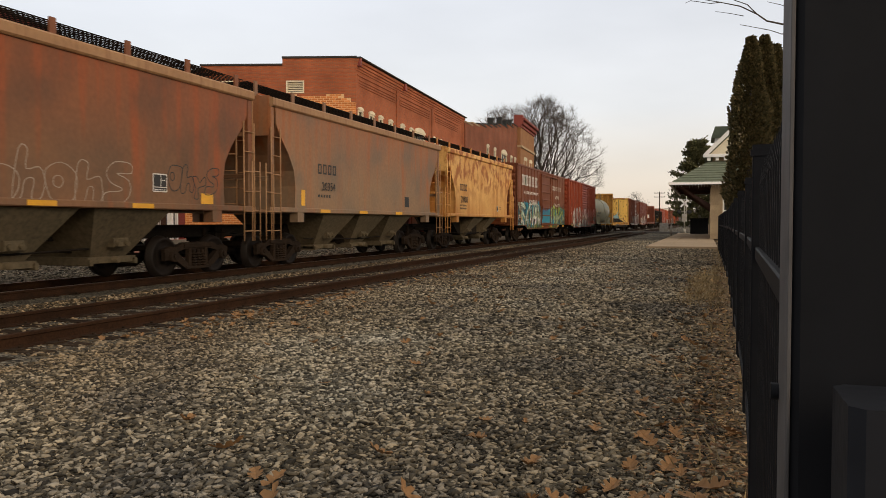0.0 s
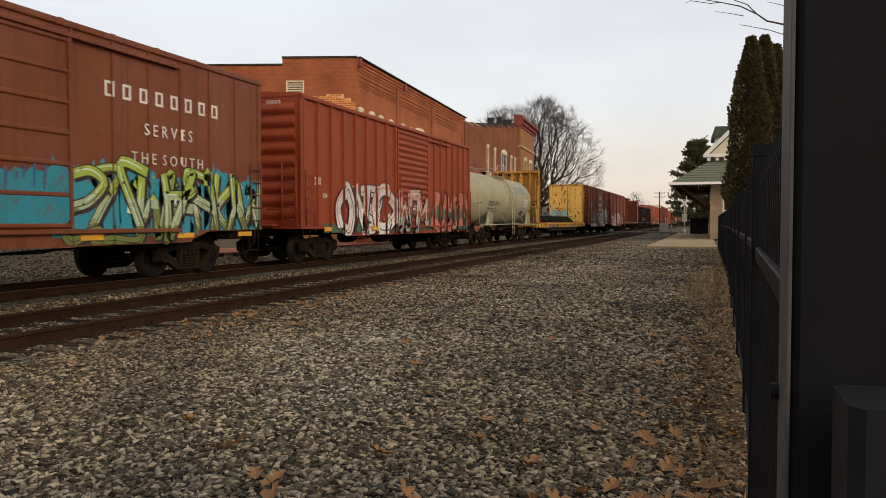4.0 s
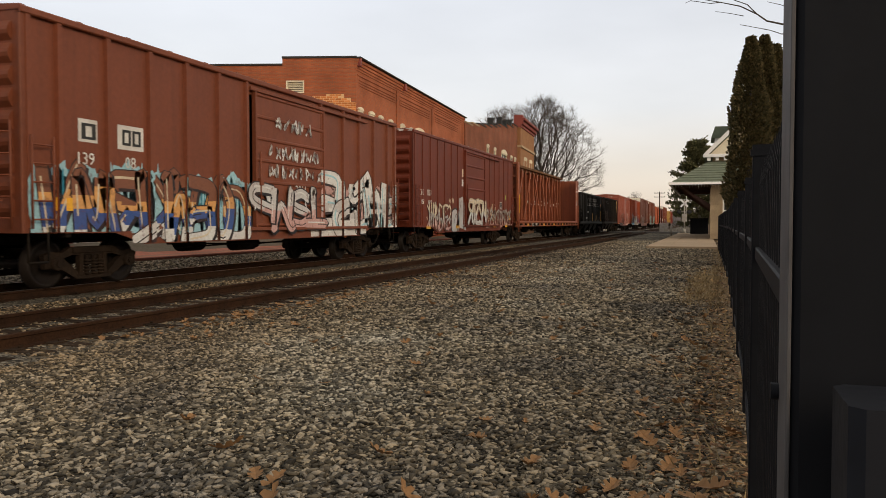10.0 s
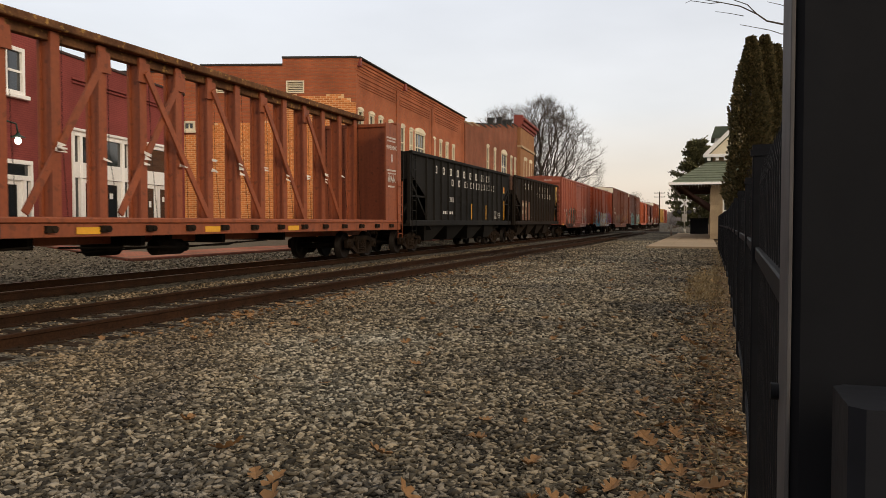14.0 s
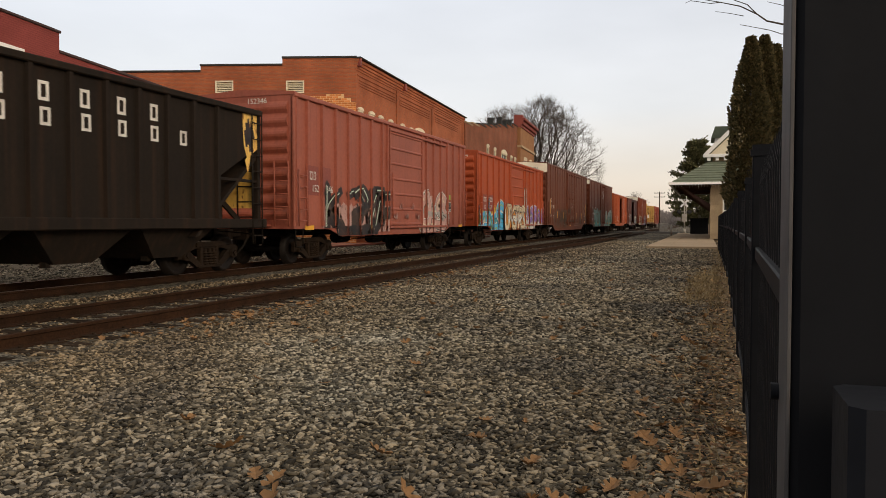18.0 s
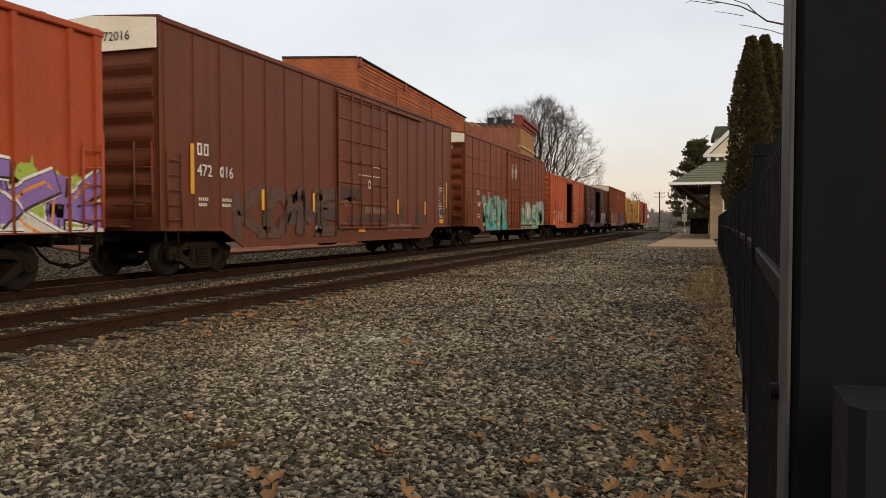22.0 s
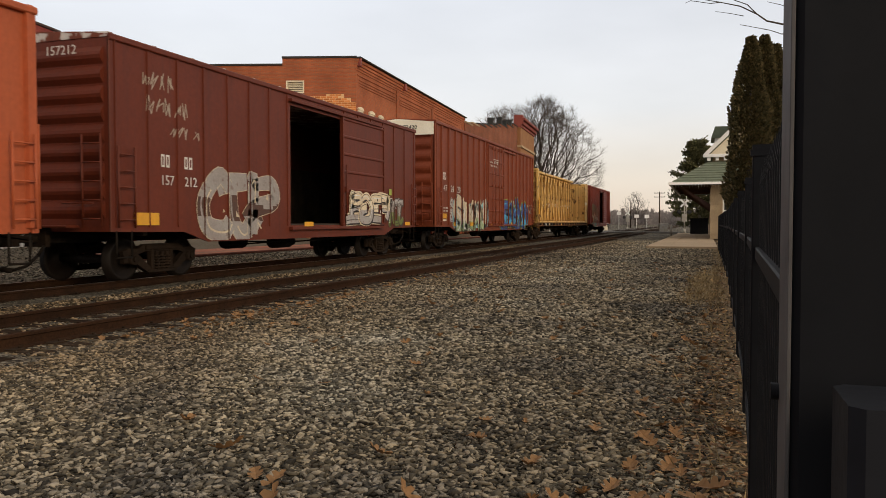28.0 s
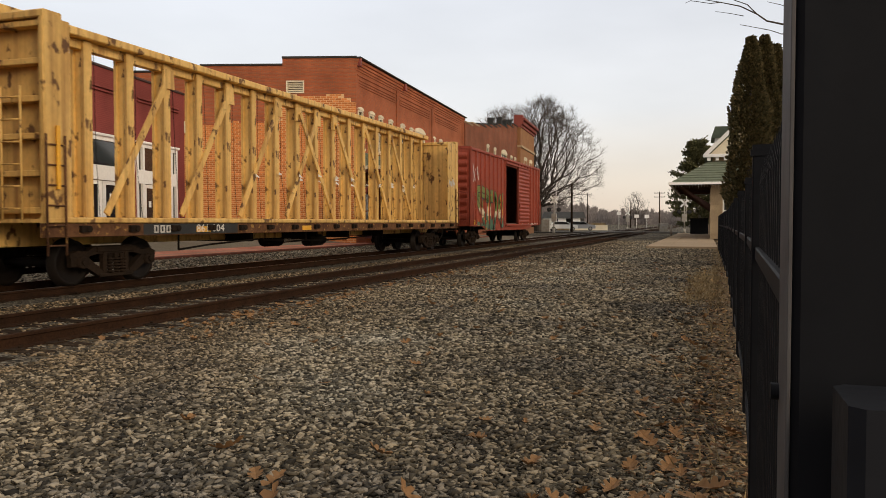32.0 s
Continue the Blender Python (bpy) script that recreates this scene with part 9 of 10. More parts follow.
def build_train():
    black = M["black"]
    # covered hoppers
    c, d = covered_hopper("rust-brown covered hopper with chalk graffiti and roof walkway", 3.3, 16.2, P["rust_hopper"], chord=P["dusty_chord"])
    marks(c, d, bubble(random.Random(3), -6.2, 2.2, 1.5, 2.2, 13, 0.008), M["chalk"], "chalk_graffiti")
    marks(c, d, bubble(random.Random(13), 3.3, 5.0, 1.7, 2.2, 4, 0.01), black, "chalk_graffiti")
    data_panel(c, d, 2.9, 1.75)
    reflectors(c, 1.62, (4.65,), 1.55, 0.42, 0.22)
    reflectors(c, 1.645, (2.6, 0.2, -3), 1.425, 0.6, 0.09)
    c, d = covered_hopper("faded grey-tan covered hopper with rust and black stencils", 17.05, 29.95, P["grey_hopper"], chord=P["dusty_chord"])
    say(c, d, "20354", -3.4, 2.15, 0.34, black)
    marks(c, d, block_letters(-4.0, -2.8, 2.5, 2.78, 4), black, "company_mark")
    marks(c, d, bars(-4.0, -3.2, 1.85, 0.08, 5), black)
    data_panel(c, d, 2.6, 1.7, black)
    reflectors(c, 1.62, (-4.85,), 1.6, 0.2, 0.42)
    reflectors(c, 1.645, (-3.6, -1, 2), 1.425, 0.6, 0.09)
    c, d = covered_hopper("pale yellow covered hopper streaked with orange rust", 30.95, 42.48, P["yellow_hopper"], top=4.22, bays=((-1.35, 0.45, -1.3, -0.75), (1.5, 2.95, 1.5, 2.0)))
    say(c, d, "20408", -3.4, 2.15, 0.42, black)
    marks(c, d, block_letters(-3.95, -2.85, 2.55, 2.84, 4), black, "company_mark")
    data_panel(c, d, 2.4, 1.7, None, 0.3, 0.3)
    marks(c, d, bars(-3.95, -2.95, 1.87, 0.07, 8) + bars(-3.95, -2.95, 1.74, 0.07, 8) + bars(3.0, 3.35, 1.9, 0.04, 3) + bars(3.0, 3.3, 1.82, 0.04, 3), black)
    # oxide boxcar with large teal and lime graffiti
    c, d = boxcar("dark oxide-red boxcar with teal and green graffiti", 43.95, 59.8, 4.48, P["southern"], 8, "flat", (0.27, 3.1, "plain", 0.0))
    marks(c, d, block_letters(-6.75, -2.1, 3.36, 3.98, 8, fill=0.74), name="company_name")
    say(c, d, "GIVES A GREEN LIGHT TO INNOVATIONS", -4.3, 2.93, 0.24, wide=0.92)
    say(c, d, "524845", -3.75, 2.36, 0.46, wide=1.75)
    marks(c, d, block_letters(2.76, 6.4, 3.42, 3.70, 8, fill=0.5), name="company_name")
    say(c, d, "S E R V E S", 4.5, 2.92, 0.33, wide=1.0)
    say(c, d, "T H E  S O U T H", 4.5, 2.37, 0.3, wide=1.0)
    letters(c, d, 21, 11, -7.7, -0.6, 0.78, 2.15, "black", ("mint", "sage", "white", "olive"), "teal", ground=(-7.8, -0.5, 0.85, 2.6), fat=0.095, line=0.024, hook=1.0, lean=0.35, crowd=1.5)
    letters(c, d, 22, 10, 1.75, 7.8, 0.84, 2.12, "black", ("lime", "sage", "olive"), "teal", glint="mint", ground=(1.6, 7.85, 0.9, 2.4), fat=0.09, line=0.022, hook=1.0, lean=0.35, crowd=1.5)
    painted("graffiti", cloud(random.Random(24), -1.2, 1.75, 1.08, 2.15) + [(1, stroke(y, 1.75 + 0.1 * math.sin(y * 9), y + 0.03, 2.05 + 0.12 * math.sin(y * 7), 0.012, 0.03), 6) for y in (-0.9, -0.75, -0.6, -0.4, -0.25, -0.1, 0.25, 0.4, 0.55, 0.75, 0.9, 1.1, 1.3)], [G["teal"], G["blue"]], c, d["x"] + 0.07, (), 0, "teal sprayed cloud across the door")
    painted("graffiti", [(0, oval(-5.85, 3.66, 0.25, 0.27, 12))], [G["green"]], c, d["x"] + 0.01, (), 0, "green sprayed spot")
    reflectors(c, d["x"] + 0.03, (-6.85,), 1.27, 0.5, 0.22)
    reflectors(c, d["x"] + 0.02, (-3.0, -0.6, 2.4, 5.0, 7.2), 0.84, 0.55, 0.1)
    end_number(c, d, "524845", 0.75, 4.25, 0.16)
    # brick-red boxcar, corrugated door
    c, d = boxcar("brick-red ribbed boxcar with corrugated door and pink graffiti", 61.85, 77.55, 4.52, P["red5"], 9, "post", (0.5, 3.0, "corr", 0.0))
    letters(c, d, 31, 5, -5.6, -0.9, 0.9, 2.25, "black", ("silver", "white"), glint="pink")
    letters(c, d, 33, 3, -0.9, 1.8, 1.0, 2.1, "black", ("blush", "rust", "grey"), glint="cream", lift=0.1, flat=True)
    letters(c, d, 32, 6, 2.2, 7.6, 0.90, 2.25, "soot", ("pink", "green", "pink"), glint="pink", lean=0.4, fat=0.14, line=0.03, shade=0.08, hook=1.0, back="green", ground=(2.1, 7.7, 0.9, 1.5))
    painted("graffiti", [(0, [(-6.5, 0.85), (7.7, 0.85), (7.7, 1.12), (-6.5, 1.12)])], [G["green"]], c, d["x"], d["ribs"], d["deep"], "green sprayed band")
    say(c, d, "154", -6.9, 1.9, 0.2)
    marks(c, d, block_letters(-7.1, -6.7, 2.2, 2.4, 2), name="company_mark")
    reflectors(c, d["x"] + 0.08, (-6.4, -3, 3, 5.4), 0.9, 0.45, 0.12)
    reflectors(c, d["x"], (7.35,), 1.35, 0.32, 0.22)
    end_number(c, d, "154318", 0.8, 4.36, 0.15)
    # tank car
    c, d = tank_car("olive-grey tank car with black number and top walkway", 79.55, 92.9, P["tank"])
    num = words("65674", 0.35, black, c, side_pose(1.374, -2.72, 2.14), "number", wide=1.25)
    for v in num.data.vertices:
        v.co.z += math.sqrt(d["r"] ** 2 - (v.co.y + 2.14 - d["cz"]) ** 2) - d["r"]
    on_shell(c, d, "company_mark", block_letters(-4.40, -3.42, 2.02, 2.25, 4), [black])
    on_shell(c, d, "stencil_marks", bars(-4.4, -3.15, 1.84, 0.05, 9) + bars(-3.0, -2.55, 1.84, 0.05, 5) + bars(-4.25, -3.75, 1.73, 0.05, 4) + bars(-3.65, -2.15, 1.73, 0.05, 14), [black])
    on_shell(c, d, "stencil_marks", bars(-0.9, 0.1, 1.60, 0.05, 8) + bars(3.4, 4.1, 1.75, 0.05, 7) + bars(3.4, 4.1, 1.65, 0.05, 7) + bars(3.4, 4.1, 1.55, 0.05, 7), [black])
    on_shell(c, d, "data_sheet", [(0, [(3.6, 2.08), (4.7, 2.08), (4.7, 2.54), (3.6, 2.54)])] + bars(3.66, 4.62, 2.42, 0.05, 12, 1) + bars(3.66, 4.62, 2.30, 0.05, 11, 1) + bars(3.66, 4.62, 2.18, 0.05, 13, 1), [M["white"], M["strap"]], "white printed data sheet")
    on_shell(c, d, "test_stencil", [(0, [(3.2, 1.6), (3.72, 1.6), (3.72, 1.84), (3.2, 1.84)])], [black], "black test stencil")
    on_shell(c, d, "company_name", block_letters(1.55, 4.25, 2.80, 3.24, 6, fill=0.85), [G["haze"]], "faded pale blue company lettering as plain blocks")
    words("65674", 0.22, black, c, end_pose(0.42, -6.46, 2.82), "number", wide=1.1)
    e = painted("stencil_marks", block_letters(-0.78, -0.1, 2.74, 2.90, 4) + bars(-0.7, 0.7, 2.55, 0.05, 11) + bars(-0.7, 0.4, 2.42, 0.05, 9) + bars(-0.5, 0.6, 1.72, 0.05, 9) + bars(-0.4, 0.5, 1.62, 0.05, 8), [black], c, 0.0)
    e.matrix_basis = Matrix.Translation((0, -6.455, 0)) @ Matrix.Rotation(radians(-90), 4, "Z")
    e = painted("placard", [(0, [(0.75, 1.2), (1.02, 1.47), (0.75, 1.74), (0.48, 1.47)]), (1, [(0.75, 1.24), (0.98, 1.47), (0.75, 1.70), (0.52, 1.47)])], [black, P["tank"]], c, 0.0, label="diamond hazard placard holder")
    e.matrix_basis = Matrix.Translation((0, -6.70, 0)) @ Matrix.Rotation(radians(-90), 4, "Z")
    # bulkhead flat
    c, d = bulkhead_flat("yellow bulkhead flatcar loaded with dark steel rails", 93.2, 113.82, P["yellow_flat"], P["yellow_plate"])
    painted("number_board", [(0, [(-6.0, 0.80), (-2.7, 0.80), (-2.7, 1.03), (-6.0, 1.03)])], [M["black"]], c, 1.50)
    painted("number_board", [(0, [(3.7, 0.81), (5.2, 0.81), (5.2, 1.03), (3.7, 1.03)])], [M["black"]], c, 1.50)
    words("80  574", 0.26, M["white"], c, side_pose(1.515, -3.75, 0.91), "number", wide=1.4)
    painted("company_mark", [(0, p) for _, p in block_letters(-5.7, -4.85, 0.82, 1.0, 4) + block_letters(3.9, 5.0, 0.83, 1.0, 3)], [M["white"]], c, 1.508)
    rng = random.Random(12)
    face = cloud(rng, -1.2, 0.05, 1.55, 2.3) + [(0, [(-1.25, 2.7), (-0.95, 2.1), (-1.2, 2.0)], 1), (0, [(0.08, 2.7), (-0.2, 2.1), (0.05, 2.0)], 1)]
    for y, z, a, b in ((-0.8, 2.25, 0.17, 0.15), (-0.38, 2.25, 0.17, 0.15), (-0.58, 1.85, 0.3, 0.1)):
        face += [(1, q, 6) for q in ribbon(oval(y, z, a, b, 13) + [oval(y, z, a, b, 13)[0]], [0.022] * 14)]
    g = painted("graffiti", face, [G["sky"], G["rust"]], c, 0.0, label="pale blue sprayed doodle with red rings on the bulkhead")
    g.matrix_basis = Matrix.Translation((0, d["hl"] - 0.752, 0)) @ Matrix.Rotation(radians(-90), 4, "Z")
    painted("green_stripe", [(0, [(0.13, 1.3), (0.2, 1.3), (0.22, 4.3), (0.15, 4.3)])], [G["green"]], c, 0.0).matrix_basis = Matrix.Translation((0, d["hl"] - 0.754, 0)) @ Matrix.Rotation(radians(-90), 4, "Z")
    # brown ribbed boxcar with blue and orange graffiti
    c, d = boxcar("brown ribbed boxcar with door ajar and orange-blue graffiti", 115.7, 131.4, 4.5, P["kcs"], 7, "post", (0.40, 3.4, "plain", 0.2), pitch=(0.64, 1.13))
    marks(c, d, [(0, [(-6.65, 2.55), (-6.2, 2.55), (-6.2, 2.95), (-6.65, 2.95)]), (0, [(-5.7, 2.5), (-5.0, 2.5), (-5.0, 2.95), (-5.7, 2.95)])], name="company_mark")
    painted("company_mark", [(0, p) for _, p in block_letters(-6.58, -6.24, 2.6, 2.88, 1, fill=1) + block_letters(-5.58, -5.04, 2.58, 2.87, 2, fill=0.85)], [black], c, d["x"] + 0.006)
    say(c, d, "139", -6.4, 2.25, 0.3)
    say(c, d, "08", -5.3, 2.25, 0.3)
    letters(c, d, 41, 8, -7.3, -1.45, 0.8, 2.0, "black", ("rust", "amber", "blue", "white"), "sky", glint="cream", ground=(-7.7, -1.35, 0.95, 2.35), fat=0.13, line=0.022, lean=0.25, hook=1.0)
    marks(c, d, [(0, [(y, 1.5), (y + 0.035, 1.5), (y + 0.035, 2.05), (y, 2.05)], 4) for y in [-7.5 + 0.1 * k for k in range(10)] + [-3.6 + 0.1 * k for k in range(20)]], G["teal"], "graffiti")
    letters(c, d, 42, 5, 2.3, 7.8, 0.95, 2.35, "black", ("white", "silver", "white"), "blush", glint="sky", ground=(2.1, 7.85, 0.9, 2.4), fat=0.17, hook=1.0)
    letters(c, d, 43, 4, -1.3, 2.1, 1.08, 1.95, "black", ("silver", "blush"), lift=0.1, flat=True, fat=0.13)
    painted("chalk_graffiti", scrawl(random.Random(5), -0.3, 1.6, 3.45, 3.8, 5, 0.03) + scrawl(random.Random(6), -0.6, 2.2, 2.7, 3.1, 9, 0.024) + scrawl(random.Random(8), -0.6, 2.2, 2.25, 2.6, 9, 0.024), [G["white"]], c, d["x"] + 0.1)
    words("2011", 0.3, M["white"], c, side_pose(d["x"] + 0.11, 1.0, 2.0))
    reflectors(c, d["x"] + 0.02, (-6.9,), 1.35, 0.6, 0.22)
    bm = bmesh.new()
    box(bm, -1.0, -0.35, -d["hl"] - 0.112, -d["hl"] - 0.10, 4.18, 4.38)
    part("number_plate", bm, [M["white"]], c, "white plate")
    words("13908", 0.17, M["white"], c, end_pose(0.05, -d["hl"] - 0.115, 4.28), "number")
    # dull red smooth boxcar with silver graffiti
    c, d = boxcar("dull red smooth-sided boxcar with silver graffiti", 133.1, 148.8, 4.52, P["red9"], 8, "flat", (0.18, 3.1, "plain", 0.0), roofmat=P["peeling_roof"])
    letters(c, d, 51, 8, -6.4, -3.5, 0.85, 1.85, "soot", ("cream", "grey", "blush"), fat=0.08, line=0.018, shade=0.02, crowd=1.5, hook=1.0)
    letters(c, d, 52, 11, 2.1, 7.5, 0.95, 1.75, "soot", ("grey", "blush"), glint="cream", fat=0.075, line=0.018, shade=0.02, hook=1.0)
    big = [(0, oval(-2.75, 1.2, 0.62, 0.52, 16)), (0, [(-2.6, 1.0), (-1.15, 0.8), (-1.15, 1.75), (-1.5, 1.8), (-1.6, 2.3), (-2.15, 2.2), (-2.2, 1.6)])]
    big = [(1, oval(-2.75, 1.2, 0.70, 0.60, 16), 1)] + [(0, q, 3) for _, q in big]
    big += [(1, q, 5) for q in ribbon(curve([(-2.95, 1.1), (-2.6, 1.5), (-2.3, 1.2), (-2.6, 1.0), (-2.1, 1.7), (-1.9, 2.1)]), [0.02] * 26)]
    painted("graffiti", on_sill(big, d["hl"]), [G["silver"], G["black"]], c, d["x"], d["ribs"], d["deep"], "large silver sprayed shape with black lines")
    marks(c, d, scrawl(random.Random(71), -3.6, -2.9, 1.95, 2.2, 5, 0.014) + scrawl(random.Random(72), 2.6, 4.4, 1.2, 2.2, 2, 0.02), G["cream"], "chalk_graffiti")
    painted("paper_tag", [(0, [(-1.75, 3.15), (-1.25, 3.15), (-1.25, 3.5), (-1.75, 3.5)])], [G["cream"]], c, d["x"] + 0.004, label="torn pale paper placard")
    painted("paper_tag", [(0, [(-1.8, 2.75), (-1.4, 2.75), (-1.4, 3.05), (-1.8, 3.05)])], [M["white"]], c, d["x"] + 0.004, label="white paper placard")
    letters(c, d, 55, 5, -1.1, 1.75, 1.15, 2.1, "soot", ("cream", "silver"), lift=0.1, flat=True, fat=0.12, line=0.02, shade=0.03)
    say(c, d, "151", -6.9, 1.93, 0.24)
    say(c, d, "019", -6.1, 1.93, 0.24)
    marks(c, d, block_letters(-7.1, -6.7, 2.2, 2.42, 2) + block_letters(-6.3, -5.9, 2.2, 2.42, 2), name="company_mark")
    end_number(c, d, "151019", 0.4, 4.36, 0.2)
    reflectors(c, d["x"] + 0.02, (-6.2, -2.4, 3.8, 6.3), 0.9, 0.5, 0.12)
    reflectors(c, d["x"] + 0.02, (7.0,), 1.3, 0.45, 0.22)
    painted("paper_tag", [(0, [(6.1, 2.35), (6.3, 2.35), (6.3, 2.6), (6.1, 2.6)])], [G["lime"]], c, d["x"] + 0.006, label="small green tag")
    data_panel(c, d, 5.0, 1.85)
    # oxide centre-beam car
    c, d = centerbeam("red-oxide centerbeam flatcar, empty, with tie-down cables", 150.15, 172.83, P["beam10"], beam=M["rustbeam"])
    painted("number_board", [(0, [(-7.4, 0.92), (-5.3, 0.92), (-5.3, 1.13), (-7.4, 1.13)])], [M["black"]], c, 1.56)
    words("120607", 0.22, M["white"], c, side_pose(1.575, -5.95, 1.025), "number", wide=0.98)
    painted("company_mark", block_letters(-7.2, -6.75, 0.95, 1.1, 2), [M["white"]], c, 1.568)
    reflectors(c, 1.57, (-8.4, -3.5, 0.15, 3.7), 0.95, 0.55, 0.12)
    words("WARNING", 0.22, M["white"], c, side_pose(1.575, d["hl"] - 0.85, 3.7), wide=0.9)
    painted("stencil_marks", bars(d["hl"] - 1.3, d["hl"] - 0.45, 4.0, 0.06, 9) + bars(d["hl"] - 1.25, d["hl"] - 0.5, 3.9, 0.05, 7) + bars(d["hl"] - 1.3, d["hl"] - 0.45, 2.9, 0.06, 9) + bars(d["hl"] - 1.2, d["hl"] - 0.5, 2.8, 0.05, 7) + bars(d["hl"] - 1.2, d["hl"] - 0.6, 2.35, 0.06, 6)
            + scrawl(random.Random(7), d["hl"] - 1.25, d["hl"] - 0.5, 2.5, 2.8, 3, 0.02) + [(0, oval(d["hl"] - 0.85, 3.35, 0.07, 0.16, 8))], [M["white"]], c, 1.575)
    words("120607", 0.2, M["white"], c, end_pose(0.9, -d["hl"] - 0.01, 4.3), "number")
    wh = random.Random(17)
    marks_on = []
    for i in range(6, 17):
        y = -d["hl"] + 1.3 + (d["L"] - 2.05) * i / 17
        for k in range(wh.choice((1, 2, 4))):
            z = 2.55 + wh.uniform(-.16, .16)
            marks_on.append((0, stroke(y - wh.uniform(.08, .15), z, y + wh.uniform(.05, .16), z - wh.uniform(.0, .06), wh.uniform(0.02, 0.05), 0.012)))
    painted("paint_patches", marks_on, [M["white"]], c, 0.275, label="scrawled white paint on the posts")
    # coal hoppers
    c, d = coal_hopper("black open-top coal hopper with white lettering", 173.8, 189.03, P["black11"], 3.76, 14)
    marks(c, d, block_letters(-4.8, 3.9, 3.12, 3.42, 9, fill=0.27), name="company_name")
    marks(c, d, block_letters(-2.63, 4.9, 2.70, 2.98, 8, fill=0.27), name="company_name")
    say(c, d, "7812", -3.0, 2.1, 0.3)
    marks(c, d, bars(-4.0, -2.4, 1.5, 0.12, 7))
    for y in (0.1, 2.6, 6.2):
        bm = bmesh.new()
        box(bm, 1.62, 1.63, y - 0.05, y + 0.05, 1.3, 2.0 if y < 6 else 2.3)
        part("reflector", bm, M["reflect"], c, "yellow reflective strip")
    data_panel(c, d, 4.5, 1.35)
    painted("paper_tag", [(0, [(6.3, 2.70), (6.6, 2.70), (6.6, 3.02), (6.3, 3.02)]), (1, [(6.3, 2.70), (6.6, 2.70), (6.6, 2.78), (6.3, 2.78)])], [G["orange"], G["yellow"]], c, d["x"] + 0.004, label="orange tag with a yellow foot")
    for k, line in enumerate(("2 INCH", "HF COMP", "SHOES")):
        words(line, 0.10, M["white"], c, side_pose(d["x"] + 0.008, 5.45, 1.62 - 0.11 * k))
    c, d = coal_hopper("sooty brown-black coal hopper with repainted panels", 190.3, 203.95, P["black12"], 3.8, 13)
    patch = worn_paint("brown_patch_paint", (0.17, 0.08, 0.05), (0.05, 0.03, 0.025))
    for y0, y1, z1 in ((-5.0, -4.3, 2.45), (-4.16, -3.45, 2.45), (-3.31, -2.6, 2.4)):
        painted("repaint_patch", [(0, [(y0, 1.3), (y1, 1.3), (y1, z1), (y0, z1)])], [patch], c, d["x"], label="brown repainted patch")
    marks(c, d, block_letters(-4.3, 3.8, 3.14, 3.46, 9, fill=0.25), name="company_name")
    marks(c, d, block_letters(-2.45, 4.7, 2.74, 3.04, 8, fill=0.25), name="company_name")
    painted("number", [(0, p) for _, p in block_letters(-4.92, -4.34, 2.1, 2.32, 2) + block_letters(-4.10, -3.55, 2.1, 2.32, 2)], [M["cream"]], c, d["x"] + 0.012)
    for t, y in (("81", -4.58), ("53", -3.88)):
        words(t, 0.28, M["cream"], c, side_pose(d["x"] + 0.016, y, 1.75), "number", wide=1.2)
    marks(c, d, bars(-2.8, -2.1, 1.42, 0.07, 6) + bars(-4.3, -3.4, 1.42, 0.07, 6))
    bm = bmesh.new()
    prism(bm, [(-0.4, 1.5), (1.45, 1.5), (1.45, 3.6), (-0.4, 3.6)], 1, d["hl"] + 0.06, d["hl"] + 0.1)
    part("end_panel", bm, [P["yellow_plate"]], c, "yellow-painted end panel")
    bm = bmesh.new()
    h = d["hl"]
    prism(bm, [(h - 0.72, 3.70), (h - 0.66, 2.95), (h - 0.52, 2.62), (h - 0.30, 2.80), (h + 0.0, 2.95), (h + 0.0, 3.70)], 0, 1.541, 1.546)
    prism(bm, [(h - 0.62, 2.62), (h - 0.50, 2.30), (h - 0.36, 2.82)], 0, 1.541, 1.546)
    part("corner_panel", bm, [P["yellow_plate"]], c, "yellow-painted corner panel")
    rng = random.Random(88)
    scuffs = [(0, stroke(h - 0.55 + 0.06 * k, rng.uniform(2.75, 3.2), h - 0.60 + 0.06 * k, rng.uniform(3.25, 3.6), rng.uniform(0.01, 0.05), rng.uniform(0.03, 0.09))) for k in range(6)]
    painted("scuff_marks", scuffs, [G["black"]], c, d["x"] + 0.002, label="black scuffs over the yellow corner")
    bm = bmesh.new()
    box(bm, -1.5, 1.5, -d["hl"] - 0.03, -d["hl"] - 0.005, 3.0, 3.76)
    part("end_panel", bm, [patch], c, "brown repainted end panel")
    words("8153", 0.26, M["white"], c, end_pose(0.75, -d["hl"] - 0.036, 3.2), "number")
    painted("company_mark", block_letters(0.4, 1.1, 3.42, 3.6, 4), [M["white"]], c, 0.0).matrix_basis = Matrix.Translation((0, -d["hl"] - 0.03, 0)) @ Matrix.Rotation(radians(-90), 4, "Z")
    # pink-red ribbed boxcar
    c, d = boxcar("faded pink-red ribbed boxcar with black and white graffiti", 205.58, 220.92, 4.5, P["pink13"], 8, "post", (0.4, 3.1, "plain", 0.0), pitch=(0.63, 0.86))
    painted("repaint_patch", [(0, [(-7.0, 1.9), (-6.25, 1.9), (-6.25, 2.7), (-7.0, 2.7)]), (0, [(-6.15, 1.9), (-5.5, 1.9), (-5.5, 2.7), (-6.15, 2.7)])], [worn_paint("maroon_patch_paint", (0.22, 0.05, 0.035), (0.3, 0.09, 0.07))], c, d["x"], d["ribs"], d["deep"])
    say(c, d, "152", -6.62, 2.08, 0.28)
    say(c, d, "346", -5.8, 2.08, 0.28)
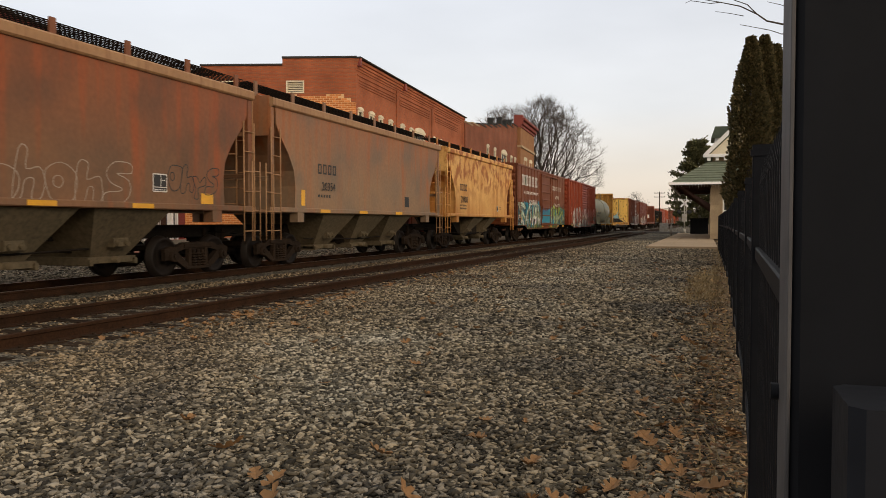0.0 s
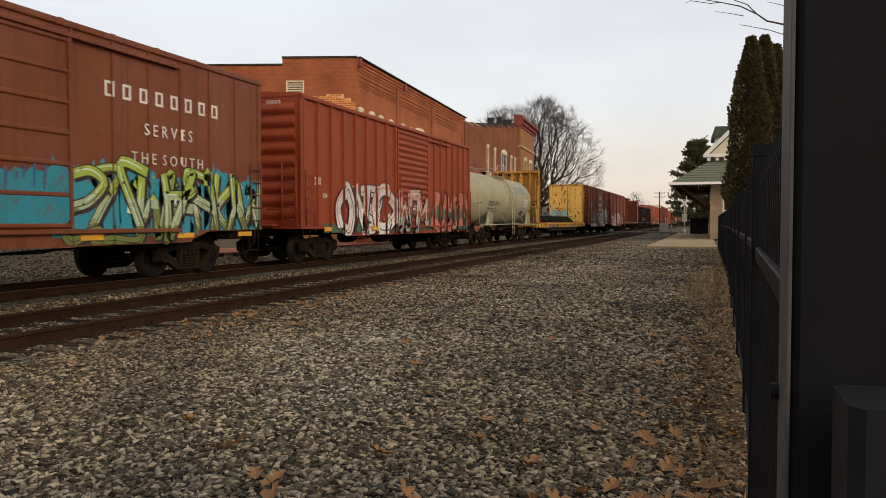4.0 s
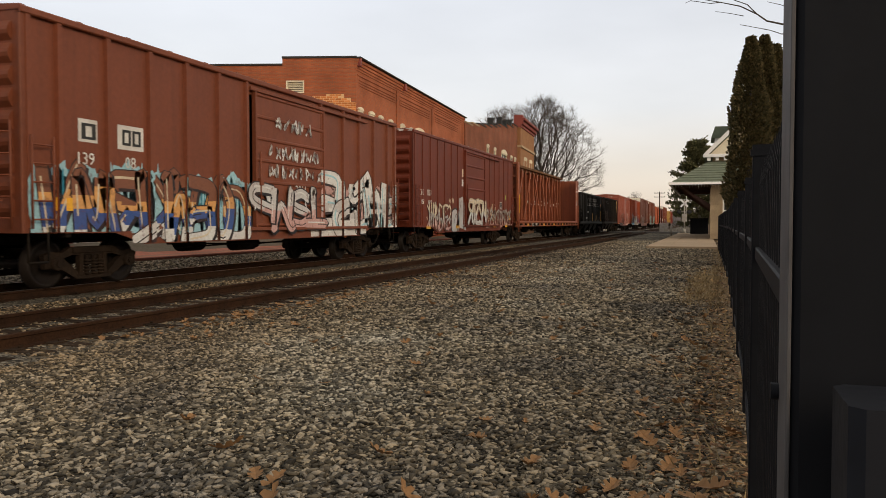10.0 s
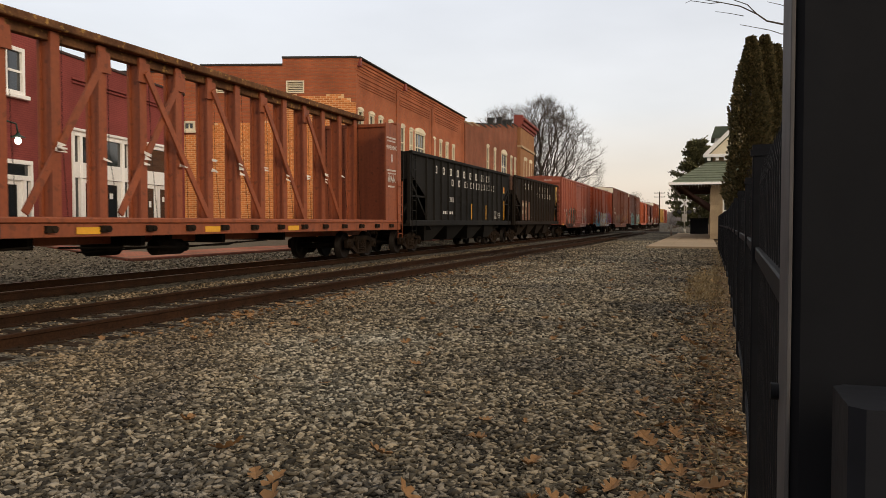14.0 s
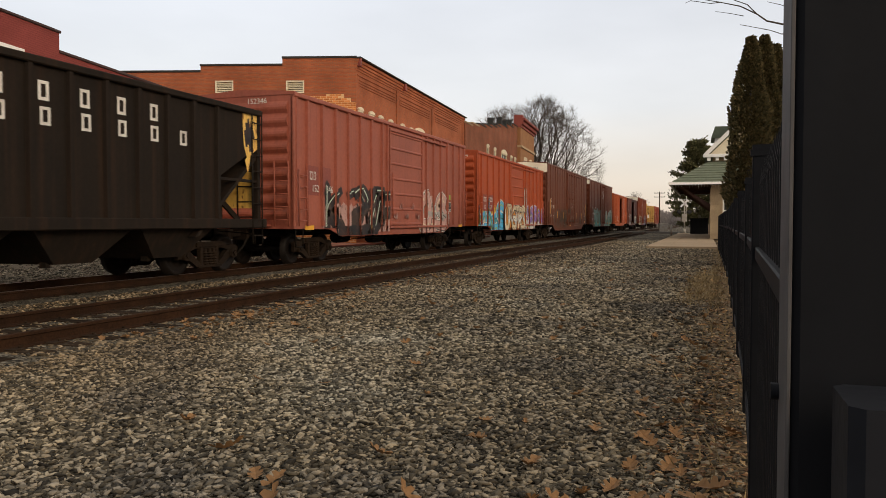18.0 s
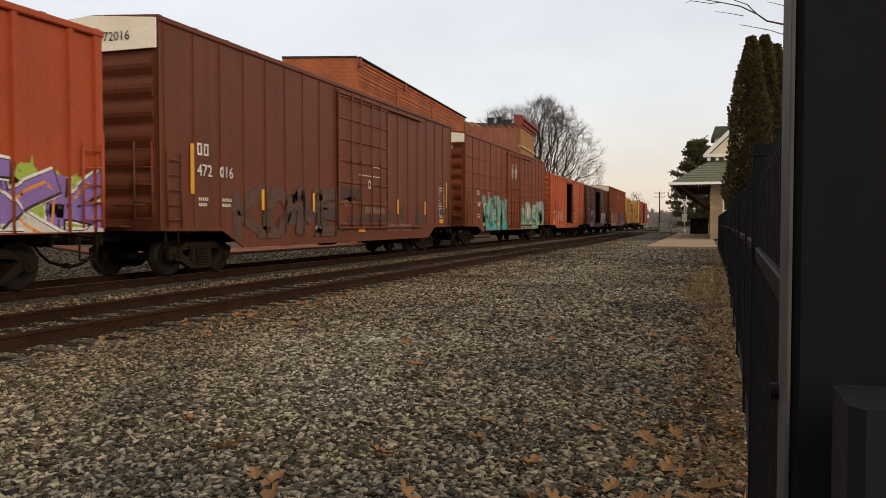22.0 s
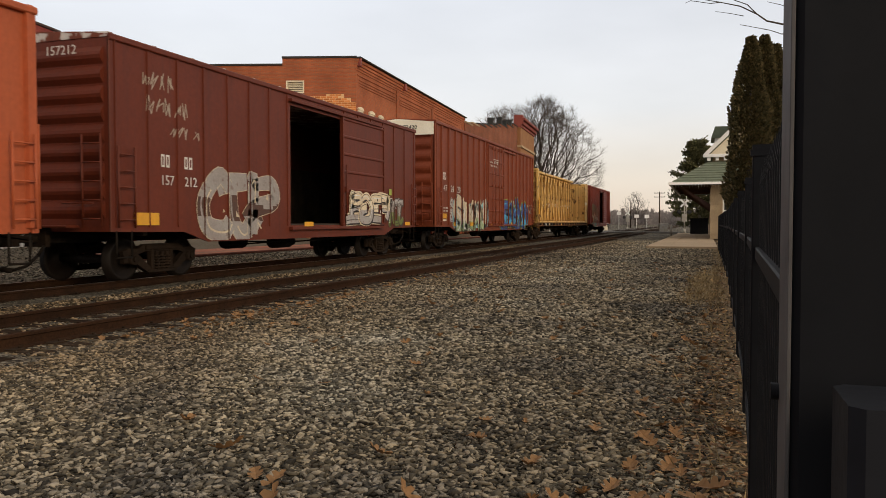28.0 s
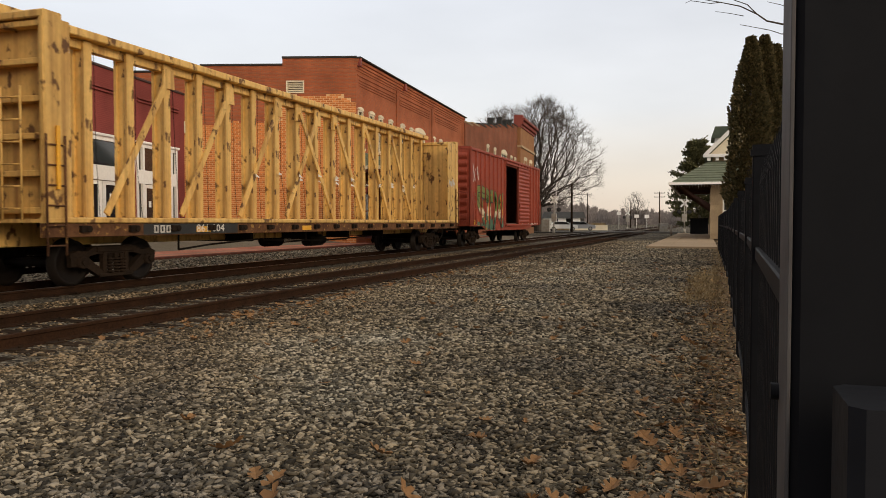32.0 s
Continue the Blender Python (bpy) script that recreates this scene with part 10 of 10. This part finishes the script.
    marks(c, d, block_letters(-6.9, -6.35, 2.32, 2.55, 3), name="company_mark")
    letters(c, d, 61, 5, -5.75, -1.3, 0.8, 2.15, "soot", ("black", "soot", "black"), "blush", glint="mint", ground=(-5.9, -1.2, 0.85, 1.95), fat=0.12, shade=0, hook=1.0, line=0.02, lean=0.5, crowd=1.4)
    letters(c, d, 62, 3, 2.0, 4.9, 0.98, 2.1, "soot", ("blush", "grey", "blush"), halo="white", glint="cream", fat=0.2, line=0.018, shade=0.05)
    painted("chalk_graffiti", [q for k in range(5) for q in scrawl(random.Random(140 + k), -0.9 + 0.55 * k, -0.55 + 0.55 * k, 1.25 + 0.35 * (k % 2), 1.5 + 0.35 * (k % 2), 3, 0.016)], [G["blush"]], c, d["x"] + 0.1)
    reflectors(c, d["x"] + 0.01, (-6.8, -2.6, 2.2, 7.1), 0.95, 0.5, 0.12)
    data_panel(c, d, 5.35, 1.6, None, 0.4, 0.4, True)
    end_number(c, d, "152346", 0.55, 4.34, 0.2)
    # orange-red boxcar
    c, d = boxcar("orange-red ribbed boxcar with bright blue and violet graffiti", 223.0, 238.7, 4.48, P["orange14"], 7, "post", (0.3, 3.1, "plain", 0.0), pitch=(0.59, 1.14))
    painted("repaint_patch", [(0, [(-6.95, 1.72, ), (-6.05, 1.72), (-6.05, 2.52), (-6.95, 2.52)], 40), (0, [(-5.95, 1.72), (-4.9, 1.72), (-4.9, 2.52), (-5.95, 2.52)], 40)], [worn_paint("maroon_patch_paint", (0.20, 0.035, 0.025), (0.3, 0.06, 0.03))], c, d["x"], d["ribs"], d["deep"])
    for t, y in (("82", -6.48), ("29", -5.33)):
        words(t, 0.3, M["white"], c, side_pose(d["x"] + 0.04, y, 1.9))
    marks(c, d, [(0, q, 46) for _, q in block_letters(-6.75, -6.2, 2.18, 2.4, 2) + block_letters(-5.6, -5.05, 2.18, 2.4, 2)], name="company_mark")
    letters(c, d, 71, 4, -7.55, -2.6, 0.8, 2.0, "black", ("cyan", "teal", "cyan"), "yellow", halo="white", glint="lime", ground=(-7.7, -2.5, 0.85, 2.15), fat=0.19, line=0.015, shade=0)
    letters(c, d, 72, 6, -2.7, 1.95, 0.84, 1.95, "black", ("cream", "white", "cream"), "orange", glint="rust", ground=(-2.6, 2.0, 0.9, 2.2), fat=0.14, lift=0.1, flat=True)
    painted("graffiti", cloud(random.Random(75), -2.9, -1.2, 0.85, 2.05), [G["cream"]], c, d["x"], d["ribs"], d["deep"])
    letters(c, d, 73, 5, 2.75, 7.75, 0.82, 1.95, "black", ("violet", "violet", "silver"), "lime", halo="white", glint="orange", ground=(2.7, 7.8, 0.9, 2.15), fat=0.15, line=0.015, shade=0.04)
    spire = [(0, [(2.0, 1.5), (2.98, 1.5), (2.92, 2.7), (2.78, 3.1), (2.55, 3.27), (2.3, 3.12), (2.12, 2.7)]), (1, [(2.05, 1.5), (2.93, 1.5), (2.87, 2.68), (2.74, 3.05), (2.55, 3.21), (2.34, 3.07), (2.17, 2.68)])]
    spire += [(2, q, 6) for q in ribbon(curve([(2.25, 1.7), (2.4, 2.3), (2.55, 2.9), (2.68, 2.3), (2.8, 1.7)]), [0.03] * 21)]
    painted("graffiti", spire, [G["black"], G["silver"], G["haze"]], c, d["x"], d["ribs"], d["deep"], "tall silver sprayed spire with a black outline")
    reflectors(c, d["x"] + 0.02, (-6.0, -0.6, 2.6, 5.4), 1.0, 0.55, 0.16)
    end_number(c, d, "8229", 0.95, 4.28, 0.2)
    # brown high-cube
    c, d = boxcar("tall dark brown boxcar with plug door and white end top", 240.28, 258.9, 5.15, P["brown15"], 9, "flat", (0.3, 3.6, "plug", 0.0), 8, 0.58, sill=0.57)
    say(c, d, "472", -7.92, 2.25, 0.36)
    say(c, d, "016", -7.12, 2.25, 0.36)
    marks(c, d, block_letters(-8.14, -7.68, 2.58, 2.84, 2), name="company_mark")
    marks(c, d, bars(-8.1, -7.75, 1.62, 0.07, 5) + bars(-7.3, -6.85, 1.62, 0.07, 6) + bars(-8.1, -7.8, 1.5, 0.07, 4) + bars(-7.3, -6.9, 1.5, 0.07, 5) + [q for k, (n1, e) in enumerate(((5, 8.12), (6, 8.16), (3, 7.9), (1, 7.76), (1, 7.78), (2, 7.82), (3, 7.98), (5, 8.14), (3, 8.0))) for q in bars(7.7, e, 2.52 - 0.105 * k, 0.045, n1, 0, 0.22) + bars(8.24, 8.44 if k > 1 else 8.4, 2.52 - 0.105 * k, 0.045, 2, 0, 0.22)])
    data_panel(c, d, 7.8, 1.35, None, 0.5, 0.36)
    letters(c, d, 81, 5, -6.6, -1.7, 0.85, 1.95, "soot", ("smoke", "soot", "smoke"), fat=0.13, line=0.03, glint="soot", shade=0)
    for y in (-8.35, -5.6, -3.0, 3.2, 6.0, 8.6):
        bm = bmesh.new()
        box(bm, d["x"] + 0.03, d["x"] + 0.036, y - 0.06, y + 0.06, *((1.45, 1.95) if abs(y) < 8 else (1.75, 2.8)))
        part("reflector", bm, M["reflect"], c, "yellow reflective strip")
    smear = worn_paint("dark_smear", (0.045, 0.028, 0.022), (0.11, 0.036, 0.02), 0.42)
    pale = worn_paint("scraped_patch", (0.19, 0.115, 0.09), (0.12, 0.04, 0.024), 0.3)
    rng = random.Random(66)
    for out, polys, lift in ((smear, [(-2.6, -2.15, 0.80, 2.1), (2.35, 2.95, 1.15, 1.6), (3.5, 3.75, 1.1, 1.85), (5.0, 5.9, 0.95, 1.75)], 0.0), (pale, [(2.2, 4.6, 0.85, 1.12)], 0.0),
                             (smear, [(-1.4, 0.1, 1.75, 2.25), (-1.0, 2.0, 1.1, 1.4)], 0.068), (pale, [(-1.2, -0.4, 1.6, 2.0), (0.3, 1.9, 1.42, 1.66)], 0.068)):
        for a0, a1, b0, b1 in polys:
            k = max(3, int((a1 - a0) / 0.09))
            at = [(a0 + (a1 - a0) * i / k, b0 + rng.uniform(0, 0.22) * (b1 - b0), b1 - rng.uniform(0, 0.35) * (b1 - b0)) for i in range(k + 1)]
            painted("stain", [(0, [(p[0], p[1]), (q[0], q[1]), (q[0], q[2]), (p[0], p[2])]) for p, q in zip(at, at[1:])], [out], c, d["x"] + lift + 0.001, () if lift else d["ribs"], 0 if lift else d["deep"], "smeared dark stain" if out is smear else "scraped pale patch")
    say(c, d, "60 K", -2.75, 1.02, 0.16)
    reflectors(c, d["x"] + 0.02, (0.2,), 0.86, 0.5, 0.14)
    reflectors(c, d["x"] + 0.02, (8.0,), 1.12, 0.5, 0.16)
    words("472016", 0.26, black, c, end_pose(0.6, -d["hl"] - 0.125, 4.84), "number")
    painted("stencil_marks", bars(0.9, 1.5, 2.9, 0.035, 9) + bars(-0.2, 1.5, 2.6, 0.03, 22) + oval_ring(0.6, 2.35, 0.10, 0.12), [M["white"]], c, d["x"] + 0.1)
    # warm brown high-cube
    c, d = boxcar("tall warm brown boxcar with seamed sides and aqua graffiti", 260.95, 279.5, 5.12, P["brown16"], 8, "flat", (0.05, 3.1, "plug", 0.0), 8, 0.38, seams=(2.02, 2.75, 3.45, 4.15))
    say(c, d, "467", -7.08, 2.0, 0.32)
    say(c, d, "069", -6.08, 2.0, 0.32)
    marks(c, d, block_letters(-7.27, -6.85, 2.45, 2.68, 2), name="company_mark")
    marks(c, d, bars(-7.3, -6.8, 1.5, 0.06, 6) + bars(-7.3, -6.8, 1.38, 0.06, 6))
    painted("graffiti", [(0, oval(-5.1, 2.45, 0.2, 0.2, 14)), (1, oval(-5.1, 2.45, 0.175, 0.175, 14))], [M["white"], P["brown16"]], c, d["x"] + 0.002)
    letters(c, d, 91, 5, -6.2, -1.35, 0.78, 2.15, "green", ("aqua", "aqua", "tide"), "jade", glint="haze", ground=(-6.3, -1.3, 0.85, 2.2), fat=0.2, line=0.026, shade=0.03)
    letters(c, d, 92, 6, 2.1, 8.3, 0.8, 2.15, "green", ("haze", "aqua", "aqua"), "jade", glint="sage", ground=(2.0, 8.4, 0.85, 2.15), fat=0.19, line=0.024, shade=0.03)
    painted("graffiti", [(0, oval(3.75, 1.75, 0.3, 0.4, 14), 60)], [G["cream"]], c, d["x"], d["ribs"], d["deep"], "pale yellow sprayed oval")
    painted("chalk_graffiti", bubble(random.Random(14), -0.9, 0.6, 3.6, 4.2, 5, 0.016) + bars(-0.3, 0.8, 4.0, 0.08, 7) + bars(-0.3, 0.7, 3.87, 0.08, 6), [G["white"]], c, d["x"] + 0.1)
    reflectors(c, d["x"] + 0.035, (-6.2, -3.4, -0.6, 2.8, 4.6, 6.8, 8.2), 1.0, 0.45, 0.14)
    bm = bmesh.new()
    cbox(bm, 0.05, 0.75, -d["hl"] - 0.2, -d["hl"] - 0.1, 1.72, 2.2, 0.02)
    part("brake_housing", bm, [M["under"]], c, "dark brake housing on the end")
    words("467069", 0.24, M["white"], c, end_pose(0.7, -d["hl"] - 0.115, 4.5), "number")
    # faded orange-red boxcar with open door
    c, d = boxcar("faded orange-red ribbed boxcar with its door open", 281.47, 297.09, 4.52, P["orange17"], 8, "post", (0.35, 2.9, "corr", 2.95))
    painted("repaint_patch", [(0, [(-6.7, 1.7), (-5.8, 1.7), (-5.8, 2.6), (-6.7, 2.6)]), (0, [(-5.65, 1.7), (-4.7, 1.7), (-4.7, 2.6), (-5.65, 2.6)])], [worn_paint("maroon_patch_paint", (0.24, 0.05, 0.035), (0.3, 0.09, 0.05))], c, d["x"], d["ribs"], d["deep"])
    say(c, d, "154", -6.25, 1.92, 0.28)
    say(c, d, "706", -5.15, 1.92, 0.28)
    marks(c, d, scrawl(random.Random(19), -5.6, -2.6, 1.1, 2.1, 3, 0.03), G["silver"], "chalk_graffiti")
    reflectors(c, d["x"] + 0.02, (-6.2,), 1.05, 0.5, 0.24)
    data_panel(c, d, 5.5, 1.7, None, 0.45, 0.38, True)
    marks(c, d, [q for k in range(5) for q in bars(6.45, 6.75, 2.05 - 0.1 * k, 0.05, 4)])
    reflectors(c, d["x"] + 0.02, (6.6,), 1.05, 0.4, 0.22)
    end_number(c, d, "154706", 0.6, 4.32, 0.2)
    bm = bmesh.new()
    for i in range(9):
        box(bm, -0.6, 0.5, -0.5 + i * 0.06, -0.46 + i * 0.06, 1.14, 2.3 - i * 0.05)
    part("dunnage", bm, [M["tie"]], c, "stacked boards inside")
    # maroon boxcar with open door
    c, d = boxcar("maroon boxcar with its door open and white graffiti", 298.75, 314.4, 4.5, P["maroon18"], 8, "flat", (0.15, 3.0, "plain", 3.0), roofmat=P["peeling_roof"])
    say(c, d, "157", -6.3, 1.98, 0.28)
    say(c, d, "212", -5.55, 1.98, 0.28)
    marks(c, d, block_letters(-6.45, -6.15, 2.25, 2.5, 2) + block_letters(-5.72, -5.42, 2.25, 2.5, 2), name="company_mark")
    marks(c, d, scrawl(random.Random(23), -7.0, -6.0, 3.72, 4.1, 4, 0.014) + scrawl(random.Random(25), -6.9, -5.5, 3.25, 3.62, 5, 0.014) + scrawl(random.Random(26), -6.2, -5.2, 2.85, 3.1, 4, 0.012), M["chalk"], "chalk_graffiti")
    letters(c, d, 101, 3, -5.05, -2.35, 0.92, 2.1, "cream", ("grey", "smoke", "grey"), glint="grey", fat=0.17, line=0.016, shade=0)
    letters(c, d, 102, 4, 2.1, 4.9, 1.24, 1.92, "black", ("cream", "grey"), halo="cream", lift=0.1, flat=True, fat=0.15, line=0.02, shade=0.05)
    letters(c, d, 103, 3, 5.2, 6.5, 1.1, 1.9, "soot", ("grey", "olive"), fat=0.14)
    reflectors(c, d["x"] + 0.02, (-6.9,), 1.1, 0.7, 0.24)
    reflectors(c, d["x"] + 0.02, (-0.4, 7.0), 1.05, 0.5, 0.12)
    data_panel(c, d, 5.2, 1.6, None, 0.42, 0.38, True)
    end_number(c, d, "157212", 0.6, 4.28, 0.24)
    # tall ribbed boxcar, white end top
    c, d = boxcar("tall brown-red ribbed boxcar with cream and blue graffiti", 316.75, 335.5, 5.15, P["maroon19"], 8, "post", (0.13, 3.0, "plug", 0.0), 8, 0.5, pitch=(0.7, 0.94))
    say(c, d, "24", -7.2, 2.56, 0.40, None, 1.15)
    say(c, d, "20", -6.27, 2.56, 0.40, None, 1.15)
    say(c, d, "47", -8.13, 2.56, 0.40, None, 1.15)
    marks(c, d, block_letters(-8.4, -7.85, 2.93, 3.22, 2), name="company_mark")
    letters(c, d, 111, 5, -6.6, -2.15, 0.80, 2.05, "black", ("cream", "cream", "sage"), "sky", glint="white", ground=(-6.95, -1.6, 0.9, 2.25), fat=0.19, line=0.028)
    letters(c, d, 112, 5, 1.45, 7.5, 0.84, 2.12, "black", ("blue", "blue", "cyan", "blue"), "mint", halo="lime", glint="cyan", ground=(1.1, 7.9, 0.9, 2.4), fat=0.2, line=0.03, shade=0.1, hook=0.4)
    marks(c, d, [(0, p, 3) for k in range(9) for p in ([(1.7 + 0.65 * k, 0.85), (2.15 + 0.65 * k, 0.85), (1.85 + 0.65 * k, 1.3)],)], G["lime"], "graffiti")
    marks(c, d, [q for k in range(5) for q in bubble(random.Random(29 + k), -7.5 + 0.03 * k, -6.95 - 0.03 * k, 1.98 - 0.2 * k, 2.12 - 0.2 * k, 5, 0.011)], G["white"], "chalk_graffiti")
    say(c, d, "LD LMT 286400", -8.13, 1.75, 0.1)
    say(c, d, "LT WT  77600", -8.13, 1.62, 0.1)
    reflectors(c, d["x"] + 0.02, (-8.12,), 1.32, 0.48, 0.2)
    marks(c, d, bars(-8.4, -7.85, 1.22, 0.06, 1, 0, 0.0))
    painted("stencil_marks", bars(-0.6, 0.5, 4.3, 0.05, 10) + bars(-0.5, 0.4, 4.2, 0.05, 8), [M["white"]], c, d["x"] + 0.11)
    words("CLOSE AND LOCK DOORS", 0.13, M["white"], c, side_pose(d["x"] + 0.11, -0.5, 4.15))
    words("BEFORE MOVING CAR", 0.13, M["white"], c, side_pose(d["x"] + 0.11, -0.5, 3.98))
    reflectors(c, d["x"] + 0.035, (-6.7, -4.2, -0.6, 3.8, 6.0), 1.0, 0.5, 0.16)
    data_panel(c, d, 8.35, 1.7, None, 0.4, 0.5)
    words("472420", 0.24, black, c, end_pose(0.5, -d["hl"] - 0.125, 4.95), "number")
    # yellow centre-beam
    c, d = centerbeam("rust-chipped yellow centerbeam flatcar, empty", 336.92, 359.45, P["beam20"], beam=P["beam20"], web=M["rustbeam"])
    painted("number_board", [(0, [(-8.9, 0.92), (-5.7, 0.92), (-5.7, 1.13), (-8.9, 1.13)])], [M["black"]], c, 1.56)
    words("861 004", 0.23, M["white"], c, side_pose(1.575, -6.75, 1.025), "number", wide=1.35)
    painted("company_mark", block_letters(-8.6, -8.05, 0.95, 1.1, 3), [M["white"]], c, 1.568)
    reflectors(c, 1.57, (-7.0, -2.4), 0.95, 0.5, 0.12)
    marks(c, d, scrawl(random.Random(33), d["hl"] - 1.3, d["hl"] - 0.45, 2.6, 3.0, 3, 0.025), M["white"], "chalk_graffiti")
    wh = random.Random(18)
    marks_on = []
    for i in range(6, 17):
        y = -d["hl"] + 1.3 + (d["L"] - 2.05) * i / 17
        for k in range(wh.choice((1, 2, 4))):
            z = 2.55 + wh.uniform(-.16, .16)
            marks_on.append((0, stroke(y - wh.uniform(.08, .15), z, y + wh.uniform(.05, .16), z - wh.uniform(.0, .06), wh.uniform(0.02, 0.05), 0.012)))
    painted("paint_patches", marks_on, [M["white"]], c, 0.275, label="scrawled white paint on the posts")
    # last car
    c, d = boxcar("bright red ribbed boxcar with its door open, last car", 361.4, 377.1, 4.55, P["red21"], 9, "post", (0.3, 2.85, "corr", 2.85))
    letters(c, d, 121, 3, -6.6, -2.0, 0.9, 2.5, "black", ("olive", "cream", "green"), glint="orange", hook=1.0)
    marks(c, d, scrawl(random.Random(37), -7.4, -6.4, 2.8, 3.9, 2, 0.025), G["white"], "chalk_graffiti")
    marks(c, d, bars(2.6, 7.2, 1.02, 0.08, 9))
    reflectors(c, d["x"] + 0.02, (-7.0,), 1.05, 0.45, 0.2)
    end_number(c, d, "153065", 0.6, 4.34, 0.2)


build_train()


# ---- motion ----
def motions():
    times = [0.0, 2.0, 4.0, 6.0, 8.0, 10.0, 12.0, 14.0, 16.0, 18.0, 20.0, 22.0, 24.0, 26.0, 28.0, 30.0, 31.0, 31.5, 32.0]
    for car, centre in CARS:
        walk(car, [(t, pose(FAR_X, centre - travelled(t), 0)) for t in times])
    turns = [k / 30 for k in range(961)]
    for wheel, w in WHEELS:
        walk(wheel, [(t, pose(0, w, 0.42, math.degrees(travelled(t) / 0.42) % 360)) for t in turns])


motions()
